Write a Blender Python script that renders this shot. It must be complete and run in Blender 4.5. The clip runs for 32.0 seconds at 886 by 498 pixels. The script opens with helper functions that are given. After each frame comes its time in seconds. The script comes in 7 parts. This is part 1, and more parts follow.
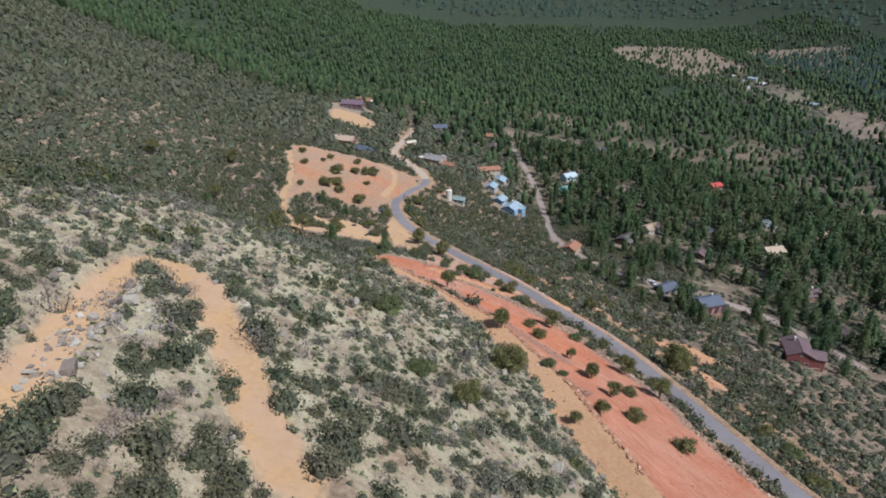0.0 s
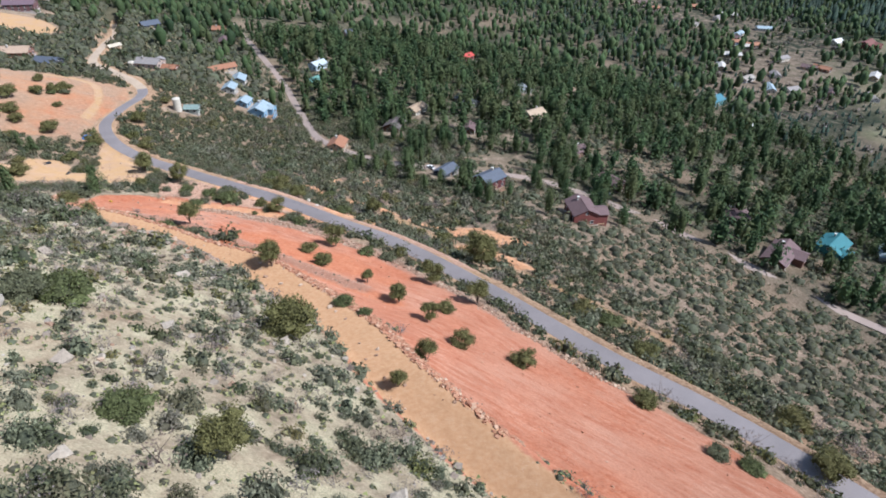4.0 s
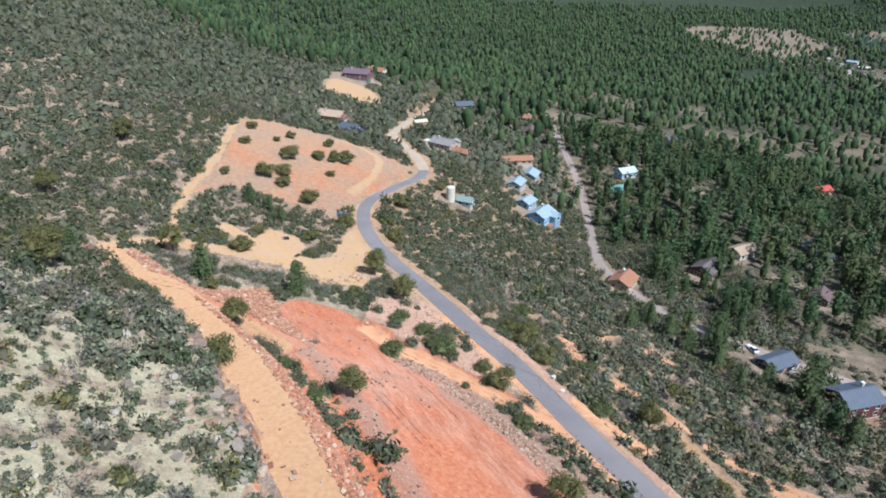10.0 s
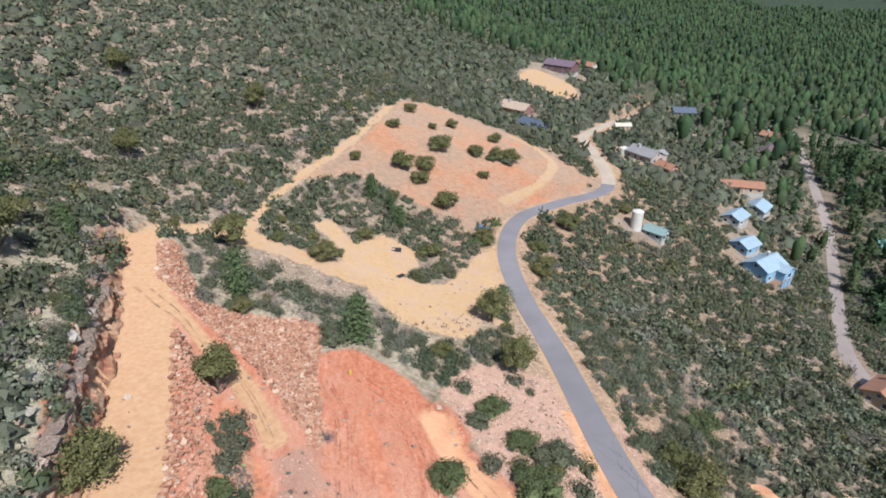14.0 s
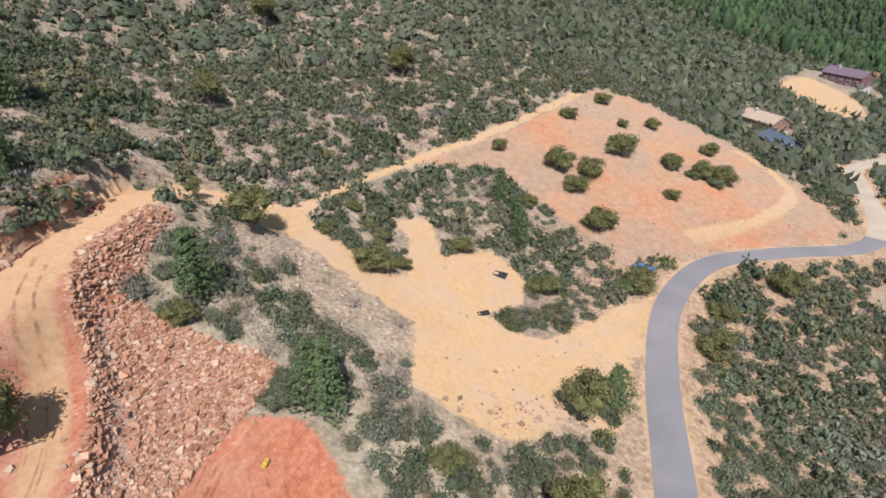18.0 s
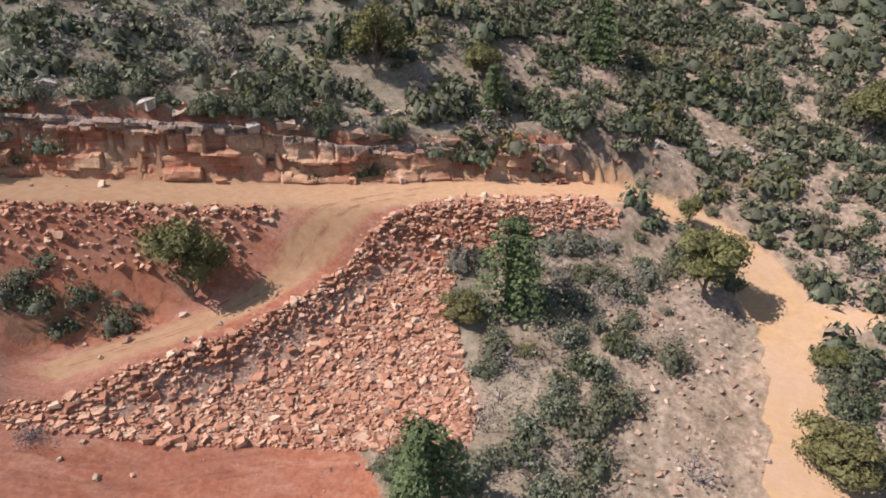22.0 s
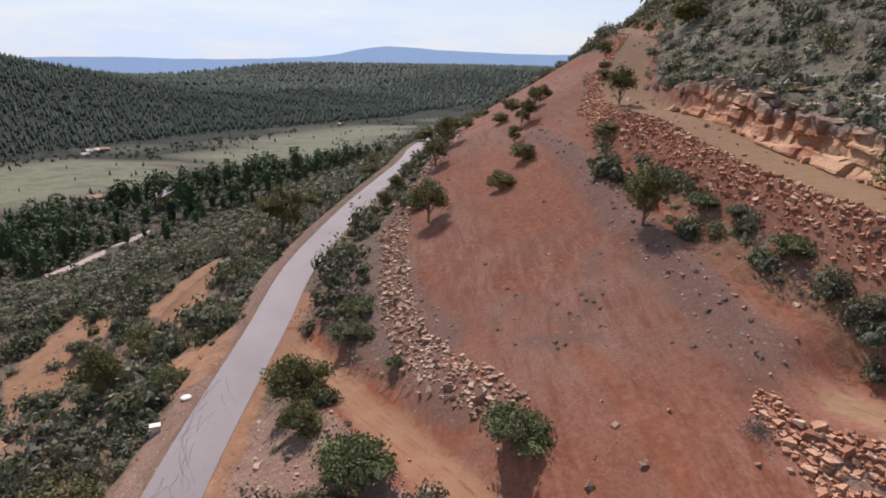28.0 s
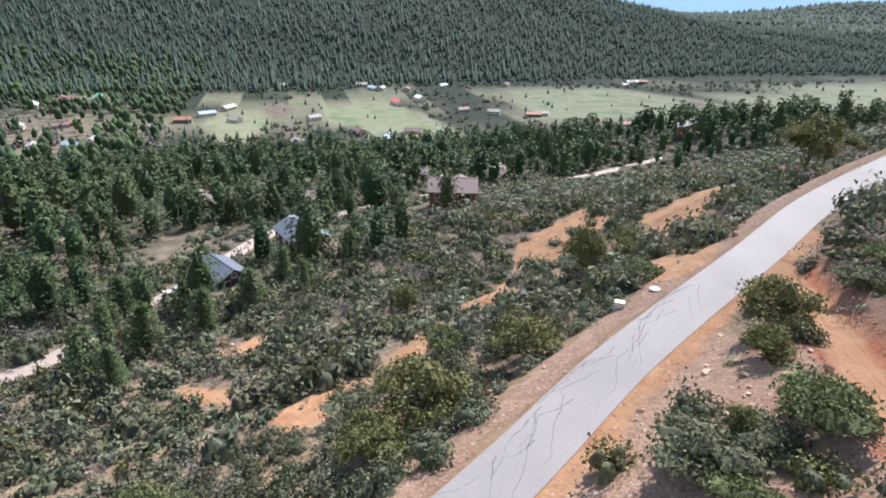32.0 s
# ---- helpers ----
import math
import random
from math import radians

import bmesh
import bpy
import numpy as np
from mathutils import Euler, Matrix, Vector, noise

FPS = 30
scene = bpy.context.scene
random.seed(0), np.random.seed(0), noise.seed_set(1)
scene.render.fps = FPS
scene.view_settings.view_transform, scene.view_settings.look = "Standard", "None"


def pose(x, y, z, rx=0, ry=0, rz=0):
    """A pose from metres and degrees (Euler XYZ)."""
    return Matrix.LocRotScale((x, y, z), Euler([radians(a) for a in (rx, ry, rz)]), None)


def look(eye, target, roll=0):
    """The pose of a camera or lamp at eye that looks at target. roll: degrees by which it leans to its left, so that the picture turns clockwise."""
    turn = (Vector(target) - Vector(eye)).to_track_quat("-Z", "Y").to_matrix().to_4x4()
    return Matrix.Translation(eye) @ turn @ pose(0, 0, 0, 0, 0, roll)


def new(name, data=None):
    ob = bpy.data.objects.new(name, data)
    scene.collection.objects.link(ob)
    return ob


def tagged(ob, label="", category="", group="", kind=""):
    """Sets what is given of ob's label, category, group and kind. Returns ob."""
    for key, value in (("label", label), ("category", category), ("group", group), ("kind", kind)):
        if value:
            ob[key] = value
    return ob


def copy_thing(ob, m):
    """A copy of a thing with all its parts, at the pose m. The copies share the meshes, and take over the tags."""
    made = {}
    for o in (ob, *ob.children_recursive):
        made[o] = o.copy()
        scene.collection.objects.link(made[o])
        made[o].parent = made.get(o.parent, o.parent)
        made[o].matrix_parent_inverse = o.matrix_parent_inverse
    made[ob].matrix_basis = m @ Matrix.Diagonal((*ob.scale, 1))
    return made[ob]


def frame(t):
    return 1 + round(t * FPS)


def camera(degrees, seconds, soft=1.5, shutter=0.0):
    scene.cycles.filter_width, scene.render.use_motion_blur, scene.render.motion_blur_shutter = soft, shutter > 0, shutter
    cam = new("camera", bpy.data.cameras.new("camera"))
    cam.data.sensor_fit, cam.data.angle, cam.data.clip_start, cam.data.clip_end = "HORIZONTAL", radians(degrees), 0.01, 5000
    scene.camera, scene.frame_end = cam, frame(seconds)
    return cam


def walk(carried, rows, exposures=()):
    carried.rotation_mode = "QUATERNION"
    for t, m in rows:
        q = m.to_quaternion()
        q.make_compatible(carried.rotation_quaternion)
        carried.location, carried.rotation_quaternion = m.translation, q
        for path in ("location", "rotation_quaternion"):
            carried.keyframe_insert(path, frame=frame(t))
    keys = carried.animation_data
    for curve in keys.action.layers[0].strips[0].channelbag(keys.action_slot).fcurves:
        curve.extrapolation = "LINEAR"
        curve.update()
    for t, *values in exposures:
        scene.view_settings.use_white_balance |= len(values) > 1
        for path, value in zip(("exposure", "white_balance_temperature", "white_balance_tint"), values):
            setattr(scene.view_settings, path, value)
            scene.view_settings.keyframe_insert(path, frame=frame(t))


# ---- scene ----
cam = camera(70.89, 32.0, 1.8)
# seconds, x, y, z, yaw, pitch, roll
ROWS = [
    (0.0, -0.00, 0.00, 150.00, 0.00, -25.78, 1.32),
    (0.5, 0.38, 4.20, 147.90, -6.49, -25.69, 1.24),
    (1.0, 0.76, 8.71, 145.50, -12.15, -26.29, 1.19),
    (1.5, 1.22, 13.45, 142.89, -17.39, -27.45, 1.15),
    (2.0, 1.97, 18.17, 140.35, -20.62, -28.70, 1.08),
    (2.5, 2.89, 22.96, 138.00, -23.65, -30.59, 1.16),
    (4.5, 9.19, 43.26, 130.33, -23.26, -35.17, 1.35),
    (5.0, 11.38, 48.69, 128.93, -16.24, -35.23, 1.39),
    (5.5, 13.50, 54.41, 127.79, -11.65, -34.73, 1.38),
    (6.0, 15.52, 60.30, 126.68, -6.69, -33.15, 1.37),
    (6.5, 17.32, 66.42, 125.56, -4.27, -31.02, 1.30),
    (7.0, 18.71, 72.79, 124.22, -3.03, -28.98, 1.35),
    (7.5, 19.94, 79.16, 122.60, -1.81, -27.00, 1.32),
    (8.0, 21.08, 85.72, 120.79, -0.77, -26.95, 1.26),
    (8.5, 22.22, 92.38, 118.90, 0.64, -26.92, 1.20),
    (9.0, 23.17, 99.13, 116.95, 2.02, -26.92, 1.25),
    (9.5, 24.15, 106.02, 114.95, 3.50, -26.92, 1.28),
    (10.0, 25.17, 113.19, 112.94, 5.41, -26.93, 1.25),
    (10.5, 26.14, 120.49, 110.56, 8.03, -26.91, 1.26),
    (11.0, 27.12, 127.73, 108.30, 10.79, -26.93, 1.22),
    (11.5, 27.91, 135.14, 106.06, 13.64, -26.99, 1.19),
    (12.0, 28.49, 142.48, 103.70, 16.86, -26.99, 1.21),
    (12.5, 28.86, 149.98, 101.34, 19.90, -27.02, 1.16),
    (13.0, 29.01, 157.37, 98.92, 22.16, -27.01, 1.15),
    (13.5, 28.92, 164.67, 96.48, 24.03, -27.02, 1.13),
    (14.0, 28.67, 171.81, 93.98, 25.82, -27.00, 1.09),
    (14.5, 28.24, 178.75, 91.36, 28.44, -26.92, 1.05),
    (16.5, 26.00, 203.96, 82.16, 38.95, -26.79, 1.18),
    (17.0, 25.97, 210.50, 80.08, 41.57, -26.81, 1.13),
    (17.5, 25.81, 217.09, 78.02, 44.35, -26.80, 1.16),
    (18.0, 25.14, 223.67, 75.91, 49.43, -26.78, 1.22),
    (18.5, 24.00, 230.14, 73.97, 56.33, -26.79, 1.14),
    (19.0, 22.46, 236.07, 72.49, 63.63, -26.80, 1.16),
    (19.5, 20.09, 242.17, 71.13, 72.55, -26.84, 1.23),
    (20.0, 17.00, 248.11, 69.79, 81.75, -26.84, 1.30),
    (20.5, 13.28, 253.90, 68.62, 91.82, -26.44, 1.36),
    (21.0, 9.27, 259.09, 67.36, 101.87, -25.49, 1.29),
    (21.5, 5.08, 263.82, 66.00, 112.01, -24.92, 1.25),
    (22.0, 0.90, 267.64, 64.76, 122.53, -24.92, 1.24),
    (22.5, -3.01, 270.60, 63.73, 132.02, -25.00, 1.25),
    (23.0, -6.31, 272.12, 62.98, 140.33, -24.88, 1.32),
    (23.5, -8.83, 272.73, 62.42, 149.51, -23.00, 1.27),
    (24.0, -10.72, 272.81, 61.99, 160.91, -20.94, 1.32),
    (24.5, -12.04, 272.46, 61.54, 170.51, -18.91, 1.41),
    (25.0, -12.84, 271.78, 61.12, 178.81, -16.87, 1.51),
    (25.5, -13.15, 271.04, 60.66, 186.61, -14.63, 1.64),
    (27.5, -13.36, 267.31, 56.76, 205.60, -14.97, 1.11),
    (28.0, -13.26, 267.11, 55.97, 210.51, -16.38, 1.15),
    (28.5, -13.15, 266.85, 55.22, 215.27, -17.84, 1.20),
    (29.0, -13.15, 266.66, 54.48, 220.18, -19.32, 1.21),
    (29.5, -13.01, 266.64, 53.69, 225.02, -20.75, 1.25),
    (30.0, -12.84, 266.49, 52.87, 229.71, -22.16, 1.26),
    (30.5, -12.67, 266.35, 52.14, 234.47, -23.63, 1.27),
    (31.0, -12.55, 266.29, 51.41, 240.33, -24.13, 1.25),
    (31.5, -12.61, 266.21, 50.62, 247.74, -23.73, 1.21),
    (32.0, -12.69, 266.19, 49.87, 256.21, -22.28, 1.23),
]
walk(cam, [(t, pose(x, y, z, 0, 0, yaw) @ pose(0, 0, 0, 90 + pitch, 0, 0) @ pose(0, 0, 0, 0, 0, roll)) for t, x, y, z, yaw, pitch, roll in ROWS],
     exposures=[(0, 0.05, 5900, 11), (1, 0.42, 5850, 11), (2, 0.52, 5850, 12), (5, 0.40, 5900, 11), (9, 0.44, 5700, 8), (12, 0.48, 5750, 8), (14, 0.42, 5850, 9), (17, 0.45, 6050, 11), (19, 0.43, 6250, 12), (20.8, 0.39, 6350, 17), (22.5, 0.75, 6600, 20), (24, 0.95, 6700, 20), (25.5, 0.8, 6700, 20), (28, 0.33, 6750, 21), (29, 0.62, 6650, 19), (30, 0.88, 6550, 16), (31, 1.06, 6400, 13), (32, 1.17, 6200, 10)])

# ---- world ----
SUN_FROM = Vector((0.74, -0.67, 0.0)).normalized()
SUN_UP = radians(50)
world = bpy.data.worlds.new("sky")
scene.world = world
world.use_nodes = True
wn = world.node_tree.nodes
sky = wn.new("ShaderNodeTexSky")
sky.sky_type = "NISHITA"
sky.sun_disc = False
sky.sun_elevation = SUN_UP
sky.sun_rotation = math.atan2(SUN_FROM.x, SUN_FROM.y)
sky.dust_density = 0.6
sky.air_density = 1.0
wl = world.node_tree.links
aim = wn.new("ShaderNodeTexCoord").outputs["Generated"]
flat = wn.new("ShaderNodeMapping")
flat.inputs["Scale"].default_value = (1.6, 1.6, 9.0)
flat.inputs["Rotation"].default_value = (0.06, 0.1, 0.4)
wl.new(aim, flat.inputs[0])
veil = wn.new("ShaderNodeTexNoise")
veil.inputs["Scale"].default_value, veil.inputs["Detail"].default_value, veil.inputs["Roughness"].default_value = 1.7, 6, 0.6
wl.new(flat.outputs[0], veil.inputs["Vector"])
share = wn.new("ShaderNodeValToRGB")
share.color_ramp.elements[0].position, share.color_ramp.elements[0].color = 0.36, (0.35, 0.35, 0.35, 1)
share.color_ramp.elements[1].position, share.color_ramp.elements[1].color = 0.60, (1, 1, 1, 1)
wl.new(veil.outputs[0], share.inputs[0])
blend = wn.new("ShaderNodeMix")
blend.data_type = "RGBA"
blend.inputs[7].default_value = (6.0, 7.6, 9.3, 1)
split = wn.new("ShaderNodeSeparateXYZ")
wl.new(aim, split.inputs[0])
low = wn.new("ShaderNodeMapRange")
low.inputs["From Min"].default_value, low.inputs["From Max"].default_value = 0.02, 0.45
low.inputs["To Min"].default_value, low.inputs["To Max"].default_value = 1.0, 0.18
wl.new(split.outputs[2], low.inputs["Value"])
thin = wn.new("ShaderNodeMath")
thin.operation = "MULTIPLY"
wl.new(share.outputs[0], thin.inputs[0])
wl.new(low.outputs[0], thin.inputs[1])
wl.new(thin.outputs[0], blend.inputs[0])
wl.new(sky.outputs[0], blend.inputs[6])
wl.new(blend.outputs[2], wn["Background"].inputs[0])
wn["Background"].inputs[1].default_value = 0.085
sun = new("sun", bpy.data.lights.new("sun", "SUN"))
sun.data.energy = 4.7
sun.data.angle = radians(0.5)
sun.data.color = (1.0, 0.975, 0.945)
sun_dir = Vector((SUN_FROM.x * math.cos(SUN_UP), SUN_FROM.y * math.cos(SUN_UP), math.sin(SUN_UP)))
sun.matrix_world = look(sun_dir * 400, (0, 0, 0))

# ---- plan: centre lines of the roads with their levels ----
ROAD = [(160, -80, 30), (134, 0, 30), (113, 58, 30), (100, 92, 30), (85, 122, 29.5), (73, 157, 26.5), (60, 190, 23), (47, 212, 21), (32, 237, 19), (20, 254, 17.5),
        (4, 280, 13.8), (-13, 304, 11.8), (-25, 325, 12.2), (-29, 347, 12.2), (-23, 369, 10.5), (-13, 396, 7.8), (-17, 418, 7.5), (-30, 445, 7), (-40, 470, 5.5),
        (-36, 520, 1), (-32, 590, -10), (-38, 680, -22)]
TRACK = [(60, 20, 70), (42, 60, 67), (34, 80, 65.5), (28, 100, 64), (26, 118, 58.5), (21, 140, 51.5), (13, 157, 49.8), (4, 167, 49), (-10, 187, 46.2), (-25, 204, 44.3),
         (-44, 221, 41.8), (-61, 235, 40.3), (-74, 246, 38.4), (-77, 257, 35), (-71, 266, 31.2), (-58, 269, 28.2), (-46, 272, 24.8), (-33, 278, 19.5), (-27, 292, 15), (-23, 308, 12.4)]
BRANCH = [(-55, 230, 40.9), (-45, 227, 38.6), (-36, 226, 36), (-27, 223, 34.4), (-18, 218, 33.4)]
RIDGE = [(-70, 269, 30.8), (-80, 290, 29.2), (-87, 315, 28.5), (-89, 340, 30), (-99, 384, 31.5)]
LOOP = [(-30, 28, 120), (-37, 45, 114.5), (-43, 67, 110), (-46, 85, 105.5), (-38, 83, 103.2), (-28, 69, 103), (-20, 53, 104), (-14, 44, 104), (-4, 34, 104)]
STREET = [(60, 640, -22), (66, 560, -20), (73, 480, -22), (74, 440, -24), (71, 380, -17), (72, 345, -11.5), (90, 310, -9), (118, 290, -9), (160, 273, -14), (186, 240, -16.5), (206, 196, -18), (228, 150, -23), (252, 90, -22), (262, 40, -18)]
DRIVE = [(43, 212, 21), (32.5, 218, 22.2), (21.5, 223.6, 23.4), (11.3, 228.8, 24.3), (3.5, 232.5, 24.8), (-6, 241, 23.5)]
LANE = [(118, 130, 14), (104, 160, 13.2), (91, 188, 11.6), (87, 199, 9.6), (79, 219, 6.2), (69, 239, 5.4), (58, 254, 5.4), (45, 267, 6.2)]
# levels of the hillside and of the slope below the road
HILL = [(-12, 116, 80), (-36, 147, 78), (-14, 132, 73.5), (1, 102, 78), (-50, 125, 95), (-30, 95, 94), (-6, 61, 96), (13, 74, 80), (-38, 197, 55), (-46, 210, 49),
        (-69, 210, 56), (-68, 221, 49), (-105, 232, 53), (-92, 242, 46), (-141, 277, 53), (-111, 292, 41), (-145, 326, 48.5), (-181, 333, 62), (-118, 330, 40),
        (-167, 368, 57), (-146, 425, 41), (-160, 464, 35.5), (-176, 628, 22), (-78, 480, 9), (-92, 586, 13)]
CREST = [(-20, 169, 57), (-53, 203, 52), (-30, 183, 56), (-250, 150, 130), (-300, 0, 190), (-330, 300, 125), (-400, 600, 110), (-60, -60, 160), (40, -60, 95), (-250, 900, 0), (-500, 1100, 60), (-600, -100, 260), (-600, 500, 190)]
SLOPE = [(35, 285, 4), (16, 319, 3), (23, 340, -3), (46, 390, -10), (33, 455, -6), (100, 475, -18), (130, 400, -20), (76, 329, -9), (127, 258, -7), (158, 222, -7), (95, 187, 11), (77, 225, 3),
         (109, 236, -1), (204, 143, -19), (93, 234, 0), (65, 226, 11), (83, 260, -1), (250, 550, -47), (220, 268, -20), (330, 200, -42), (330, 420, -48), (160, 60, 8), (240, -60, -8), (278, 58, -16)]
VALLEY = [(480, 60, -62), (480, 360, -62), (430, 700, -60), (150, 800, -44), (-40, 860, -38), (120, 1150, -52), (420, -250, -62), (700, 0, -66), (700, 600, -66), (700, 1200, -66), (300, -600, -50), (0, -500, 60)]
# ground of the cleared lots
PAD_SPOTS = [(43, 145, 42), (47, 131, 45.5), (59, 116, 43), (61, 141, 38), (18, 157, 47.5), (39, 184, 31.5), (1, 201, 37.5), (3, 228, 27.5), (24, 216, 25.5), (-12, 224, 32), (-21, 228, 30.5), (-26, 232, 29.5),
             (-50, 337, 18.5), (-68, 368, 25.5), (-57, 279, 25), (-72, 326, 24.5), (-40, 289, 16.8), (-35, 331, 13), (-46, 244, 32), (-28, 252, 27)]


def thin_plate(spots):
    p = np.array(spots, float)
    xy, z = p[:, :2] / 100, p[:, 2]
    d = np.linalg.norm(xy[:, None] - xy[None], axis=2)
    k = np.where(d > 0, d * d * np.log(d + 1e-12), 0) + np.eye(len(p)) * 0.01
    q = np.c_[np.ones(len(p)), xy]
    s = np.linalg.solve(np.block([[k, q], [q.T, np.zeros((3, 3))]]), np.r_[z, 0, 0, 0])
    return xy, s


PLATE = thin_plate(ROAD[1:-2] + TRACK[2:] + BRANCH[1:] + RIDGE[1:] + LOOP + STREET[1:-1] + HILL + CREST + SLOPE + VALLEY + PAD_SPOTS)


def plate(x, y):
    xy, s = PLATE
    out = np.empty(len(x))
    for i in range(0, len(x), 20000):
        p = np.stack([x[i:i + 20000], y[i:i + 20000]], -1) / 100
        d2 = ((p[:, None] - xy[None]) ** 2).sum(2)
        out[i:i + 20000] = (0.5 * d2 * np.log(d2 + 1e-12)) @ s[:-3] + s[-3] + p @ s[-2:]
    return out


def smooth_line(points, n=8):
    """A smooth curve through the points of a line, n steps for each of its stretches."""
    p = np.array(points, float)
    p = np.vstack([2 * p[0] - p[1], p, 2 * p[-1] - p[-2]])
    out = []
    for i in range(1, len(p) - 2):
        for t in np.arange(n) / n:
            a, b, c, d = p[i - 1:i + 3]
            out.append(0.5 * (2 * b + (c - a) * t + (2 * a - 5 * b + 4 * c - d) * t * t + (3 * b - a - 3 * c + d) * t ** 3))
    out.append(p[-2])
    return np.array(out)


def line_distance(x, y, line):
    """For each place its distance to a line and the line's level there."""
    best, level = np.full(len(x), 1e9), np.zeros(len(x))
    for a, b in zip(line[:-1], line[1:]):
        ab = b[:2] - a[:2]
        t = np.clip(((x - a[0]) * ab[0] + (y - a[1]) * ab[1]) / (ab @ ab), 0, 1)
        d = np.hypot(x - a[0] - t * ab[0], y - a[1] - t * ab[1])
        m = d < best
        best[m], level[m] = d[m], (a[2] + t * (b[2] - a[2]))[m]
    return best, level


def inside(x, y, outline):
    """Signed distance to a closed outline: positive inside."""
    p = np.array(outline, float)
    q = np.roll(p, -1, 0)
    best, odd = np.full(len(x), 1e9), np.zeros(len(x), bool)
    for a, b in zip(p, q):
        ab = b - a
        t = np.clip(((x - a[0]) * ab[0] + (y - a[1]) * ab[1]) / (ab @ ab), 0, 1)
        best = np.minimum(best, np.hypot(x - a[0] - t * ab[0], y - a[1] - t * ab[1]))
        cross = (a[1] > y) != (b[1] > y)
        odd ^= cross & (x < (b[0] - a[0]) * (y - a[1]) / (b[1] - a[1] + 1e-12) + a[0])
    return np.where(odd, best, -best)


def smoothstep(a, b, v):
    t = np.clip((v - a) / (b - a), 0, 1)
    return t * t * (3 - 2 * t)


LATTICE = np.random.default_rng(5).random((256, 256))


def wave(x, y, size, octaves=3):
    """Soft noise from -1 to 1, with bumps of about the size given."""
    out, amp, total = np.zeros(len(x)), 1.0, 0.0
    for k in range(octaves):
        u, v = x / size * 2 ** k + 17.3 * k, y / size * 2 ** k - 9.1 * k
        i, j = np.floor(u).astype(int), np.floor(v).astype(int)
        f, g = u - i, v - j
        f, g = f * f * (3 - 2 * f), g * g * (3 - 2 * g)
        L = LATTICE
        a, b, c, d = L[i % 256, j % 256], L[(i + 1) % 256, j % 256], L[i % 256, (j + 1) % 256], L[(i + 1) % 256, (j + 1) % 256]
        out += amp * ((a * (1 - f) + b * f) * (1 - g) + (c * (1 - f) + d * f) * g - 0.5) * 2
        total += amp
        amp *= 0.5
    return out / total


LINES = {"road": smooth_line(ROAD), "track": smooth_line(TRACK), "branch": smooth_line(BRANCH), "ridge": smooth_line(RIDGE), "loop": smooth_line(LOOP), "street": smooth_line(STREET), "drive": smooth_line(DRIVE), "lane": smooth_line(LANE)}
PAD = [(78, 20), (58, 55), (46, 79), (41, 92), (36, 109), (29, 134), (17, 160), (6, 186), (-4, 203), (-14, 212), (-22, 222), (-30, 236), (-24, 246), (-12, 244), (4, 231), (22, 216), (34, 200), (45, 186), (52, 165), (60, 140), (70, 116), (80, 98), (90, 72), (110, 20)]
RED_LOT = [(-85, 301), (-86, 324), (-87, 346), (-101, 392), (-97, 413), (-78, 416), (-61, 419), (-44, 414), (-20, 403), (-19, 388), (-30, 362), (-36, 343), (-38.5, 329), (-51, 328), (-63, 327), (-77, 325), (-82, 313)]
TAN_LOT = [(-70, 266), (-71, 272), (-60, 271), (-49, 272), (-51, 280), (-61, 289), (-67, 290), (-67, 299), (-56, 293), (-55, 305), (-44, 305), (-40, 299), (-39, 289), (-34, 290), (-30, 294), (-30.6, 303), (-30.4, 316), (-29, 326), (-22, 315), (-22.5, 302), (-18.5, 292), (-19.4, 273), (-23, 266), (-26, 263), (-32, 267), (-39, 274), (-45, 270), (-58, 267), (-65, 266)]
TALUS = [(-12.4, 219.4), (-20.7, 230), (-24.6, 234.2), (-28.5, 240), (-33.2, 248), (-36.6, 246.5), (-43.7, 239.3), (-49.4, 236.4), (-62, 243.6), (-68, 248.5), (-67, 245), (-54, 233.5), (-46, 231), (-36.4, 229.2), (-32, 228), (-24, 225.4), (-15.4, 222.5)]

# bare stretches of the slope, the red cut of the upper lot, grey-brown spoil on the pad, and the fields of the valley
STONY = [[(-67.5, 256.8), (-65.5, 265.5), (-58, 268), (-45, 270.5), (-39, 273.5), (-32.4, 267.4), (-29, 261.5), (-34, 260), (-41, 259.4), (-50, 257), (-58, 254.8)], [(-23, 266), (-19.4, 273), (-18.6, 291), (-12.2, 284), (-14, 269), (-16, 260)]]
BARE = [[(68, 244), (70, 238), (90, 225), (90, 216), (102, 200), (118, 199.5), (109.5, 212), (105, 221), (92, 226)], [(76.5, 280.5), (83, 270), (78.5, 268.5), (71, 277)], [(50, 271.5), (52, 260), (49, 259), (42.5, 269.5)]]
GRAVEL = [(-32.4, 265.6), (-26, 261.7), (-18.8, 262.3), (-11.3, 267.1), (-12.5, 280), (-6, 284.3), (-17, 304), (-22.6, 309.8), (-24, 295.3), (-27, 285.2), (-31.7, 278.3)]
GRAVEL_BANK = [(45, 190), (38, 194.5), (32, 203), (25.4, 212.5), (16.5, 219.2), (8, 223.5), (9, 225.5), (21, 220), (35, 212.5), (43, 206)]
HOME_CUT = [[(-108, 556), (-102, 574), (-73, 566), (-58, 538), (-74, 527), (-96, 535)], [(-93, 488), (-86, 500), (-71, 480), (-80, 461)]]
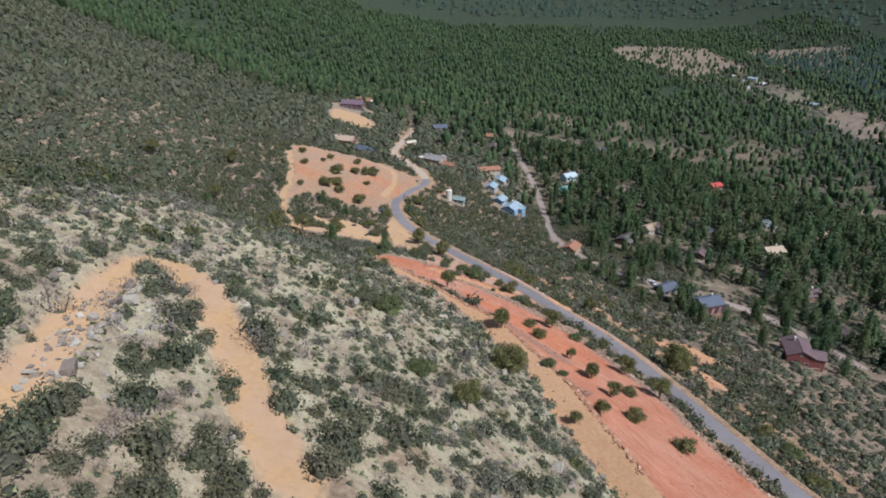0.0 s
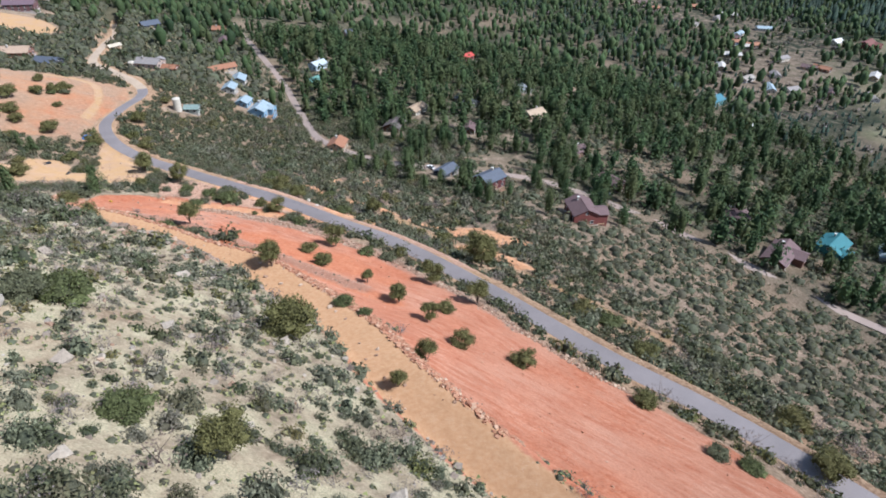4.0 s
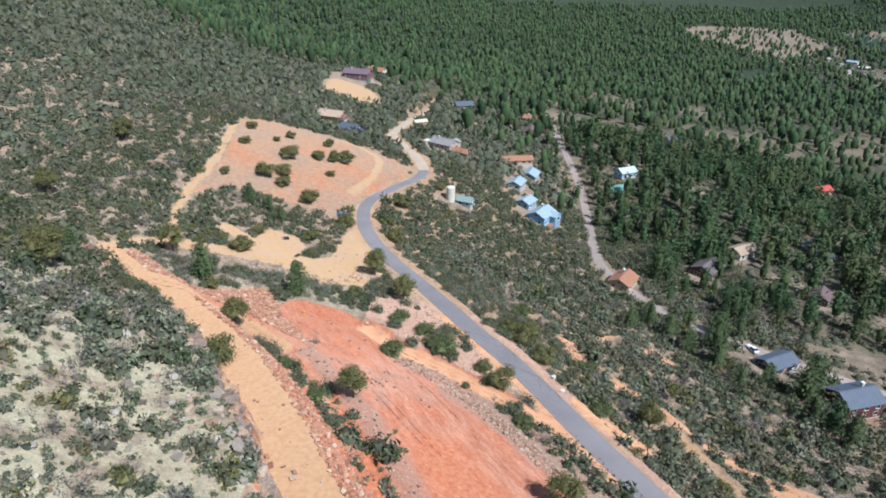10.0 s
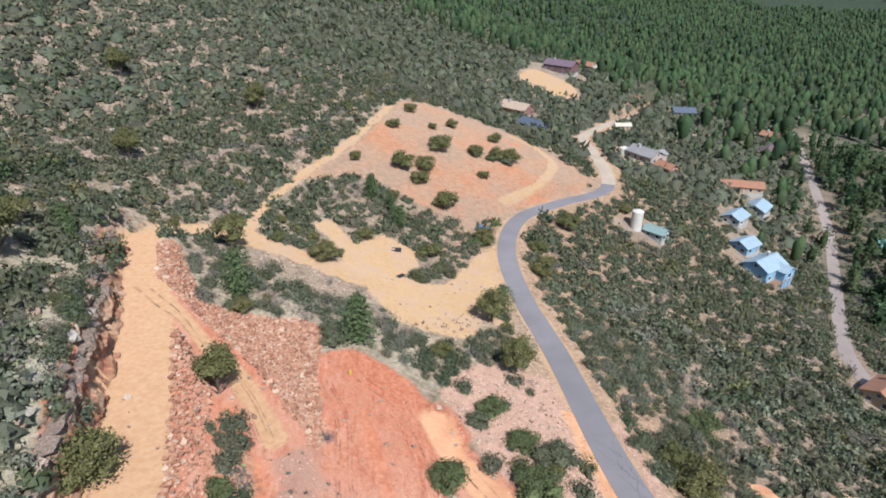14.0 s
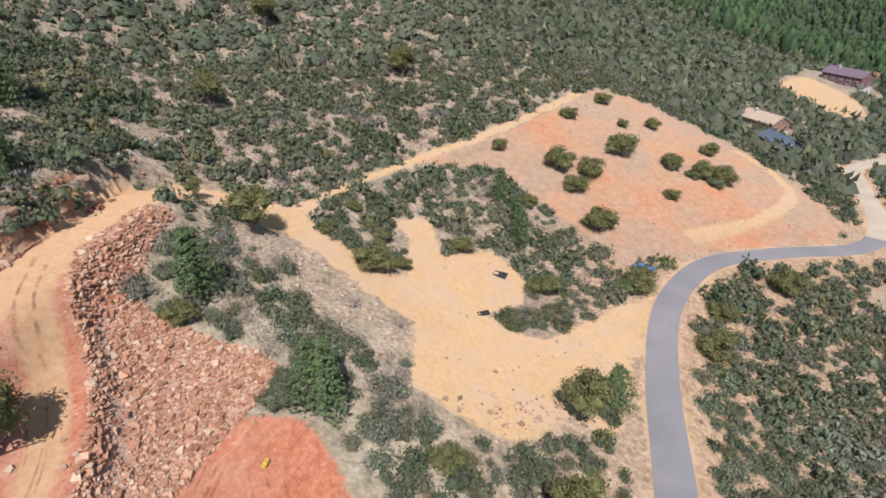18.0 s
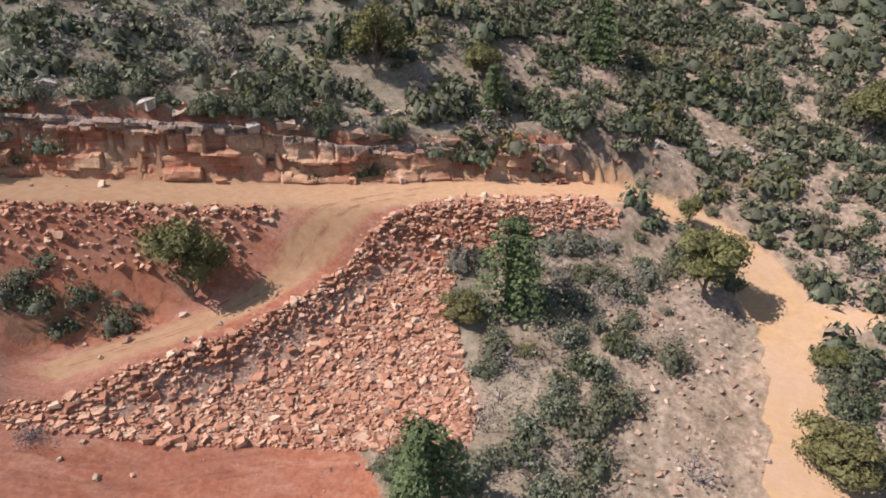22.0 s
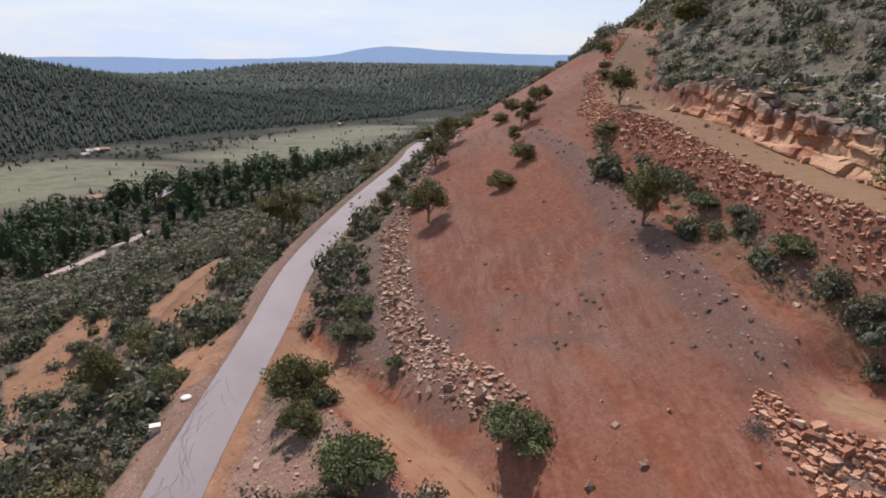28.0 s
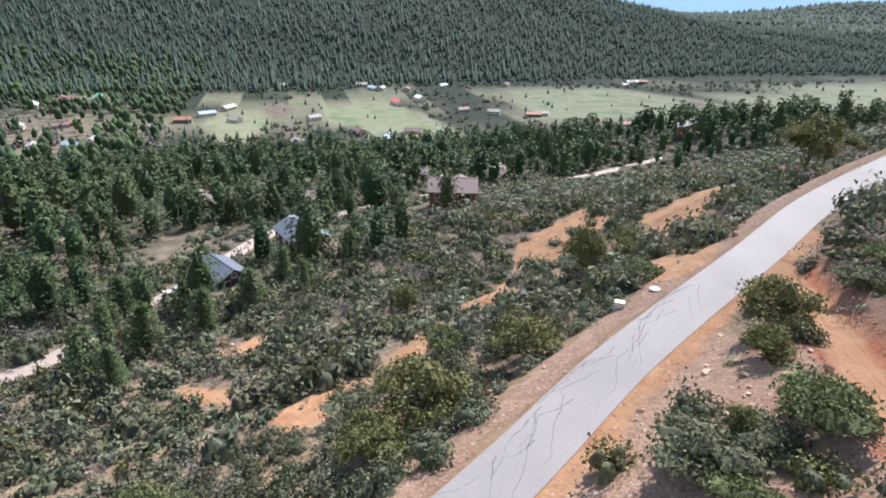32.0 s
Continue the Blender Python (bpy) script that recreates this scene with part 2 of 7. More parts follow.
BARE_LOW = [[(66.5, 283.5), (61.6, 276.5), (56.5, 276), (62, 283)], [(56, 256), (66, 246.5), (63, 245.5), (53.5, 254.5)], [(97, 199), (103, 175), (96, 178), (86, 195), (83, 202)], [(62, 213), (51, 213.5), (43.8, 222.5), (44.7, 227), (61.5, 218)],
            [(85.5, 201), (103.5, 174.5), (91, 186), (73, 202), (78, 204)], [(107, 217.5), (109.5, 199), (98, 205), (97, 219.5)]]
RED_CUT = [(-56, 336), (-53, 369), (-36, 384), (-17, 392), (-30.5, 357), (-41, 329)]
SPOIL = [[(36, 148), (31.5, 153.4), (15.6, 176), (4.9, 194), (-5.2, 206.4), (-12.9, 217.3)], [(6.5, 200), (4, 212), (14, 207), (10, 214), (-6, 214)], [(66, 128), (58, 152), (47, 180), (33, 200), (17, 215)]]
RED_PATCH = [(49, 146), (24, 167), (9, 195), (21, 196), (39, 179)]
RED_LANE = [(40, 138), (36.8, 144), (16.5, 169.5), (-0.5, 193), (-10.2, 205), (-18.1, 212), (-26, 218)]
RED_STREAK = [(6, 212), (0, 218.4), (-6.2, 224.4), (-13, 232)]
FIELDS = [[(698, 245), (741, 169), (593, 120), (519, 125), (508, 195), (585, 234)], [(786, -19), (789, -180), (660, -245), (562, -163), (564, -42), (610, 40)], [(688, -300), (799, -536), (826, -877), (704, -800), (574, -420), (584, -245)],
          [(650, 345), (640, 289), (527, 294), (520, 335)], [(638, 900), (656, 800), (618, 790), (590, 850)], [(569, 1149), (620, 1079), (579, 1030), (545, 1084)], [(635, 710), (656, 650), (625, 625), (600, 667)]]
TOWN_SOIL = [[(400, 1640), (640, 1640), (620, 1330), (480, 1250), (390, 1450)], [(720, 1600), (930, 1540), (860, 1300), (690, 1330)], [(560, 1010), (640, 900), (600, 760), (540, 800), (540, 940)], [(694, -205), (600, -246), (590, -205), (661, -185)], [(584, 882), (640, 839), (581, 785), (548, 810)], [(483, 478), (530, 464), (473, 410), (450, 440)], [(432, 1617), (562, 1437), (507, 1361), (420, 1516)], [(869, 1917), (883, 1686), (850, 1690), (840, 1864)], [(690, 300), (700, 270), (640, 250), (630, 285)]]


def spread(x, y, outlines):
    """Signed distance to the nearest of several outlines."""
    return np.maximum.reduce([inside(x, y, o) for o in outlines])


def far_shape(x, y, z):
    """The flat valley floor and the wooded mountains round it."""
    floor = -66 + 2.0 * wave(x, y, 260)
    away = smoothstep(450, 800, np.hypot(x - 20, (y - 250) * 0.8)) * smoothstep(-700, 250, x + 0.35 * (y - 250) * (y < 250))
    z = z * (1 - away) + floor * away
    # the mountain across the valley
    ridge = 178 * smoothstep(820, 1750, x + 0.10 * (y - 200) + 70 * wave(x, y, 420)) * (1 - 0.85 * smoothstep(-100, -1300, y)) + 30 * wave(x, y, 300) * smoothstep(850, 1200, x)
    z = np.where(x > 500, np.maximum(z, floor + ridge), z)
    # the plateau down the valley and the far ranges
    south = smoothstep(-1000, -2300, y + 0.3 * x + 150 * wave(x, y, 500))
    z = np.where(y < -500, np.maximum(z, floor + 112 * south), z)
    # the valley and hills to the north
    north = smoothstep(1500, 3200, y + 120 * wave(x, y, 400))
    z = np.where(y > 900, z + 120 * north, z)
    return z


def levels(x, y):
    """Level of the ground, and fields for its cover: how far inside a road, track, pad or lot a place lies."""
    x, y = np.asarray(x, float).ravel(), np.asarray(y, float).ravel()
    z = np.zeros(len(x))
    near = (np.abs(x) < 900) & (np.abs(y - 200) < 1200)
    z[near] = plate(x[near], y[near])
    z[~near] = -60
    edge = smoothstep(650, 900, np.abs(x)) + smoothstep(900, 1200, np.abs(y - 200))
    west = 190 + 60 * wave(x, y, 400)
    z = np.where(x < 0, z * (1 - np.clip(edge, 0, 1)) + np.clip(edge, 0, 1) * west * smoothstep(-100, -800, x), z)
    z = far_shape(x, y, np.clip(z, -70, 320))
    rough = 0.5 * wave(x, y, 14, 4) + 1.0 * wave(x, y, 45, 2)
    cover = {}
    calm = np.ones(len(x))
    box = (np.abs(x) < 400) & (y > -120) & (y < 720)
    # the track is cut into the slope above it
    d = np.full(len(x), 1e3)
    d[box] = line_distance(x[box], y[box], LINES["track"])[0]
    uphill = x < np.interp(y, LINES["track"][:98, 1], LINES["track"][:98, 0])
    z = z + np.where(uphill, (2.3 + 0.9 * np.sin(y * 0.16)) * smoothstep(3.6, 5.2, d) * smoothstep(15, 6, d) * smoothstep(140, 165, y) * smoothstep(256, 244, y), 0)
    for name, half, bank in (("lane", 1.3, 5), ("loop", 2.4, 4), ("ridge", 2.0, 4), ("street", 3.0, 6), ("branch", 3.0, 3), ("drive", 2.0, 2.2), ("track", 3.9, 5), ("road", 3.9, 5)):
        d, level = np.full(len(x), 1e3), np.zeros(len(x))
        d[box], level[box] = line_distance(x[box], y[box], LINES[name])
        rise = bank * np.where(z > level, 0.36, 1.0) if name in ("track", "loop") else bank
        w = 1 - smoothstep(half, half + rise, d)
        z = z * (1 - w) + level * w
        calm = np.minimum(calm, smoothstep(half - 0.5, half + bank, d))
        cover[name] = half - d
    for name, outline in (("pad", PAD), ("red", RED_LOT), ("tan", TAN_LOT), ("talus", TALUS)):
        d = np.full(len(x), -1e3)
        d[box] = inside(x[box], y[box], outline)
        cover[name] = d
        if name != "talus":
            calm = np.minimum(calm, 0.12 + smoothstep(2, -4, d))
    pad = box & (cover["pad"] > -2)
    if pad.any():
        px, py = x[pad], y[pad]
        heap = line_distance(px, py, smooth_line([(*q, 0) for q in SPOIL[0]]))[0]
        cutting = line_distance(px, py, smooth_line([(*q, 0) for q in RED_LANE]))[0]
        z[pad] += (1.0 + 0.4 * wave(px, py, 7)) * np.exp(-(heap / 1.9) ** 2) - 0.5 * np.exp(-(cutting / 1.5) ** 2) + 0.22 * wave(px, py, 5, 3)
    z = z + rough * np.clip(calm, 0, 1) * smoothstep(2500, 600, np.hypot(x, y - 200))
    return z, cover


def ground_level(x, y):
    return levels(np.atleast_1d(x), np.atleast_1d(y))[0]


def axis(lo, fine_lo, fine_hi, hi, step, grow=1.15):
    mid = list(np.arange(fine_lo, fine_hi + step, step))
    up, s = [], step
    while (up or mid)[-1] < hi:
        s = min(s * grow, 75)
        up.append((up or mid)[-1] + s)
    down, s = [], step
    while (down or [mid[0]])[-1] > lo:
        s = min(s * grow, 75)
        down.append((down or [mid[0]])[-1] - s)
    return np.array(down[::-1] + mid + up)


# ---- materials ----
def material(name):
    m = bpy.data.materials.new(name)
    m.use_nodes = True
    return m, m.node_tree.nodes, m.node_tree.links, m.node_tree.nodes["Principled BSDF"]


def noise_node(nodes, links, scale, detail=4, vector=None, rough=0.55):
    n = nodes.new("ShaderNodeTexNoise")
    n.inputs["Scale"].default_value, n.inputs["Detail"].default_value, n.inputs["Roughness"].default_value = scale, detail, rough
    if vector is not None:
        links.new(vector, n.inputs["Vector"])
    return n


def ramp(nodes, links, fac, stops):
    r = nodes.new("ShaderNodeValToRGB")
    e = r.color_ramp.elements
    while len(e) < len(stops):
        e.new(0.5)
    for k, (at, colour) in zip(e, stops):
        k.position, k.color = at, (*colour, 1)
    links.new(fac, r.inputs[0])
    return r.outputs[0]


def mixed(nodes, links, fac, a, b, blend="MIX"):
    m = nodes.new("ShaderNodeMix")
    m.data_type, m.blend_type = "RGBA", blend
    for value, socket in ((fac, m.inputs[0]), (a, m.inputs[6]), (b, m.inputs[7])):
        if isinstance(value, bpy.types.NodeSocket):
            links.new(value, socket)
        elif isinstance(value, tuple):
            socket.default_value = (*value, 1)
        else:
            socket.default_value = value
    return m.outputs[2]


def arith(nodes, links, kind, a, b=0.0, clamp=False):
    m = nodes.new("ShaderNodeMath")
    m.operation, m.use_clamp = kind, clamp
    for value, socket in ((a, m.inputs[0]), (b, m.inputs[1])):
        if isinstance(value, bpy.types.NodeSocket):
            links.new(value, socket)
        else:
            socket.default_value = value
    return m.outputs[0]


def bumped(nodes, links, bsdf, height, strength, distance):
    b = nodes.new("ShaderNodeBump")
    b.inputs["Strength"].default_value, b.inputs["Distance"].default_value = strength, distance
    links.new(height, b.inputs["Height"])
    links.new(b.outputs[0], bsdf.inputs["Normal"])


def ground_material():
    m, n, l, bsdf = material("ground_soil")
    at = n.new("ShaderNodeTexCoord").outputs["Object"]
    fine = noise_node(n, l, 1.3, 6, at).outputs[0]
    mid = noise_node(n, l, 0.16, 5, at).outputs[0]
    big = noise_node(n, l, 0.03, 4, at).outputs[0]
    pebble = noise_node(n, l, 5.0, 3, at).outputs[0]

    def field(name, noise_by=1.6, soft=0.8):
        a = n.new("ShaderNodeAttribute")
        a.attribute_name = name
        shift = arith(n, l, "MULTIPLY", arith(n, l, "SUBTRACT", mid, 0.5), noise_by * 2.5)
        shift2 = arith(n, l, "MULTIPLY", arith(n, l, "SUBTRACT", fine, 0.5), noise_by)
        v = arith(n, l, "ADD", arith(n, l, "ADD", a.outputs["Fac"], shift), shift2)
        return arith(n, l, "ADD", arith(n, l, "DIVIDE", v, soft), 0.5, True)

    pale = ramp(n, l, fine, [(0.3, (0.155, 0.112, 0.080)), (0.5, (0.26, 0.195, 0.142)), (0.7, (0.38, 0.295, 0.22))])
    rust = ramp(n, l, fine, [(0.3, (0.20, 0.125, 0.078)), (0.52, (0.31, 0.205, 0.13)), (0.72, (0.41, 0.295, 0.195))])
    pale = mixed(n, l, ramp(n, l, mid, [(0.40, (0.5, 0.5, 0.5)), (0.58, (0, 0, 0))]), pale, ramp(n, l, fine, [(0.3, (0.105, 0.088, 0.058)), (0.7, (0.20, 0.165, 0.11))]))
    dry = ramp(n, l, pebble, [(0.3, (0.215, 0.192, 0.122)), (0.7, (0.42, 0.378, 0.262))])
    east = n.new("ShaderNodeAttribute")
    east.attribute_name = "east"
    colour = mixed(n, l, arith(n, l, "MULTIPLY", arith(n, l, "ADD", arith(n, l, "MULTIPLY", arith(n, l, "SUBTRACT", big, 0.5), 2.0), east.outputs["Fac"]), 1.0, True), pale, rust)
    grassy = n.new("ShaderNodeAttribute")
    grassy.attribute_name = "grassy"
    colour = mixed(n, l, arith(n, l, "MULTIPLY", grassy.outputs["Fac"], ramp(n, l, mid, [(0.35, (0, 0, 0)), (0.6, (1, 1, 1))])), colour, dry)
    # darker and greener where forest grows and on far ground outside the meadows
    forest_tone = n.new("ShaderNodeAttribute")
    forest_tone.attribute_name = "forest_tone"
    colour = mixed(n, l, forest_tone.outputs["Fac"], colour, ramp(n, l, mid, [(0.35, (0.026, 0.040, 0.024)), (0.6, (0.046, 0.058, 0.034)), (0.8, (0.10, 0.092, 0.058))]))
    meadow = n.new("ShaderNodeAttribute")
    meadow.attribute_name = "meadow"
    colour = mixed(n, l, meadow.outputs["Fac"], colour, ramp(n, l, big, [(0.35, (0.27, 0.28, 0.155)), (0.5, (0.36, 0.345, 0.215)), (0.65, (0.225, 0.275, 0.14))]))
    red = ramp(n, l, fine, [(0.25, (0.27, 0.086, 0.045)), (0.5, (0.375, 0.138, 0.075)), (0.75, (0.435, 0.20, 0.12))])
    red = mixed(n, l, ramp(n, l, big, [(0.42, (0, 0, 0)), (0.66, (1, 1, 1))]), red, (0.40, 0.21, 0.14))
    tan = ramp(n, l, fine, [(0.2, (0.33, 0.20, 0.098)), (0.5, (0.385, 0.246, 0.128)), (0.8, (0.42, 0.285, 0.165))])
    tan = mixed(n, l, ramp(n, l, mid, [(0.42, (0, 0, 0)), (0.62, (0.75, 0.75, 0.75))]), tan, (0.37, 0.25, 0.165))
    way = ramp(n, l, fine, [(0.2, (0.34, 0.19, 0.098)), (0.5, (0.40, 0.238, 0.13)), (0.8, (0.44, 0.288, 0.172))])
    turn = n.new("ShaderNodeVectorRotate")
    turn.rotation_type = "Z_AXIS"
    turn.inputs["Angle"].default_value = radians(-32)
    sway = n.new("ShaderNodeVectorMath")
    sway.operation = "MULTIPLY_ADD"
    sway.inputs[1].default_value = (3, 3, 0)
    l.new(noise_node(n, l, 0.05, 2, at).outputs["Color"], sway.inputs[0])
    l.new(at, sway.inputs[2])
    l.new(sway.outputs[0], turn.inputs["Vector"])
    stretch = n.new("ShaderNodeMapping")
    stretch.inputs["Scale"].default_value = (1.3, 0.10, 0.3)
    l.new(turn.outputs[0], stretch.inputs[0])
    ruts = noise_node(n, l, 1.0, 5, stretch.outputs[0], 0.65).outputs[0]
    worn = noise_node(n, l, 0.075, 5, sway.outputs[0], 0.62).outputs[0]
    red = mixed(n, l, ramp(n, l, worn, [(0.47, (0, 0, 0)), (0.60, (0.8, 0.8, 0.8))]), red, (0.35, 0.155, 0.095))
    red = mixed(n, l, ramp(n, l, ruts, [(0.56, (0, 0, 0)), (0.70, (0.32, 0.32, 0.32))]), red, (0.45, 0.245, 0.16))
    red = mixed(n, l, ramp(n, l, ruts, [(0.30, (0.35, 0.35, 0.35)), (0.42, (0, 0, 0))]), red, (0.26, 0.085, 0.05))
    cross = n.new("ShaderNodeMapping")
    cross.inputs["Scale"].default_value, cross.inputs["Rotation"].default_value = (0.9, 0.16, 0.3), (0, 0, radians(14))
    l.new(turn.outputs[0], cross.inputs[0])
    scuff = noise_node(n, l, 1.0, 6, cross.outputs[0], 0.72).outputs[0]
    somewhere = ramp(n, l, noise_node(n, l, 0.045, 3, at).outputs[0], [(0.44, (0, 0, 0)), (0.58, (1, 1, 1))])
    red = mixed(n, l, arith(n, l, "MULTIPLY", somewhere, ramp(n, l, scuff, [(0.53, (0, 0, 0)), (0.58, (0.5, 0.5, 0.5)), (0.66, (0.1, 0.1, 0.1))])), red, (0.48, 0.275, 0.19))
    red = mixed(n, l, ramp(n, l, scuff, [(0.38, (0.55, 0.55, 0.55)), (0.49, (0, 0, 0))]), red, (0.29, 0.090, 0.046))
    clods = noise_node(n, l, 3.2, 5, at, 0.75).outputs[0]
    red = mixed(n, l, 0.55, red, ramp(n, l, clods, [(0.32, (0.55, 0.50, 0.48)), (0.5, (1, 1, 1)), (0.68, (1.35, 1.35, 1.35))]), "MULTIPLY")
    lot = ramp(n, l, noise_node(n, l, 0.055, 4, at).outputs[0], [(0.36, (0.38, 0.165, 0.082)), (0.46, (0.345, 0.195, 0.115)), (0.60, (0.29, 0.195, 0.132))])
    lot = mixed(n, l, 0.32, lot, ramp(n, l, fine, [(0.25, (0.25, 0.15, 0.095)), (0.75, (0.40, 0.275, 0.19))]))
    bare = ramp(n, l, mid, [(0.35, (0.49, 0.235, 0.115)), (0.5, (0.53, 0.29, 0.155)), (0.68, (0.46, 0.20, 0.10))])
    bare = mixed(n, l, 0.3, bare, ramp(n, l, pebble, [(0.3, (0.30, 0.165, 0.095)), (0.7, (0.55, 0.375, 0.24))]))
    verge = ramp(n, l, pebble, [(0.3, (0.28, 0.155, 0.105)), (0.55, (0.395, 0.25, 0.178)), (0.75, (0.50, 0.385, 0.30))])
    spoil = ramp(n, l, pebble, [(0.3, (0.20, 0.115, 0.083)), (0.6, (0.30, 0.19, 0.14)), (0.8, (0.42, 0.305, 0.235))])
    town = ramp(n, l, mid, [(0.35, (0.15, 0.115, 0.082)), (0.6, (0.27, 0.21, 0.155))])
    colour = mixed(n, l, field("town_dirt", 8, 6), colour, town)
    colour = mixed(n, l, field("verge_dirt"), colour, verge)
    colour = mixed(n, l, field("lot_dirt"), colour, lot)
    colour = mixed(n, l, field("red_dirt"), colour, red)
    colour = mixed(n, l, arith(n, l, "MULTIPLY", field("cut_dirt", 1.2, 1.5), 0.55), colour, ramp(n, l, fine, [(0.25, (0.27, 0.075, 0.035)), (0.5, (0.41, 0.135, 0.06)), (0.75, (0.50, 0.235, 0.13))]))
    colour = mixed(n, l, arith(n, l, "MULTIPLY", field("spoil_dirt", 2.4, 1.8), 0.72), colour, spoil)
    colour = mixed(n, l, field("tan_dirt", 1.7, 1.3), colour, tan)
    colour = mixed(n, l, field("bare_dirt", 1.2, 1.0), colour, bare)
    colour = mixed(n, l, field("way_dirt", 0.8, 0.7), colour, way)
    l.new(colour, bsdf.inputs["Base Color"])
    bsdf.inputs["Roughness"].default_value = 0.95
    bsdf.inputs["Diffuse Roughness"].default_value = 1.0
    bsdf.inputs["Specular IOR Level"].default_value = 0.15
    graded = arith(n, l, "MAXIMUM", arith(n, l, "MAXIMUM", field("way_dirt", 0.8, 0.7), field("tan_dirt", 0.8, 0.6)), field("red_dirt"))
    rough_share = arith(n, l, "SUBTRACT", 1.0, arith(n, l, "MULTIPLY", graded, 0.7))
    colour = mixed(n, l, arith(n, l, "MULTIPLY", rough_share, 0.6), colour, ramp(n, l, noise_node(n, l, 0.55, 7, at, 0.75).outputs[0], [(0.3, (0.62, 0.60, 0.58)), (0.7, (1.3, 1.3, 1.3))]), "MULTIPLY")
    grit = n.new("ShaderNodeTexVoronoi")
    grit.inputs["Scale"].default_value = 2.6
    l.new(at, grit.inputs["Vector"])
    speck = arith(n, l, "MULTIPLY", arith(n, l, "LESS_THAN", grit.outputs["Distance"], 0.17), ramp(n, l, noise_node(n, l, 0.22, 4, at).outputs[0], [(0.48, (0, 0, 0)), (0.62, (0.7, 0.7, 0.7))]))
    colour = mixed(n, l, speck, colour, (0.46, 0.33, 0.245))
    gravel = n.new("ShaderNodeTexVoronoi")
    gravel.inputs["Scale"].default_value = 1.25
    l.new(at, gravel.inputs["Vector"])
    loose = arith(n, l, "MAXIMUM", field("verge_dirt"), arith(n, l, "MULTIPLY", field("spoil_dirt", 2.4, 1.8), 0.8))
    loose = arith(n, l, "MULTIPLY", loose, arith(n, l, "LESS_THAN", gravel.outputs["Distance"], 0.22))
    colour = mixed(n, l, arith(n, l, "MULTIPLY", loose, 0.75), colour, ramp(n, l, gravel.outputs["Color"], [(0.2, (0.21, 0.12, 0.085)), (0.5, (0.40, 0.28, 0.21)), (0.8, (0.54, 0.43, 0.35))]))
    l.new(colour, bsdf.inputs["Base Color"])
    fine = arith(n, l, "ADD", fine, arith(n, l, "ADD", arith(n, l, "MULTIPLY", scuff, 0.9), arith(n, l, "MULTIPLY", clods, 0.6)))
    h = arith(n, l, "MULTIPLY", arith(n, l, "ADD", fine, arith(n, l, "MULTIPLY", pebble, 0.35)), rough_share)
    bumped(n, l, bsdf, h, 0.6, 0.32)
    return m


def asphalt_material(name, base):
    m, n, l, bsdf = material(name)
    at = n.new("ShaderNodeTexCoord").outputs["Object"]
    fine = noise_node(n, l, 9.0, 4, at).outputs[0]
    big = noise_node(n, l, 0.12, 5, at).outputs[0]
    c = ramp(n, l, big, [(0.3, tuple(v * 0.85 for v in base)), (0.7, tuple(v * 1.18 for v in base))])
    c = mixed(n, l, 0.35, c, ramp(n, l, fine, [(0.3, tuple(v * 0.6 for v in base)), (0.7, tuple(v * 1.3 for v in base))]))
    l.new(c, bsdf.inputs["Base Color"])
    bsdf.inputs["Roughness"].default_value = 0.85
    bumped(n, l, bsdf, fine, 0.3, 0.02)
    return m


GROUND = ground_material()
ASPHALT = asphalt_material("worn_asphalt", (0.205, 0.182, 0.180))
STREET_TOP = asphalt_material("street_gravel", (0.30, 0.235, 0.20))


# ---- structure: the ground ----
def mesh_object(name, verts, faces, mat, smooth=False):
    me = bpy.data.meshes.new(name)
    verts, faces = np.asarray(verts, np.float32), np.asarray(faces, np.int32)
    k = faces.shape[1]
    me.vertices.add(len(verts))
    me.vertices.foreach_set("co", verts.ravel())
    me.loops.add(faces.size)
    me.loops.foreach_set("vertex_index", faces.ravel())
    me.polygons.add(len(faces))
    me.polygons.foreach_set("loop_start", np.arange(0, faces.size, k, dtype=np.int32))
    me.polygons.foreach_set("use_smooth", np.full(len(faces), smooth))
    me.update(calc_edges=True)
    me.materials.append(mat)
    return new(name, me)


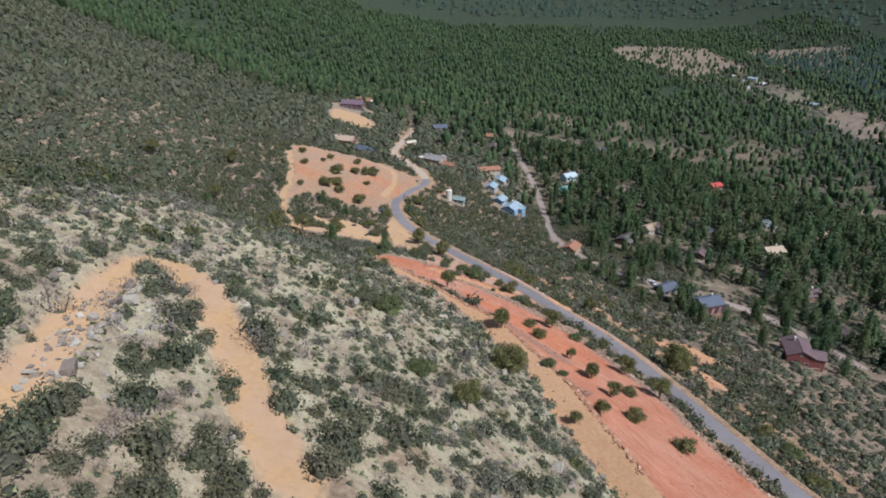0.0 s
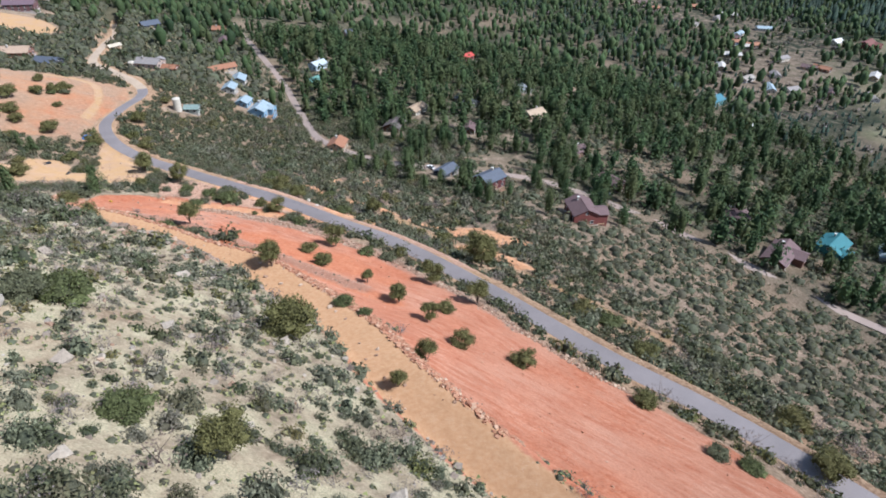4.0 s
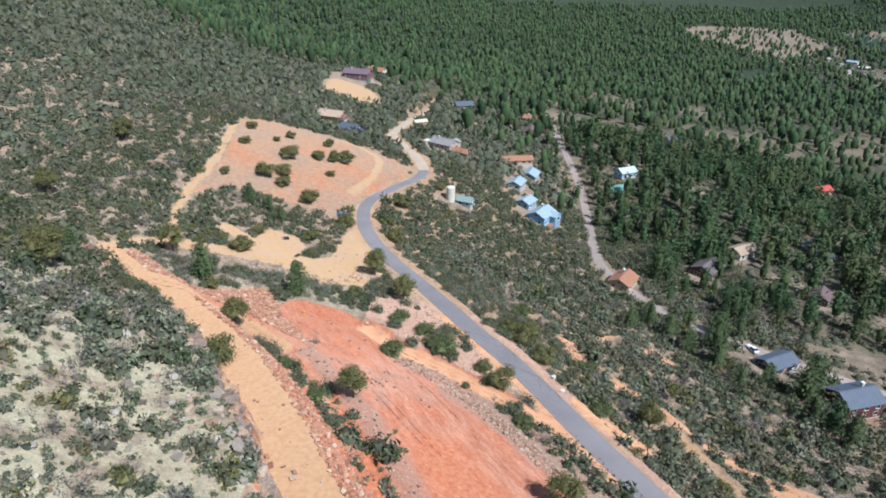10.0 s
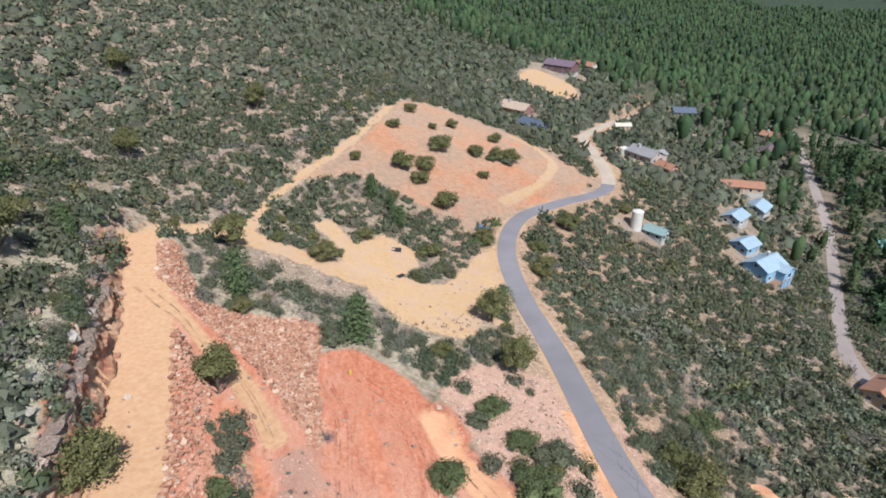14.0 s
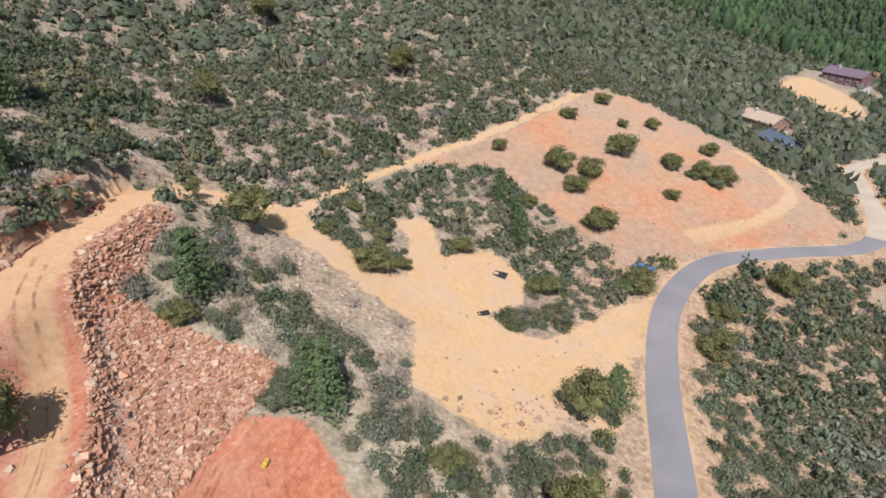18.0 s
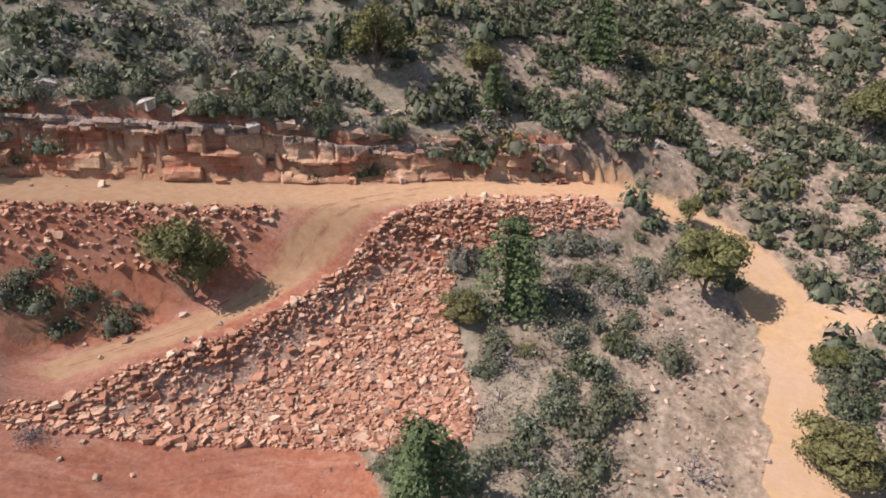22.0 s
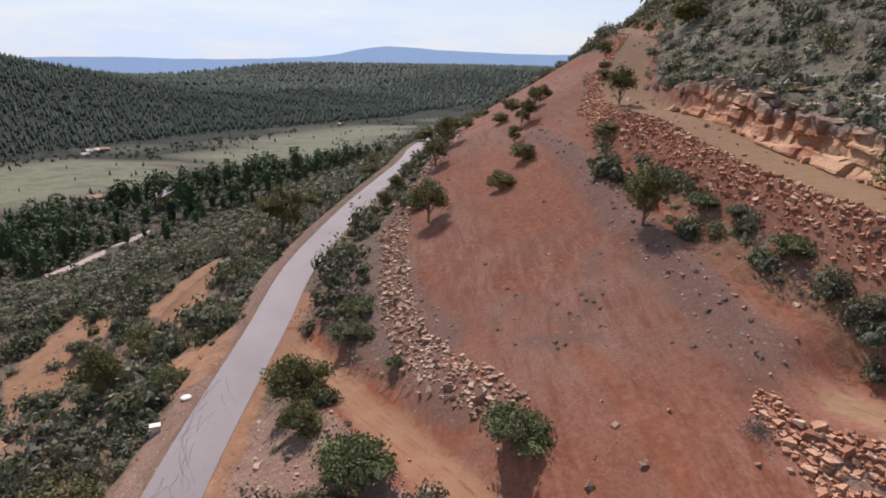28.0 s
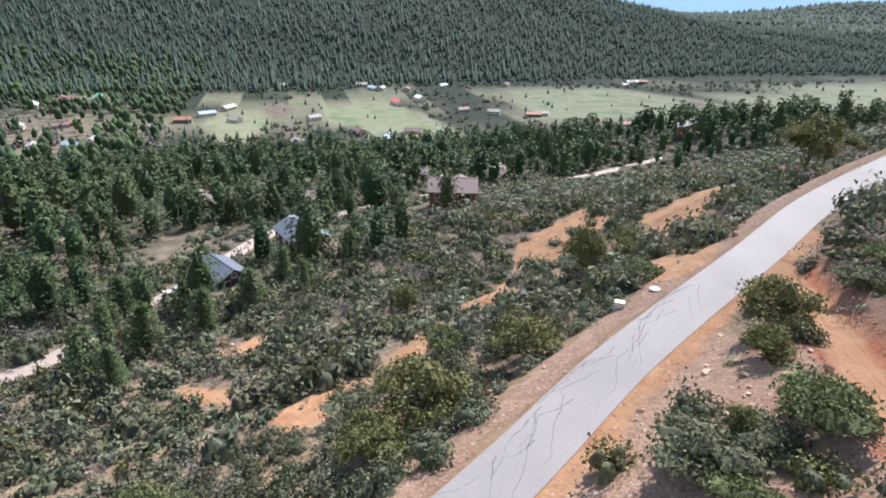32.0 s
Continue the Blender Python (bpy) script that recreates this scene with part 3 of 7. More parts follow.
def build_ground():
    gx = axis(-4700, -108, 112, 4700, 1.3)
    gy = axis(-4700, 74, 415, 4700, 1.3)
    X, Y = np.meshgrid(gx, gy)
    x, y = X.ravel(), Y.ravel()
    z, cover = levels(x, y)
    nx, ny = len(gx), len(gy)
    i = np.arange((ny - 1) * nx).reshape(ny - 1, nx)[:, :-1].ravel()
    faces = np.stack([i, i + 1, i + nx + 1, i + nx], -1)
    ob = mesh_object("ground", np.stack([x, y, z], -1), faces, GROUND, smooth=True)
    talus = cover["talus"]
    lot = cover["red"]
    uphill = x < np.interp(y, LINES["track"][:98, 1], LINES["track"][:98, 0])
    red = np.maximum.reduce([np.where(talus > 0, -2.0, cover["pad"] + 1.5), cover["branch"] + 1, cover["drive"] + 1.4, np.minimum(cover["track"] + np.where(uphill, 2.2, 5), 1.2) - 12 * smoothstep(236, 250, y)])
    path = np.full(len(x), -20.0)
    lotside = (cover["red"] > -12)
    path[lotside] = 1.7 - line_distance(x[lotside], y[lotside], smooth_line([(-58, 415.6, 0), (-45, 412, 0), (-34, 399, 0), (-32.5, 374, 0), (-37, 353, 0)]))[0]
    tan = np.maximum.reduce([cover["track"] + 0.2, cover["ridge"], cover["tan"], cover["loop"] + 0.4, cover["road"] - 0.9 + 1.2 * wave(x, y, 11), cover["lane"] + 1.2 * wave(x, y, 12), path])
    way = np.maximum.reduce([cover["track"] + 0.3 - 8 * smoothstep(244, 262, y), cover["branch"] - 1.3, cover["drive"] - 20])
    here = (np.abs(x) < 130) & (y > 80) & (y < 430)
    gone = np.full(len(x), -20.0)
    bare, cut, spoil, verge, town = gone.copy(), gone.copy(), gone.copy(), gone.copy(), gone.copy()
    hx, hy = x[here], y[here]
    bare[here] = np.maximum(spread(hx, hy, BARE + BARE_LOW), cover["drive"][here] + 0.2)
    tan[here] = np.maximum(np.minimum(tan[here], np.where(spread(hx, hy, STONY) > 0, -1, 20)), inside(hx, hy, GRAVEL) - 1.5 + 2.0 * wave(hx, hy, 7))
    homes = (x > -130) & (x < -40) & (y > 440) & (y < 620)
    tan[homes] = np.maximum(tan[homes], spread(x[homes], y[homes], HOME_CUT))
    cut[here] = np.maximum.reduce([np.minimum(0.3 * inside(hx, hy, RED_CUT) - 1.1 + 2.4 * wave(hx, hy, 14, 3), -0.35), 0.3 * inside(hx, hy, RED_PATCH) - 0.3 + 1.0 * wave(hx, hy, 9, 3), 2.4 - line_distance(hx, hy, smooth_line([(*q, 0) for q in RED_LANE]))[0], 1.0 - line_distance(hx, hy, smooth_line([(*q, 0) for q in RED_STREAK]))[0], 2.2 - line_distance(hx, hy, smooth_line([(42, 210, 0), (35.6, 213.3, 0), (21, 220.8, 0), (9, 226, 0)]))[0]])
    spoil[here] = np.maximum.reduce([w - line_distance(hx, hy, smooth_line([(*q, 0) for q in o]))[0] for o, w in zip(SPOIL, (2.4, 0.5, 2.0))])
    spoil[here] = np.maximum(spoil[here], inside(hx, hy, GRAVEL_BANK) + 1.0)
    strip = x > np.interp(y, LINES["road"][:, 1], LINES["road"][:, 0])
    verge[here] = np.maximum.reduce([inside(hx, hy, VERGE), talus[here] + 0.8,  np.where(strip[here] & (hy > 165) & (hy < 262), cover["road"][here] + 2.0 + wave(hx, hy, 9), -20)])
    bare[here] = np.maximum(bare[here], np.where(~strip[here] & (hy > 200) & (hy < 262), cover["road"][here] + 0.7 + 0.8 * wave(hx, hy, 6), -20))
    wide = (x > 380) & (x < 950) & (y > -950) & (y < 2000)
    town[wide] = np.maximum(spread(x[wide], y[wide], TOWN_SOIL), 0.05 * (26 - line_distance(x[wide], y[wide], TOWN_LINE)[0]) + 2.2 * wave(x[wide], y[wide], 45, 2))
    for cx, cy, r in CLEARINGS:
        town = np.maximum(town, np.minimum(0.75 * r - np.hypot(x - cx, y - cy), 2))
    side = x - np.interp(y, LINES["road"][:, 1], LINES["road"][:, 0])
    east = np.where(side > 0, 0.72 - smoothstep(15, 70, side) * 0.62, 0.3 * smoothstep(-60, -5, side)) + 0.35 * smoothstep(25, 8, np.abs(side))
    grassy = smoothstep(105, 60, np.hypot(x + 12, (y - 140) * 0.75)) * (cover["track"] < -1) * (side < -20)
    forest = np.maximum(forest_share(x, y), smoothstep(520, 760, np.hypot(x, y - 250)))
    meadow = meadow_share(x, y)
    for name, values in (("lot_dirt", np.clip(lot, -20, 20)), ("way_dirt", np.clip(way, -20, 20)), ("bare_dirt", bare), ("cut_dirt", cut), ("spoil_dirt", spoil), ("verge_dirt", verge), ("town_dirt", town), ("red_dirt", np.clip(red, -20, 20)), ("tan_dirt", np.clip(tan, -20, 20)), ("east", east), ("grassy", grassy), ("forest_tone", np.clip(forest * (1 - meadow), 0, 1) * (0.62 + 0.38 * smoothstep(250, 600, np.hypot(x, y - 250)))), ("meadow", meadow)):
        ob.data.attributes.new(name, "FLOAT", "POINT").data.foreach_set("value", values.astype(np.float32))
    return tagged(ob, "rocky hillside of tan and rust red soil above a wooded valley", "ground", kind="structure")


TOWN_LINE = smooth_line([(560, 1250, 0), (580, 1100, 0), (600, 840, 0), (630, 680, 0), (640, 560, 0), (560, 460, 0), (490, 430, 0)], 4)
CLEARINGS = [(137, 378, 8), (114, 354, 7), (177, 389, 8), (208, 424, 9), (210, 355, 9), (151, 299, 7), (155, 339, 7), (159, 608, 12), (147, 474, 9), (246, 540, 15), (240, 422, 8), (130, 264, 9), (113, 284, 10), (158, 226, 13), (198, 262, 9), (235, 187, 13), (275, 189, 12), (45, 394, 12), (40, 408, 9), (42, 450, 9), (35, 427, 9), (75, 334, 8), (34, 468, 10), (-11, 458, 14), (4, 379, 9), (-79, 484, 13), (-59, 449, 10), (-90, 588, 22), (-7, 584, 9), (101, 484, 9), (93, 461, 8), (-30, 509, 6), (46, 603, 9), (45, 560, 9), (180, 330, 10), (215, 300, 9), (255, 262, 10), (150, 360, 9), (205, 390, 10), (260, 360, 9), (300, 300, 10), (120, 420, 8), (290, 250, 9), (170, 300, 7)]
VERGE = [(34, 226), (20, 226), (4, 236), (-8, 246), (-7, 262), (6, 270), (22, 249)]


def meadow_share(x, y):
    """How far a field of the valley covers a place, from 0 to 1."""
    m, wide = np.zeros(len(x)), (x > 480) & (x < 900) & (y > -950) & (y < 1250)
    m[wide] = smoothstep(-6, 10, spread(x[wide], y[wide], FIELDS) + 12 * wave(x[wide], y[wide], 40, 2))
    loose = smoothstep(560, 620, x) * smoothstep(850, 800, x) * smoothstep(620, 500, y) * smoothstep(-1300, -1000, y)
    return np.clip(m + 0.55 * loose * (wave(x, y, 70, 2) > 0.05), 0, 1)


def forest_share(x, y):
    """How far the pine forest covers a place, from 0 to 1."""
    f = np.maximum(smoothstep(52, 130, x + 0.32 * (y - 330)) * np.maximum(smoothstep(-70, 25, y - 285 + 0.72 * (x - 118)), smoothstep(185, 270, x)), smoothstep(560, 720, y) * smoothstep(-700 + 0.0 * x, -420, x - 0.35 * (900 - y)))
    return np.clip(f * (0.82 + 0.95 * wave(x, y, 38, 2)), 0, 1)


build_ground()


def ribbon(name, line, half, mat, lift=0.05, thick=0.25):
    p = line
    t = np.gradient(p[:, :2], axis=0)
    t /= np.linalg.norm(t, axis=1)[:, None]
    side = np.stack([-t[:, 1], t[:, 0]], -1)
    verts, cols = [], [(-half, -thick), (-half, 0), (-half * 0.5, 0.04), (0, 0.06), (half * 0.5, 0.04), (half, 0), (half, -thick)]
    for off, up in cols:
        verts.append(np.c_[p[:, :2] + side * off, p[:, 2] + lift + up])
    n, k = len(p), len(cols)
    verts = np.stack(verts, 1).reshape(-1, 3)
    faces = [(i * k + j, i * k + j + 1, (i + 1) * k + j + 1, (i + 1) * k + j) for i in range(n - 1) for j in range(k - 1)]
    return mesh_object(name, verts, np.array(faces), mat)


PAVED = int(np.argmax(LINES["road"][:, 1] > 402))
DIRT_TOP = asphalt_material("packed_dirt", (0.43, 0.335, 0.245))
tagged(ribbon("dirt_road", LINES["road"][PAVED:], 2.6, DIRT_TOP), "pale packed dirt road beyond the paved bend", "road", kind="structure")
tagged(ribbon("road", LINES["road"][:PAVED + 1], 2.7, ASPHALT), "worn grey asphalt road winding down the hillside", "road", kind="structure")
tagged(ribbon("street", LINES["street"], 2.2, STREET_TOP, 0.04), "narrow pinkish gravel street between the houses", "road", kind="structure")


def build_backdrop():
    """Blue ranges on the horizon."""
    verts, faces, n = [], [], 240
    for i in range(n):
        a = 2 * math.pi * i / n
        c, d = math.cos(a), math.sin(a)
        south = max(0.0, -d) ** 2
        top = 60 + 55 * south + 38 * noise.noise((c * 3.1, d * 3.1, 0.4)) + 18 * noise.noise((c * 9, d * 9, 2.0)) + 62 * math.exp(-((math.degrees(a) - 307.5) / 4.5) ** 2) + 34 * math.exp(-((math.degrees(a) - 299) / 12) ** 6) + 6 * noise.noise((c * 40, d * 40, 5.0))
        verts += [(4650 * c, 4650 * d, -200), (4650 * c, 4650 * d, top)]
        j = (i + 1) % n
        faces.append((2 * i, 2 * j, 2 * j + 1, 2 * i + 1))
    # the haze of distance is put into a blue base colour and a glow
    m, nodes, l, bsdf = material("haze_blue_glow")
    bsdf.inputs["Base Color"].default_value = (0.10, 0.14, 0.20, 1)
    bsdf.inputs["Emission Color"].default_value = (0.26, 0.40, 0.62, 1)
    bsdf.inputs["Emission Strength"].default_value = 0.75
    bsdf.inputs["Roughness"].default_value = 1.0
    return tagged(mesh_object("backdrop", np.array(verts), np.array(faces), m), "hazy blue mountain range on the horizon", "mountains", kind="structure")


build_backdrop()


# ---- plants: materials ----
def leaf_material(name, dark, light, warm, grain=9.0):
    m, n, l, bsdf = material(name)
    tint = n.new("ShaderNodeAttribute")
    tint.attribute_name = "tint"
    isle = n.new("ShaderNodeNewGeometry").outputs["Random Per Island"]
    c = ramp(n, l, isle, [(0.0, dark), (0.75, light), (1.0, tuple(min(1, v * 1.3) for v in light))])
    c = mixed(n, l, arith(n, l, "MULTIPLY", tint.outputs["Fac"], 0.85), c, warm)
    at = n.new("ShaderNodeTexCoord").outputs["Object"]
    fine = noise_node(n, l, grain, 4, at, 0.7).outputs[0]
    c = mixed(n, l, 0.75, c, ramp(n, l, fine, [(0.34, (0.42, 0.42, 0.42)), (0.66, (1.35, 1.35, 1.35))]), "MULTIPLY")
    bumped(n, l, bsdf, fine, 0.5, 0.6 / grain)
    l.new(c, bsdf.inputs["Base Color"])
    bsdf.inputs["Roughness"].default_value = 0.75
    bsdf.inputs["Specular IOR Level"].default_value = 0.25
    thin, both = n.new("ShaderNodeBsdfTranslucent"), n.new("ShaderNodeMixShader")
    both.inputs[0].default_value = 0.18
    l.new(c, thin.inputs["Color"])
    l.new(bsdf.outputs[0], both.inputs[1])
    l.new(thin.outputs[0], both.inputs[2])
    l.new(both.outputs[0], n["Material Output"].inputs["Surface"])
    return m


def bark_material(name, base):
    m, n, l, bsdf = material(name)
    at = n.new("ShaderNodeTexCoord").outputs["Object"]
    fine = noise_node(n, l, 7.0, 4, at).outputs[0]
    l.new(ramp(n, l, fine, [(0.3, tuple(v * 0.55 for v in base)), (0.7, tuple(v * 1.35 for v in base))]), bsdf.inputs["Base Color"])
    bsdf.inputs["Roughness"].default_value = 0.9
    bumped(n, l, bsdf, fine, 0.6, 0.05)
    return m


LEAF_JUNIPER = leaf_material("juniper_leaf", (0.058, 0.064, 0.021), (0.156, 0.156, 0.056), (0.185, 0.148, 0.062))
LEAF_OAK = leaf_material("oak_leaf", (0.030, 0.042, 0.020), (0.088, 0.110, 0.052), (0.130, 0.118, 0.060))
LEAF_PINE = leaf_material("pine_needle", (0.017, 0.038, 0.015), (0.058, 0.098, 0.037), (0.088, 0.102, 0.040), 2.4)
LEAF_YOUNG = leaf_material("young_pine_needle", (0.042, 0.070, 0.026), (0.110, 0.155, 0.062), (0.150, 0.155, 0.070))
# bluer than the near pines: distant haze put into the needle colour
LEAF_FAR = leaf_material("haze_blue_pine_needle", (0.019, 0.041, 0.033), (0.041, 0.072, 0.051), (0.058, 0.075, 0.050), 0.5)
LEAF_SAGE = leaf_material("chaparral_leaf", (0.054, 0.062, 0.034), (0.142, 0.153, 0.085), (0.172, 0.150, 0.092))
LEAF_GREY = leaf_material("grey_scrub_leaf", (0.098, 0.110, 0.066), (0.205, 0.220, 0.138), (0.22, 0.195, 0.155))
LEAF_DRY = leaf_material("dry_brush_twig", (0.12, 0.098, 0.090), (0.25, 0.215, 0.20), (0.21, 0.15, 0.115))
LEAF_BROAD = leaf_material("oak_crown_leaf", (0.042, 0.056, 0.020), (0.120, 0.146, 0.056), (0.160, 0.148, 0.066))
LEAF_TUFT = leaf_material("grass_tuft", (0.11, 0.135, 0.045), (0.23, 0.26, 0.095), (0.33, 0.30, 0.16))
# inner shade of the shrubs, put into the colour of their cores
SHRUB_CORE = leaf_material("shrub_core_shade", (0.046, 0.054, 0.034), (0.100, 0.112, 0.070), (0.110, 0.100, 0.068))
BARK = bark_material("juniper_bark", (0.17, 0.125, 0.095))
PINE_BARK = bark_material("pine_bark", (0.20, 0.12, 0.08))


# ---- plants: shapes ----
def cards(rng, centres, outward, size, spread=0.8):
    """Small kite-shaped leaf clusters round the centres, turned roughly outward."""
    n = len(centres)
    normal = outward + rng.normal(0, spread, (n, 3))
    normal /= np.linalg.norm(normal, axis=1)[:, None]
    u = np.cross(normal, rng.normal(0, 1, (n, 3)))
    u /= np.linalg.norm(u, axis=1)[:, None]
    v = np.cross(normal, u)
    s = size * rng.uniform(0.6, 1.35, n)[:, None]
    bend = normal * s * rng.uniform(-0.35, 0.35, (n, 1))
    p = np.stack([centres - u * s, centres + v * s * 0.8 + bend, centres + (u * rng.uniform(0.5, 1.0, (n, 1)) - v * 0.7) * s], 1)
    return p.reshape(-1, 3), np.arange(3 * n).reshape(n, 3)


def lobes(rng, count, radius, height, base, flat=0.85):
    """Overlapping rounded masses that make up a crown."""
    out = []
    for k in range(count):
        a, r = 2 * math.pi * (k + rng.uniform(-0.3, 0.3)) / count, radius * rng.uniform(0.35, 0.68)
        out.append((r * math.cos(a), r * math.sin(a), base + height * rng.uniform(0.25, 0.7), radius * rng.uniform(0.36, 0.55), height * rng.uniform(0.22, 0.36) * flat))
    out.append((rng.uniform(-0.15, 0.15) * radius, rng.uniform(-0.15, 0.15) * radius, base + height * 0.66, radius * 0.5, height * 0.34))
    return out


def lobed_crown(seed, count, radius, height, base, leaves, size, core=True):
    rng = np.random.default_rng(seed)
    masses = lobes(rng, count, radius, height, base)
    pick = rng.integers(0, len(masses), leaves)
    m = np.array(masses)[pick]
    d = rng.normal(0, 1, (leaves, 3))
    d /= np.linalg.norm(d, axis=1)[:, None]
    d[:, 2] = np.where(d[:, 2] < -0.45, -d[:, 2], d[:, 2])
    r = rng.uniform(0.62, 1.08, leaves)[:, None]
    c = m[:, :3] + d * r * np.stack([m[:, 3], m[:, 3], m[:, 4]], -1)
    c[:, 2] = np.maximum(c[:, 2], 0.05)
    leaf = cards(rng, c, d, size, 0.6)
    if not core:
        return leaf
    corner = np.array([(1, 0, 0), (0, 1, 0), (-1, 0, 0), (0, -1, 0), (0, 0, 1), (0, 0, -1)], float)
    sides = np.array([(0, 1, 4), (1, 2, 4), (2, 3, 4), (3, 0, 4), (1, 0, 5)])
    return joined([leaf] + [(corner * rng.uniform(0.6, 0.9, (6, 1)) * (m[3], m[3], m[4]) + m[:3], sides) for m in np.array(masses)])


def dome(rng, sides, rings, radius, height, uneven=0.16):
    """A lumpy closed mound of foliage."""
    verts, faces = [], []
    phase = rng.uniform(0, 6.28, 2)
    for k in range(rings):
        e = (k + 0.25) / (rings + 0.15) * math.pi / 2
        for j in range(sides):
            a = 2 * math.pi * (j + 0.5 * (k % 2)) / sides
            r = radius * (1 + uneven * math.sin(2 * a + phase[0]) + uneven * math.sin(3 * a + phase[1] + k)) * rng.uniform(0.85, 1.12)
            verts.append((r * math.cos(e) * math.cos(a), r * math.cos(e) * math.sin(a), height * math.sin(e) * rng.uniform(0.88, 1.08) + (-0.12 * height if k == 0 else 0)))
            if k:
                b, c = (k - 1) * sides, k * sides
                faces += [(b + j, b + (j + 1) % sides, c + j), (b + (j + 1) % sides, c + (j + 1) % sides, c + j)]
    verts.append((rng.uniform(-0.12, 0.12) * radius, rng.uniform(-0.12, 0.12) * radius, height))
    b = (rings - 1) * sides
    faces += [(b + j, b + (j + 1) % sides, rings * sides) for j in range(sides)]
    return np.array(verts), np.array(faces)


def mound(seed, parts, leaves, size, height=1.0):
    """An uneven shrub, one metre in radius: a core coloured as its inner shade, and small sprays of leaves all over it.
    """
    rng = np.random.default_rng(seed)
    pieces, masses = [], []
    for k in range(parts):
        a, off = 2 * math.pi * k / parts + rng.uniform(-0.6, 0.6), rng.uniform(0.28, 0.52) if parts > 1 else 0.0
        r, h = (rng.uniform(0.46, 0.66), height * rng.uniform(0.55, 1.0)) if parts > 1 else (1.05, height)
        masses.append((off * math.cos(a), off * math.sin(a), r, h))
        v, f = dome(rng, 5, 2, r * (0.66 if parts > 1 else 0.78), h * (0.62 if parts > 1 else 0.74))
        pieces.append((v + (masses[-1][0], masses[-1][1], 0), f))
    if leaves:
        m = np.array(masses)[rng.integers(0, parts, leaves)]
        d = rng.normal(0, 1, (leaves, 3))
        d[:, 2] = np.abs(d[:, 2]) * 0.8
        d /= np.linalg.norm(d, axis=1)[:, None]
        r = (0.96 + rng.normal(0, 0.13, leaves))[:, None]
        c = d * r * np.stack([m[:, 2], m[:, 2], m[:, 3]], -1) + np.stack([m[:, 0], m[:, 1], np.full(leaves, 0.05)], -1)
        return joined(pieces), cards(rng, c, d, size, 0.6)
    return joined(pieces), None


def pine_heart(seed, radius, height, sides, rings, base=0.2):
    """The dense inside of a conifer: an uneven, blunt cone."""
    rng = np.random.default_rng(seed)
    verts, faces = [], []
    for k in range(rings):
        t = k / rings
        for j in range(sides):
            a = 2 * math.pi * (j + 0.5 * k) / sides
            r = radius * (1.0 - 0.6 * t ** 1.6) * rng.uniform(0.5, 1.0) * (0.62 if k == 0 else 1)
            verts.append((r * math.cos(a), r * math.sin(a), height * (base + (1 - base) * (t * 0.92 + (0.12 if k else 0)) + rng.uniform(-0.03, 0.03))))
            if k:
                b, c = (k - 1) * sides, k * sides
                faces += [(b + j, b + (j + 1) % sides, c + j), (b + (j + 1) % sides, c + (j + 1) % sides, c + j)]
    verts.append((0, 0, height))
    b = (rings - 1) * sides
    faces += [(b + j, b + (j + 1) % sides, rings * sides) for j in range(sides)]
    return np.array(verts), np.array(faces)


def pine_crown(seed, radius, height, leaves, size, base=0.22):
    rng = np.random.default_rng(seed)
    tiers = rng.uniform(0, 1, leaves) ** 0.8
    whorl = np.floor(tiers * 9) / 9 + rng.normal(0, 0.018, leaves)
    z = height * (base + (1 - base) * np.clip(whorl, 0, 1))
    limb = np.floor(rng.uniform(0, 7, leaves)) / 7 * 2 * math.pi + np.floor(tiers * 9) * 2.4 + rng.normal(0, 0.26, leaves)
    reach = radius * (0.30 + 0.78 * np.sin(np.clip(1 - tiers, 0, 1) ** 0.75 * 1.75)) * (0.75 + 0.35 * np.sin(limb * 3 + seed))
    r = reach * rng.uniform(0.25, 1.05, leaves) ** 0.6
    c = np.stack([r * np.cos(limb), r * np.sin(limb), z - 0.10 * r + rng.normal(0, 0.1, leaves) * size], -1)
    d = np.stack([np.cos(limb) * 0.5, np.sin(limb) * 0.5, np.full(leaves, 0.75)], -1)
    return cards(rng, c, d, size, 0.42)


def stem(points, radii, sides=5):
    """A tapered limb along the points."""
    verts, faces = [], []
    for k, (p, r) in enumerate(zip(points, radii)):
        for j in range(sides):
            a = 2 * math.pi * j / sides
            verts.append((p[0] + r * math.cos(a), p[1] + r * math.sin(a), p[2]))
            if k:
                b = (k - 1) * sides
                faces.append((b + j, b + (j + 1) % sides, b + sides + (j + 1) % sides))
                faces.append((b + j, b + sides + (j + 1) % sides, b + sides + j))
    return np.array(verts), np.array(faces)


def joined(pieces):
    verts, faces, at = [], [], 0
    for v, f in pieces:
        verts.append(v)
        faces.append(f + at)
        at += len(v)
    return np.vstack(verts), np.vstack(faces)


def limbs(seed, radius, height, trunks=3, thick=0.16):
    rng = np.random.default_rng(seed)
    out = [stem([(0, 0, -0.6), (0.03, 0.02, 0.25), (0.05, 0.04, height * 0.3), (0.02, 0.1, height * 0.72)], [thick * 1.5, thick * 1.15, thick * 0.85, thick * 0.25])]
    for k in range(trunks + 3):
        a = 2 * math.pi * k / (trunks + 3) + rng.uniform(-0.4, 0.4)
        r, z0 = radius * rng.uniform(0.45, 0.8), height * rng.uniform(0.06, 0.3)
        out.append(stem([(0.03, 0.03, z0), (r * 0.45 * math.cos(a), r * 0.45 * math.sin(a), z0 + height * 0.18), (r * math.cos(a), r * math.sin(a), z0 + height * rng.uniform(0.3, 0.5))], [thick * 0.75, thick * 0.5, thick * 0.14]))
    return joined(out)


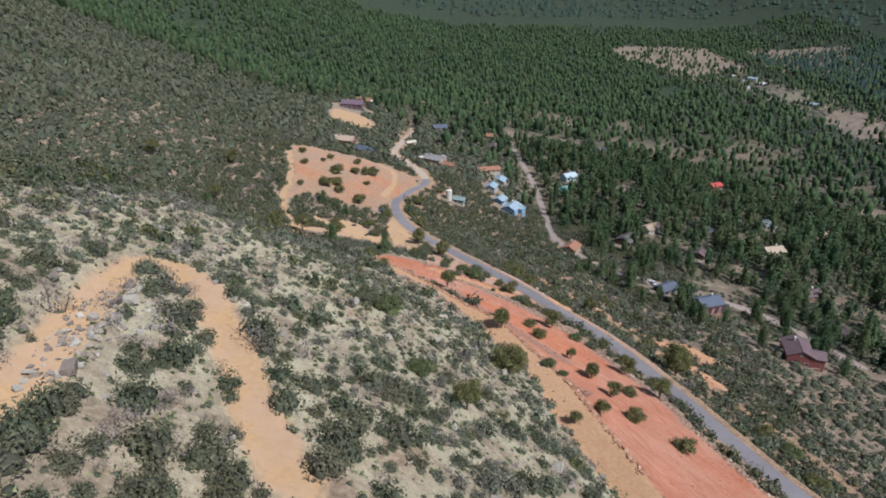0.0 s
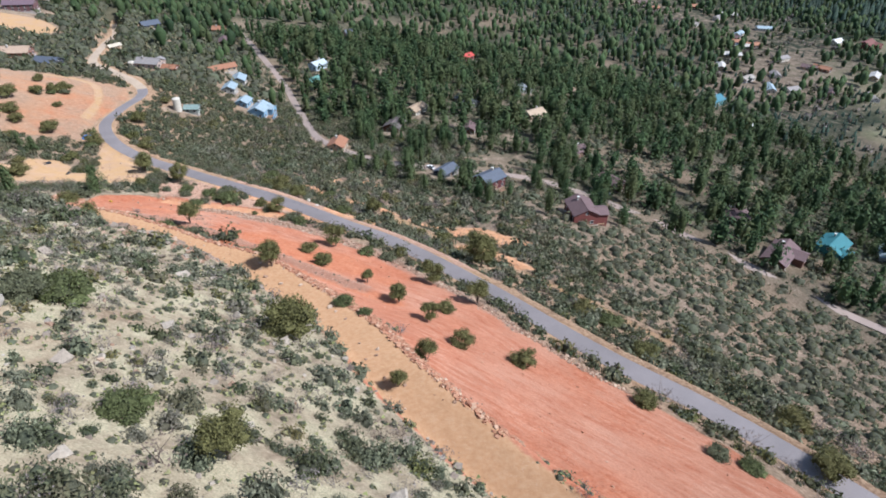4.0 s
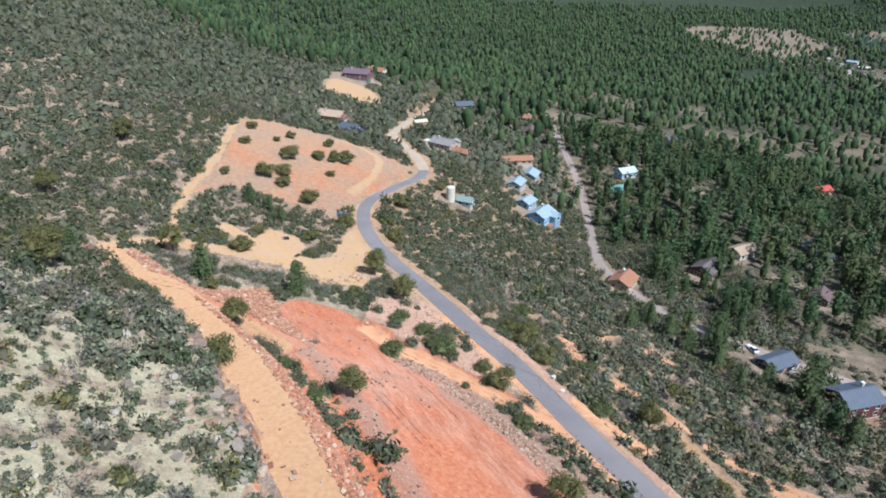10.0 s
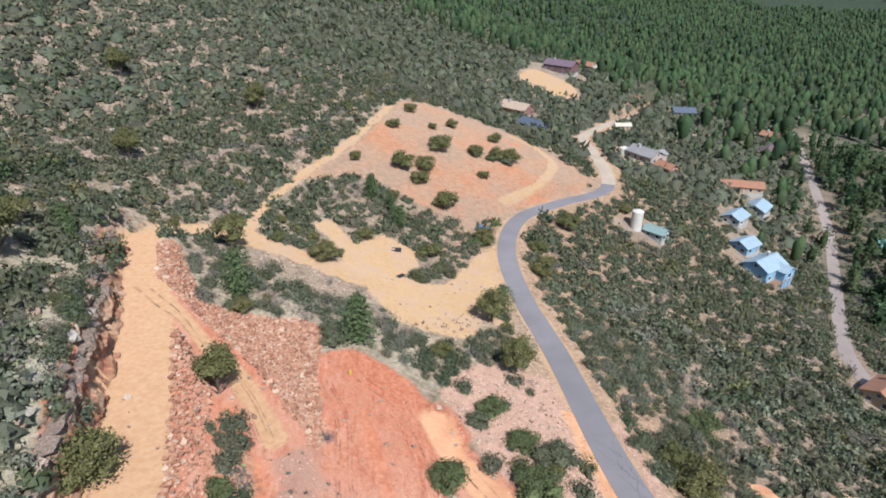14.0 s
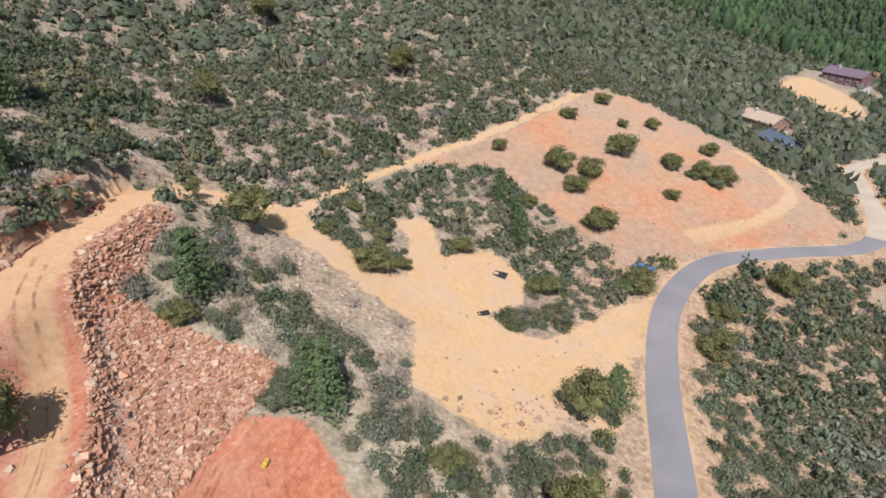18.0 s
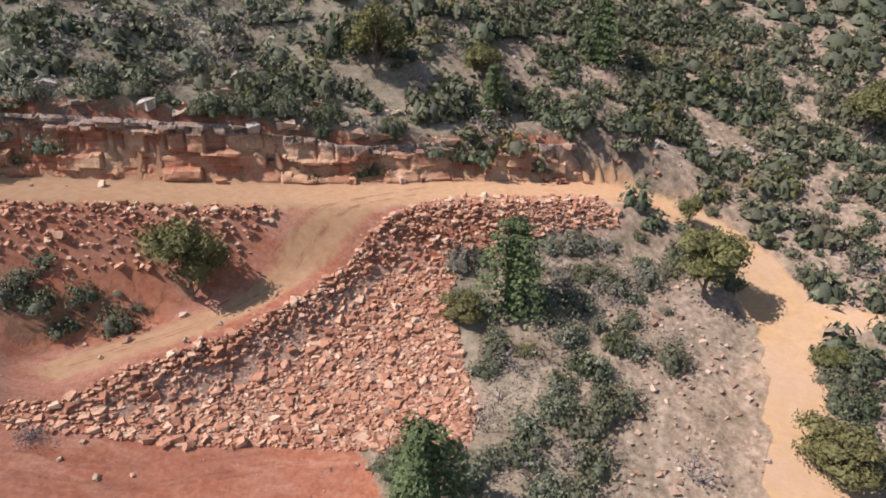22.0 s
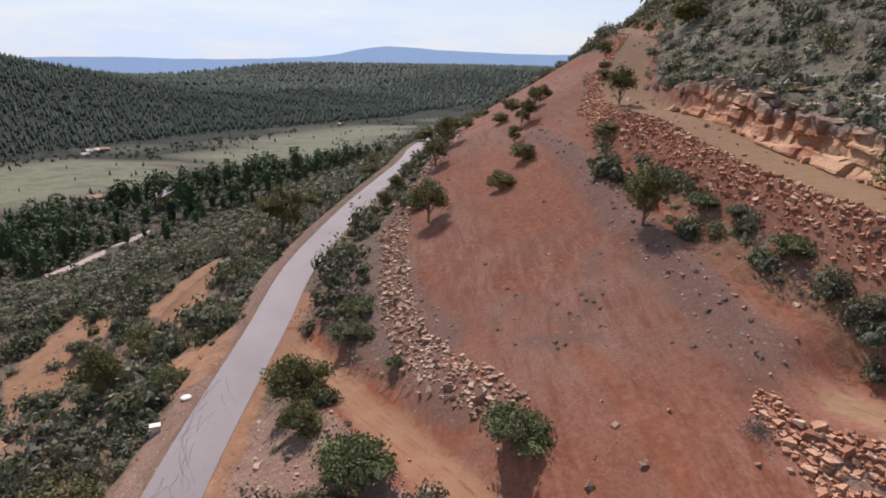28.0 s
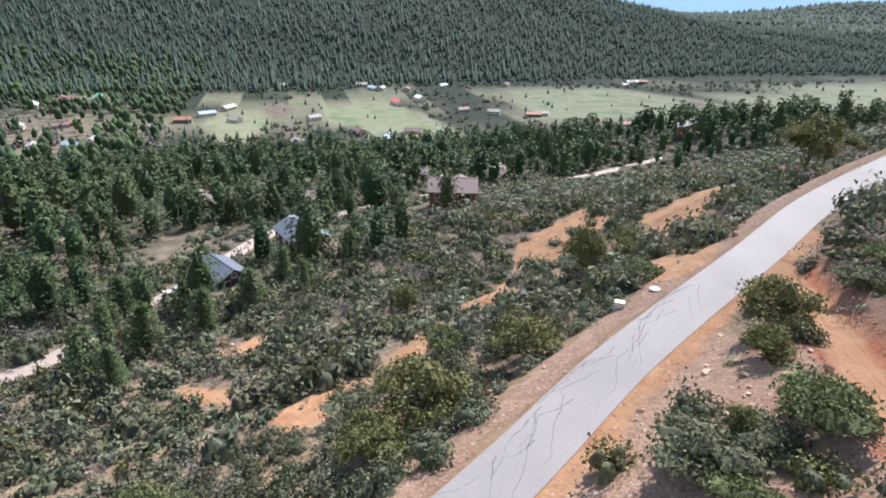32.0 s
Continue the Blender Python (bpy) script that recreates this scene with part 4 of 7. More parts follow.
def twigs(seed, radius, height, count, thick=0.028):
    """Bare grey branches that fork upward and outward."""
    rng = np.random.default_rng(seed)
    out = []
    for k in range(count):
        a, lean = rng.uniform(0, 2 * math.pi), rng.uniform(0.2, 1.0)
        p = np.array([rng.uniform(-0.15, 0.15) * radius, rng.uniform(-0.15, 0.15) * radius, 0.0])
        way = np.array([math.cos(a) * lean, math.sin(a) * lean, 1.0])
        q = p + way * height * 0.5 * rng.uniform(0.6, 1.0) / np.linalg.norm(way)
        e = q + (way + rng.normal(0, 0.5, 3)) * height * 0.45 / np.linalg.norm(way)
        out.append(stem([p, q, e], [thick, thick * 0.7, thick * 0.25], 3))
    return joined(out)


def tinted(ob, value):
    ob.data.attributes.new("tint", "FLOAT", "POINT").data.foreach_set("value", np.full(len(ob.data.vertices), value, np.float32))
    return ob


def part(name, shape, mat, parent, label=""):
    ob = mesh_object(name, shape[0], shape[1], mat)
    ob.parent = parent
    return tagged(ob, label) if label else ob


# ---- trees that stand alone: x, y, width of the crown ----
PAD_JUNIPERS = [(27.4, 98, 3.2), (35.3, 107, 4.1), (44.6, 128.1, 4.1), (41.5, 138.5, 4.5), (61.3, 139.1, 6.6), (42, 141, 3.4), (17.6, 154.5, 5.8), (38.5, 152.1, 3.5), (56.1, 153.5, 5.8), (58.7, 164, 3.7), (54.4, 174.3, 3.2), (38.6, 184, 6.8), (1.9, 197.5, 6), (-29.5, 220.3, 7.6)]
HILL_JUNIPERS = [(4.4, 77.5, 5.2), (-63.7, 215.6, 8.1), (-74.6, 225.2, 5.5), (-75.1, 254.8, 3.4), (-64.4, 259.5, 8), (-106.2, 270.8, 7), (-147.6, 304.2, 7.5), (-117.2, 329.3, 8)]
ROAD_JUNIPERS = [(80.8, 174.8, 10.5), (62.8, 226.6, 6.8), (15.2, 238.6, 2.6), (74.8, 250.5, 4.6), (-0.2, 264.8, 7.2), (-12.3, 282.3, 8)]
PAD_ROUND = [(15.2, 113.2, 9.6), (107.6, 76.8, 9), (117.4, 91.3, 8.5), (78.7, 98.9, 5.6), (57.8, 111.8, 6), (46.9, 117.2, 5.3), (98.9, 120.6, 7.5), (50.7, 133.5, 4.7), (98.5, 145.9, 7), (31, 164.7, 5.4), (16.1, 166, 4.6), (29.8, 176.1, 5.1), (-22.4, 196.5, 8.6)]
ROAD_ROUND = [(82.3, 207.5, 6.5), (75.1, 212, 5.7), (28.2, 225, 7), (24.1, 229.5, 4.6), (39, 244.4, 7.6), (34.8, 256, 9.5), (31, 261, 7.5), (-12.9, 257.4, 4.8), (-12.7, 320.6, 8.5), (-17.6, 332.8, 7), (-15.2, 355.9, 8.5), (-2.6, 386.3, 6)]
LOT_ROUND = [(-44.5, 241, 4.6), (-62.9, 272.2, 3.7), (-50.9, 274.1, 7.4), (-52.5, 281, 3.6), (-60.3, 282.1, 4.3), (-70.8, 282.9, 3.6), (-55.7, 297.4, 5.6), (-40.4, 305.6, 7), (-61.7, 323.5, 4.6)]
RED_LOT_ROUND = [(-48.5, 332.5, 8.6), (-60.5, 338.5, 7.1), (-68.9, 341.5, 9.2), (-63.2, 347, 8.0), (-65.7, 363, 9.8), (-86, 365.1, 5.5), (-56.4, 373, 6.9), (-46, 383, 7.5), (-50.2, 379, 7.5), (-92.1, 388.9, 6.2), (-74.7, 391.1, 5.8), (-58, 396, 5.8), (-77, 379, 3.9), (-47.5, 360, 4.6), (-81.5, 333, 4.6), (-32, 325.5, 7.5)]
LONE_PINES = [(-95.4, 234.1, 6.5), (-48.2, 244.5, 7), (-25.6, 249.5, 6.8), (-12.7, 290, 5.6), (-66, 318, 5), (-58, 316, 4.4), (-53, 312, 5), (-70, 229.5, 4.2)]
SLOPE_PINES = [(88, 283, 5.5), (95, 276, 6), (84, 292, 6.4), (100, 288, 5), (79, 300, 6), (108, 270, 5.2), (92, 300, 6.6), (115, 256, 5.4), (72, 294, 5), (103, 300, 6), (98, 266, 4.6)]
PAD_OAKS = [(85.7, 78.7, 5.1), (81, 82.5, 5), (-3.2, 84.5, 6.2), (-11.7, 113.3, 7.8), (-15.5, 112, 7), (30.2, 124.1, 3.1), (27.8, 131, 4.4), (50.5, 172.8, 5), (45.1, 176.6, 5.4), (33.1, 209.2, 5), (31, 214.1, 5), (20.6, 219, 2.4), (3.4, 227, 6.4), (14, 238, 5.5), (9, 243, 6), (17, 233, 3), (1, 243, 4.6)]
TRACK_OAKS = [(1.2, 186.7, 4.5), (-4, 194, 4.1), (-7.8, 197.2, 3.9), (-13, 203.8, 4.6), (-28.5, 245.7, 5.2), (1.3, 246.9, 6), (-31, 247.7, 3.8), (13.9, 233.5, 7.5), (14.1, 242.3, 7.5), (-33.2, 322.2, 6), (-55.6, 372.5, 5), (-50.7, 375.3, 5), (-46.1, 378.8, 5.6)]
SLOPE_OAKS = [(123.5, 117.6, 8.5), (102.1, 138, 8), (96.5, 211, 6.1), (50.9, 224.6, 5.8), (66.5, 225.6, 7), (34.8, 281.9, 8), (44, 262, 7), (52, 250, 6)]
GREY_BUSHES = [(70.4, 197.4, 8), (-13, 222.7, 3.4), (80.5, 260, 6.7), (-38, 80, 5), (58, 235, 5.5)]


def tree_model(kind, seed):
    """One tree with trunk and crown, its crown as wide as given by MODEL_WIDTH."""
    base = new(kind)
    if kind == "juniper_tree":
        part("trunk", limbs(seed, 2.6, 5.4), BARK, base)
        tinted(part("crown", lobed_crown(seed, 10, 3.0, 4.6, 1.3, 2500, 0.15), LEAF_JUNIPER, base), 0.25)
    elif kind == "juniper_bush":
        part("trunk", limbs(seed, 2.0, 2.6, 2, 0.12), BARK, base)
        tinted(part("crown", lobed_crown(seed, 10, 3.0, 3.7, 0.15, 2500, 0.15), LEAF_JUNIPER, base), 0.1 + 0.12 * (seed % 4))
    elif kind == "pine_tree":
        part("trunk", stem([(0, 0, -0.6), (0.05, 0, 2), (0, 0.06, 6), (0, 0, 9.6)], [0.24, 0.19, 0.12, 0.03], 7), PINE_BARK, base)
        tinted(part("crown", joined([pine_crown(seed, 3.0, 9.4, 3600, 0.2, 0.08), pine_heart(seed, 1.3, 8.2, 7, 5, 0.1)]), LEAF_YOUNG, base), 0.2)
    elif kind == "scrub_oak":
        part("trunk", limbs(seed, 2.2, 1.8, 4, 0.09), BARK, base)
        tinted(part("crown", lobed_crown(seed, 10, 3.0, 2.7, 0.05, 2100, 0.14), LEAF_BROAD if seed % 2 else LEAF_SAGE, base), 0.2)
    else:
        part("branch_tangle", twigs(seed, 3.0, 2.2, 90), LEAF_DRY, base, "bare grey branches")
        tinted(base.children[0], 0.1)
        tinted(part("crown", lobed_crown(seed, 7, 2.8, 2.0, 0.1, 420, 0.13, False), LEAF_DRY, base), 0.1)
    return base


def stand(kind, spots, label, category, group, seeds, sink=0.15):
    rng = np.random.default_rng(sum(seeds))
    models = [tagged(tree_model(kind, s), label, category, group) for s in seeds]
    p = np.array(spots)
    z = ground_level(p[:, 0], p[:, 1])
    for k, (x, y, w) in enumerate(spots):
        ob, s = models[k % len(models)], w / 6.0
        tall = s * rng.uniform(0.9, 1.12) * (1.22 if kind == "juniper_tree" else 1.0)
        m = pose(x, y, z[k] - sink, 0, 0, rng.uniform(0, 360)) @ Matrix.Diagonal((s, s, tall, 1))
        if k < len(models):
            ob.matrix_basis = m
        else:
            copy_thing(ob, Matrix.Identity(4)).matrix_basis = m


stand("juniper_tree", PAD_JUNIPERS, "spreading olive green juniper on the cleared red pad", "tree", "junipers on the pad", (11, 12, 13))
stand("juniper_tree", HILL_JUNIPERS, "olive green juniper among chaparral on the hillside", "tree", "junipers on the hill", (14, 15))
stand("juniper_tree", ROAD_JUNIPERS, "open juniper with dark limbs beside the asphalt road", "tree", "junipers by the road", (16, 17))
stand("juniper_bush", PAD_ROUND, "dense rounded olive juniper bush on bare soil", "bush", "round junipers on the pad", (21, 22, 23))
stand("juniper_bush", ROAD_ROUND, "dense dark green juniper bush beside the road", "bush", "round junipers by the road", (24, 25, 26))
stand("juniper_bush", LOT_ROUND, "rounded juniper bush on the tan cleared lot", "bush", "round junipers on the tan lot", (27, 28))
stand("juniper_bush", RED_LOT_ROUND, "dark rounded juniper bush on the graded red lot", "bush", "round junipers on the red lot", (29, 30))
stand("pine_tree", LONE_PINES, "bright green young pine standing among scrub", "tree", "lone pines", (31, 32, 33))
stand("pine_tree", SLOPE_PINES, "tall loose crowned pine on the slope below the road", "tree", "pines below the road", (34, 35, 36))
stand("scrub_oak", PAD_OAKS, "low spreading scrub oak by the pad and its stones", "bush", "scrub oaks by the pad", (41, 42, 43))
stand("scrub_oak", TRACK_OAKS, "low grey green scrub oak below the dirt track", "bush", "scrub oaks by the track", (44, 45))
stand("scrub_oak", SLOPE_OAKS, "broad green scrub oak on the slope below the road", "bush", "scrub oaks on the slope", (46, 47))
stand("grey_bush", GREY_BUSHES, "leafless grey brush with a dense tangle of twigs", "bush", "grey bushes", (51, 52))


# ---- plants past counting ----
def scatter(name, shapes, mats, xy, scale, tall, tint, label, category, seed=3, sink=0.1):
    """Many copies of small plant shapes, joined into one mesh. Each shape is a list of (verts, faces, material number)."""
    rng = np.random.default_rng(seed)
    z = ground_level(xy[:, 0], xy[:, 1]) - sink
    which, turn = rng.integers(0, len(shapes), len(xy)), rng.uniform(0, 2 * math.pi, len(xy))
    V, F, M, T, at = [], [], [], [], 0
    for k, shape in enumerate(shapes):
        sel = np.where(which == k)[0]
        if not len(sel):
            continue
        c, s = np.cos(turn[sel])[:, None], np.sin(turn[sel])[:, None]
        for v, f, number in shape:
            x = (v[None, :, 0] * c - v[None, :, 1] * s) * scale[sel, None] + xy[sel, 0:1]
            y = (v[None, :, 0] * s + v[None, :, 1] * c) * scale[sel, None] + xy[sel, 1:2]
            w = v[None, :, 2] * tall[sel, None] + z[sel, None]
            V.append(np.stack([x, y, w], -1).reshape(-1, 3))
            F.append((f[None] + (np.arange(len(sel)) * len(v))[:, None, None]).reshape(-1, 3) + at)
            M.append(np.full(len(sel) * len(f), number, np.int32))
            T.append(np.repeat(tint[sel], len(v)))
            at += len(sel) * len(v)
    ob = mesh_object(name, np.vstack(V), np.vstack(F), mats[0], smooth=True)
    for m in mats[1:] or [SHRUB_CORE]:
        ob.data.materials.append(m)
    ob.data.polygons.foreach_set("material_index", np.concatenate(M))
    ob.data.attributes.new("tint", "FLOAT", "POINT").data.foreach_set("value", np.concatenate(T).astype(np.float32))
    return tagged(ob, label, category, kind="stuff")


def sites(x0, x1, y0, y1, step, seed, loose=0.5):
    rng = np.random.default_rng(seed)
    X, Y = np.meshgrid(np.arange(x0, x1, step), np.arange(y0, y1, step))
    x = X.ravel() + rng.uniform(-loose, loose, X.size) * step
    y = Y.ravel() + rng.uniform(-loose, loose, X.size) * step
    return x, y, rng


ALONE = np.array([s for group in (PAD_JUNIPERS, HILL_JUNIPERS, ROAD_JUNIPERS, PAD_ROUND, ROAD_ROUND, LOT_ROUND, RED_LOT_ROUND, LONE_PINES, SLOPE_PINES, PAD_OAKS, TRACK_OAKS, SLOPE_OAKS, GREY_BUSHES) for s in group])


def clear_of(x, y, lines=0.4, lots=True):
    """Where plants may grow: off the roads, the pads and the single trees."""
    cover = levels(x, y)[1]
    free = np.ones(len(x), bool)
    for name, gap in (("road", 1.7), ("track", 0.2), ("branch", 0.0), ("ridge", 0.4), ("loop", 0.0), ("street", 0.3), ("drive", 0.3), ("lane", 0.8)):
        free &= cover[name] < -gap
    if lots:
        uphill_edge = (x - np.interp(y, LINES["track"][:98, 1], LINES["track"][:98, 0]) < 17) & (y > 120) & (y < 215)
        free &= cover["pad"] < np.where(uphill_edge, 2.6, -3.4)
        for name, gap in (("red", 0.5), ("tan", 0.5), ("talus", 0.6)):
            free &= cover[name] < -gap
    near = (np.abs(x) < 130) & (y > 150) & (y < 330)
    rng = np.random.default_rng(6)
    free &= (inside(x, y, VERGE) < -0.5) | (rng.random(len(x)) < 0.13)
    free[near] &= (spread(x[near], y[near], BARE + BARE_LOW) < -0.3) | (rng.random(near.sum()) < 0.12)
    free[near] &= (spread(x[near], y[near], STONY) < -0.3) | (rng.random(near.sum()) < 0.15)
    free[near] &= (inside(x[near], y[near], GRAVEL) < -0.3) | (rng.random(near.sum()) < 0.22)
    homes = (x > -130) & (x < -40) & (y > 440) & (y < 620)
    free[homes] &= spread(x[homes], y[homes], HOME_CUT) < -0.5
    below = x > np.interp(y, LINES["track"][:98, 1], LINES["track"][:98, 0])
    free &= ~(below & (cover["track"] > -3.4) & (y < 238) & (y > 80))
    for ax, ay, w in ALONE:
        free &= np.hypot(x - ax, y - ay) > w * 0.42
    for ax, ay, r in CLEARINGS:
        free &= np.hypot(x - ax, y - ay) > r
    return free, cover


def shrub_density(x, y):
    """Share of the ground that chaparral covers."""
    line = LINES["road"]
    side = x - np.interp(y, line[:, 1], line[:, 0])
    bare_hill = smoothstep(80, 48, np.hypot(x + 6, (y - 108) * 0.9)) * smoothstep(60, 80, y + 0.4 * x)
    bare_hill = np.maximum(bare_hill, 1.1 * smoothstep(44, 26, np.hypot(x + 36, (y - 160) * 0.7)) * smoothstep(196, 180, y))
    west = 0.98 - 0.24 * bare_hill + 0.30 * wave(x, y, 26, 2) - 0.30 * np.exp(-((x + 72) / 26) ** 2 - ((y - 218) / 30) ** 2)
    east = 0.84 + 0.50 * wave(x, y, 19, 2) + 0.35 * smoothstep(250, 290, y) + 0.25 * smoothstep(40, 120, side)
    d = np.where(side < 0, west, east)
    return d * (1 - 0.45 * smoothstep(10, 5, np.abs(side)))


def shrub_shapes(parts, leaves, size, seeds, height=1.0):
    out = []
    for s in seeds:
        shade_core, sprays = mound(s, parts, leaves, size, height * (0.8 + 0.12 * (s % 4)))
        out.append([(*sprays, 0), (*shade_core, 1)])
    return out


def grow_shrubs():
    x, y, rng = sites(-125, 135, 12, 425, 2.5, 7)
    free, cover = clear_of(x, y)
    keep = free & (rng.random(len(x)) < shrub_density(x, y) + 0.7 * np.exp(-((x + 40) / 20) ** 2 - ((y - 250) / 14) ** 2))
    keep &= ~((y < 82) & (x < 0)) | (rng.random(len(x)) < 0.72)
    x, y = x[keep], y[keep]
    n = len(x)
    boost = np.exp(-((x + 40) / 20) ** 2 - ((y - 250) / 14) ** 2)
    grass = (np.hypot(x + 6, (y - 108) * 0.9) < 66) & ((y > 74) | (x > -2))
    kind = 0.55 * wave(x, y, 9, 2) + rng.normal(0.08, 0.44, n) + 0.26 * ((x > 30) & (y < 330))
    draw = rng.random(n)
    kind = np.where(grass, np.where(draw < 0.22, 0.9, np.where(draw < 0.72, -2.0, np.where(draw < 0.84, 0.4, np.where(draw < 0.93, 0.0, 0.7)))), kind)
    pale = ~grass & (np.hypot(x + 38, (y - 165) * 0.7) < 36) & (y < 206)
    kind = np.where(pale, np.where(draw < 0.2, 0.9, np.where(draw < 0.6, -2.0, np.where(draw < 0.9, 0.0, 0.4))), kind)
    upper = ~grass & (y < 90) & (x < 5)
    kind = np.where(upper & (draw < 0.30), 0.9, np.where(upper & (draw < 0.75), 0.0, kind))
    size = np.clip(rng.lognormal(0.44, 0.40, n), 0.55, 3.0) * np.where(grass, 0.66, 1.0) * np.where(x < np.interp(y, LINES["track"][:98, 1], LINES["track"][:98, 0]) - 8, 1.22, np.where((y > 255) & (x > -25) | (x > np.interp(y, LINES["road"][:, 1], LINES["road"][:, 0])), 1.16, 1.1))
    tint = np.clip(rng.normal(0.25, 0.4, n), 0, 1)
    other = rng.random(n)
    kind = np.where((boost > 0.2) & (other < 0.7), np.where(other < 0.36, -2.0, np.where(other < 0.58, 0.9, 0.0)), kind)
    slope = (x > np.interp(y, LINES["road"][:, 1], LINES["road"][:, 0])) & (y < 330)
    kind = np.where(slope & (other < 0.5), np.where(other < 0.3, -2.0, 0.0), kind)
    xy = np.stack([x, y], -1)
    size[upper] *= 0.82
    size = np.minimum(size, np.where(np.hypot(x + 10, y - 254) < 58, 2.1, 3.4))
    near = shrub_shapes(3, 88, 0.165, range(60, 68))
    fine = shrub_shapes(4, 440, 0.082, range(60, 66))
    for name, mat, sel, label, sd in (("chaparral", LEAF_SAGE, (kind < 0.18) & (kind > -1.5), "grey green chaparral shrubs covering the rocky hillside", 1),
                                      ("grey_scrub", LEAF_GREY, kind <= -1.5, "pale grey green scrub on dry soil", 11),
                                      ("scrub_thicket", LEAF_OAK, (kind >= 0.18) & (kind < 0.62), "dark green scrub oak thickets on the hillside", 2),
                                      ("juniper_scrub", LEAF_JUNIPER, (kind >= 0.62) & (kind < 0.80), "olive green juniper scrub on the hillside", 3)):
        close = sel & (((y < 88) & (x < 25)) | (np.hypot(x + 10, y - 254) < 58))
        rest = sel & ~close
        scatter(name, near, [mat], xy[rest], size[rest], size[rest] * rng.uniform(0.8, 1.45, rest.sum()), tint[rest], label, "shrubs", sd)
        scatter(name, fine, [mat], xy[close], size[close], size[close] * rng.uniform(0.85, 1.55, close.sum()), tint[close], label, "shrubs", sd + 20)
    dry = kind >= 0.80
    shapes = [[(*twigs(s, 1.0, 1.2, 6, 0.022), 0), (*lobed_crown(s, 6, 1.0, 1.1, 0.0, 110, 0.06, False), 0)] for s in (70, 71, 72)]
    scatter("dry_brush", shapes, [LEAF_DRY], xy[dry], size[dry] * 1.25, size[dry] * 1.1, tint[dry], "bare grey and mauve brush among the chaparral", "shrubs", 4)


def grow_tufts():
    x, y, rng = sites(-85, 60, 25, 240, 1.9, 17)
    free, cover = clear_of(x, y)
    keep = free & (rng.random(len(x)) < 0.95 * smoothstep(105, 60, np.hypot(x + 6, (y - 122) * 0.75)) + 0.06)
    x, y = x[keep], y[keep]
    s = rng.uniform(0.2, 0.8, len(x))
    shapes = shrub_shapes(1, 9, 0.4, (80, 81, 82))
    scatter("grass_tufts", shapes, [LEAF_TUFT], np.stack([x, y], -1), s, s * 0.9, rng.uniform(0, 1, len(x)), "small pale green grass tufts on dry soil", "grass", 5)


def grow_weeds():
    """Dry weeds along the low banks of spoil on the pad, and small scrub on the verges."""
    x, y, rng = sites(-20, 72, 112, 236, 1.3, 19)
    d = np.minimum.reduce([line_distance(x, y, smooth_line([(*q, 0) for q in o]))[0] for o in SPOIL])
    keep = (d < 1.9 + 0.9 * wave(x, y, 6)) & (rng.random(len(x)) < 0.3)
    s = rng.uniform(0.12, 0.4, keep.sum())
    scatter("dry_weeds", shrub_shapes(1, 26, 0.24, (83, 84, 85)), [LEAF_DRY], np.stack([x[keep], y[keep]], -1), s, s, rng.uniform(0, 0.6, keep.sum()), "small dry weeds on low banks of spoil", "weeds", 55)


def grow_far_hill():
    x, y, rng = sites(-520, 330, -160, 780, 4.1, 8)
    out = ~((x > -125) & (x < 135) & (y > 12) & (y < 425))
    free, cover = clear_of(x[out], y[out])
    x, y = x[out][free], y[out][free]
    forest = forest_share(x, y)
    keep = (rng.random(len(x)) < np.clip(shrub_density(x, y) + 0.3, 0, 1) * (1 - 0.6 * forest)) & (np.hypot(x, y - 200) < 640) & ((x < -40) | (y > 380) | (x > 0)) & ~((x > 60) & (np.hypot(x - 100, y - 280) > 330)) & ~((x < -130) & (y < 60))
    x, y = x[keep], y[keep]
    n = len(x)
    kind = wave(x, y, 14, 2) + rng.normal(0, 0.3, n)
    size = np.clip(rng.lognormal(1.2, 0.34, n), 1.2, 5.2)
    xy, tint = np.stack([x, y], -1), np.clip(rng.normal(0.35, 0.3, n), 0, 1)
    shapes = shrub_shapes(1, 9, 0.3, range(90, 97), 0.85)
    leafy = shrub_shapes(1, 24, 0.24, range(60, 67))
    west = (x < -120) & (x > -200) & (y > 110) & (y < 400)
    size = np.where(x > 60, size * 0.62, np.where(west, size * 0.8, size))
    east = ((x > 60) & (np.hypot(x - 100, y - 280) < 240)) | west
    for name, mat, sel, label in (("far_chaparral", LEAF_SAGE, kind < 0.16, "grey green chaparral on the far hillside"), ("far_thicket", LEAF_OAK, kind >= 0.16, "dark green scrub on the far hillside")):
        scatter(name, shapes, [mat], xy[sel & ~east], size[sel & ~east], size[sel & ~east] * 1.25, tint[sel & ~east], label, "shrubs", 6)
        scatter(name, leafy, [mat], xy[sel & east], size[sel & east], size[sel & east], tint[sel & east], label, "shrubs", 26)


def pine_shapes(seeds, leaves, size, radius=2.5, height=10.5, sides=6, rings=3, trunk=True):
    out = []
    for s in seeds:
        v, f = pine_heart(s, radius * (0.5 if trunk else 0.95), height * (0.86 if trunk else 1), sides, rings)
        if leaves:
            v, f = joined([(v, f), pine_crown(s, radius, height, leaves, size)])
        t, g = stem([(0, 0, -0.6), (0, 0, height * 0.3), (0, 0, height * 0.6)], [0.24, 0.18, 0.08], 3)
        out.append([(v, f, 0), (t, g, 1)] if trunk else [(v, f, 0)])
    return out


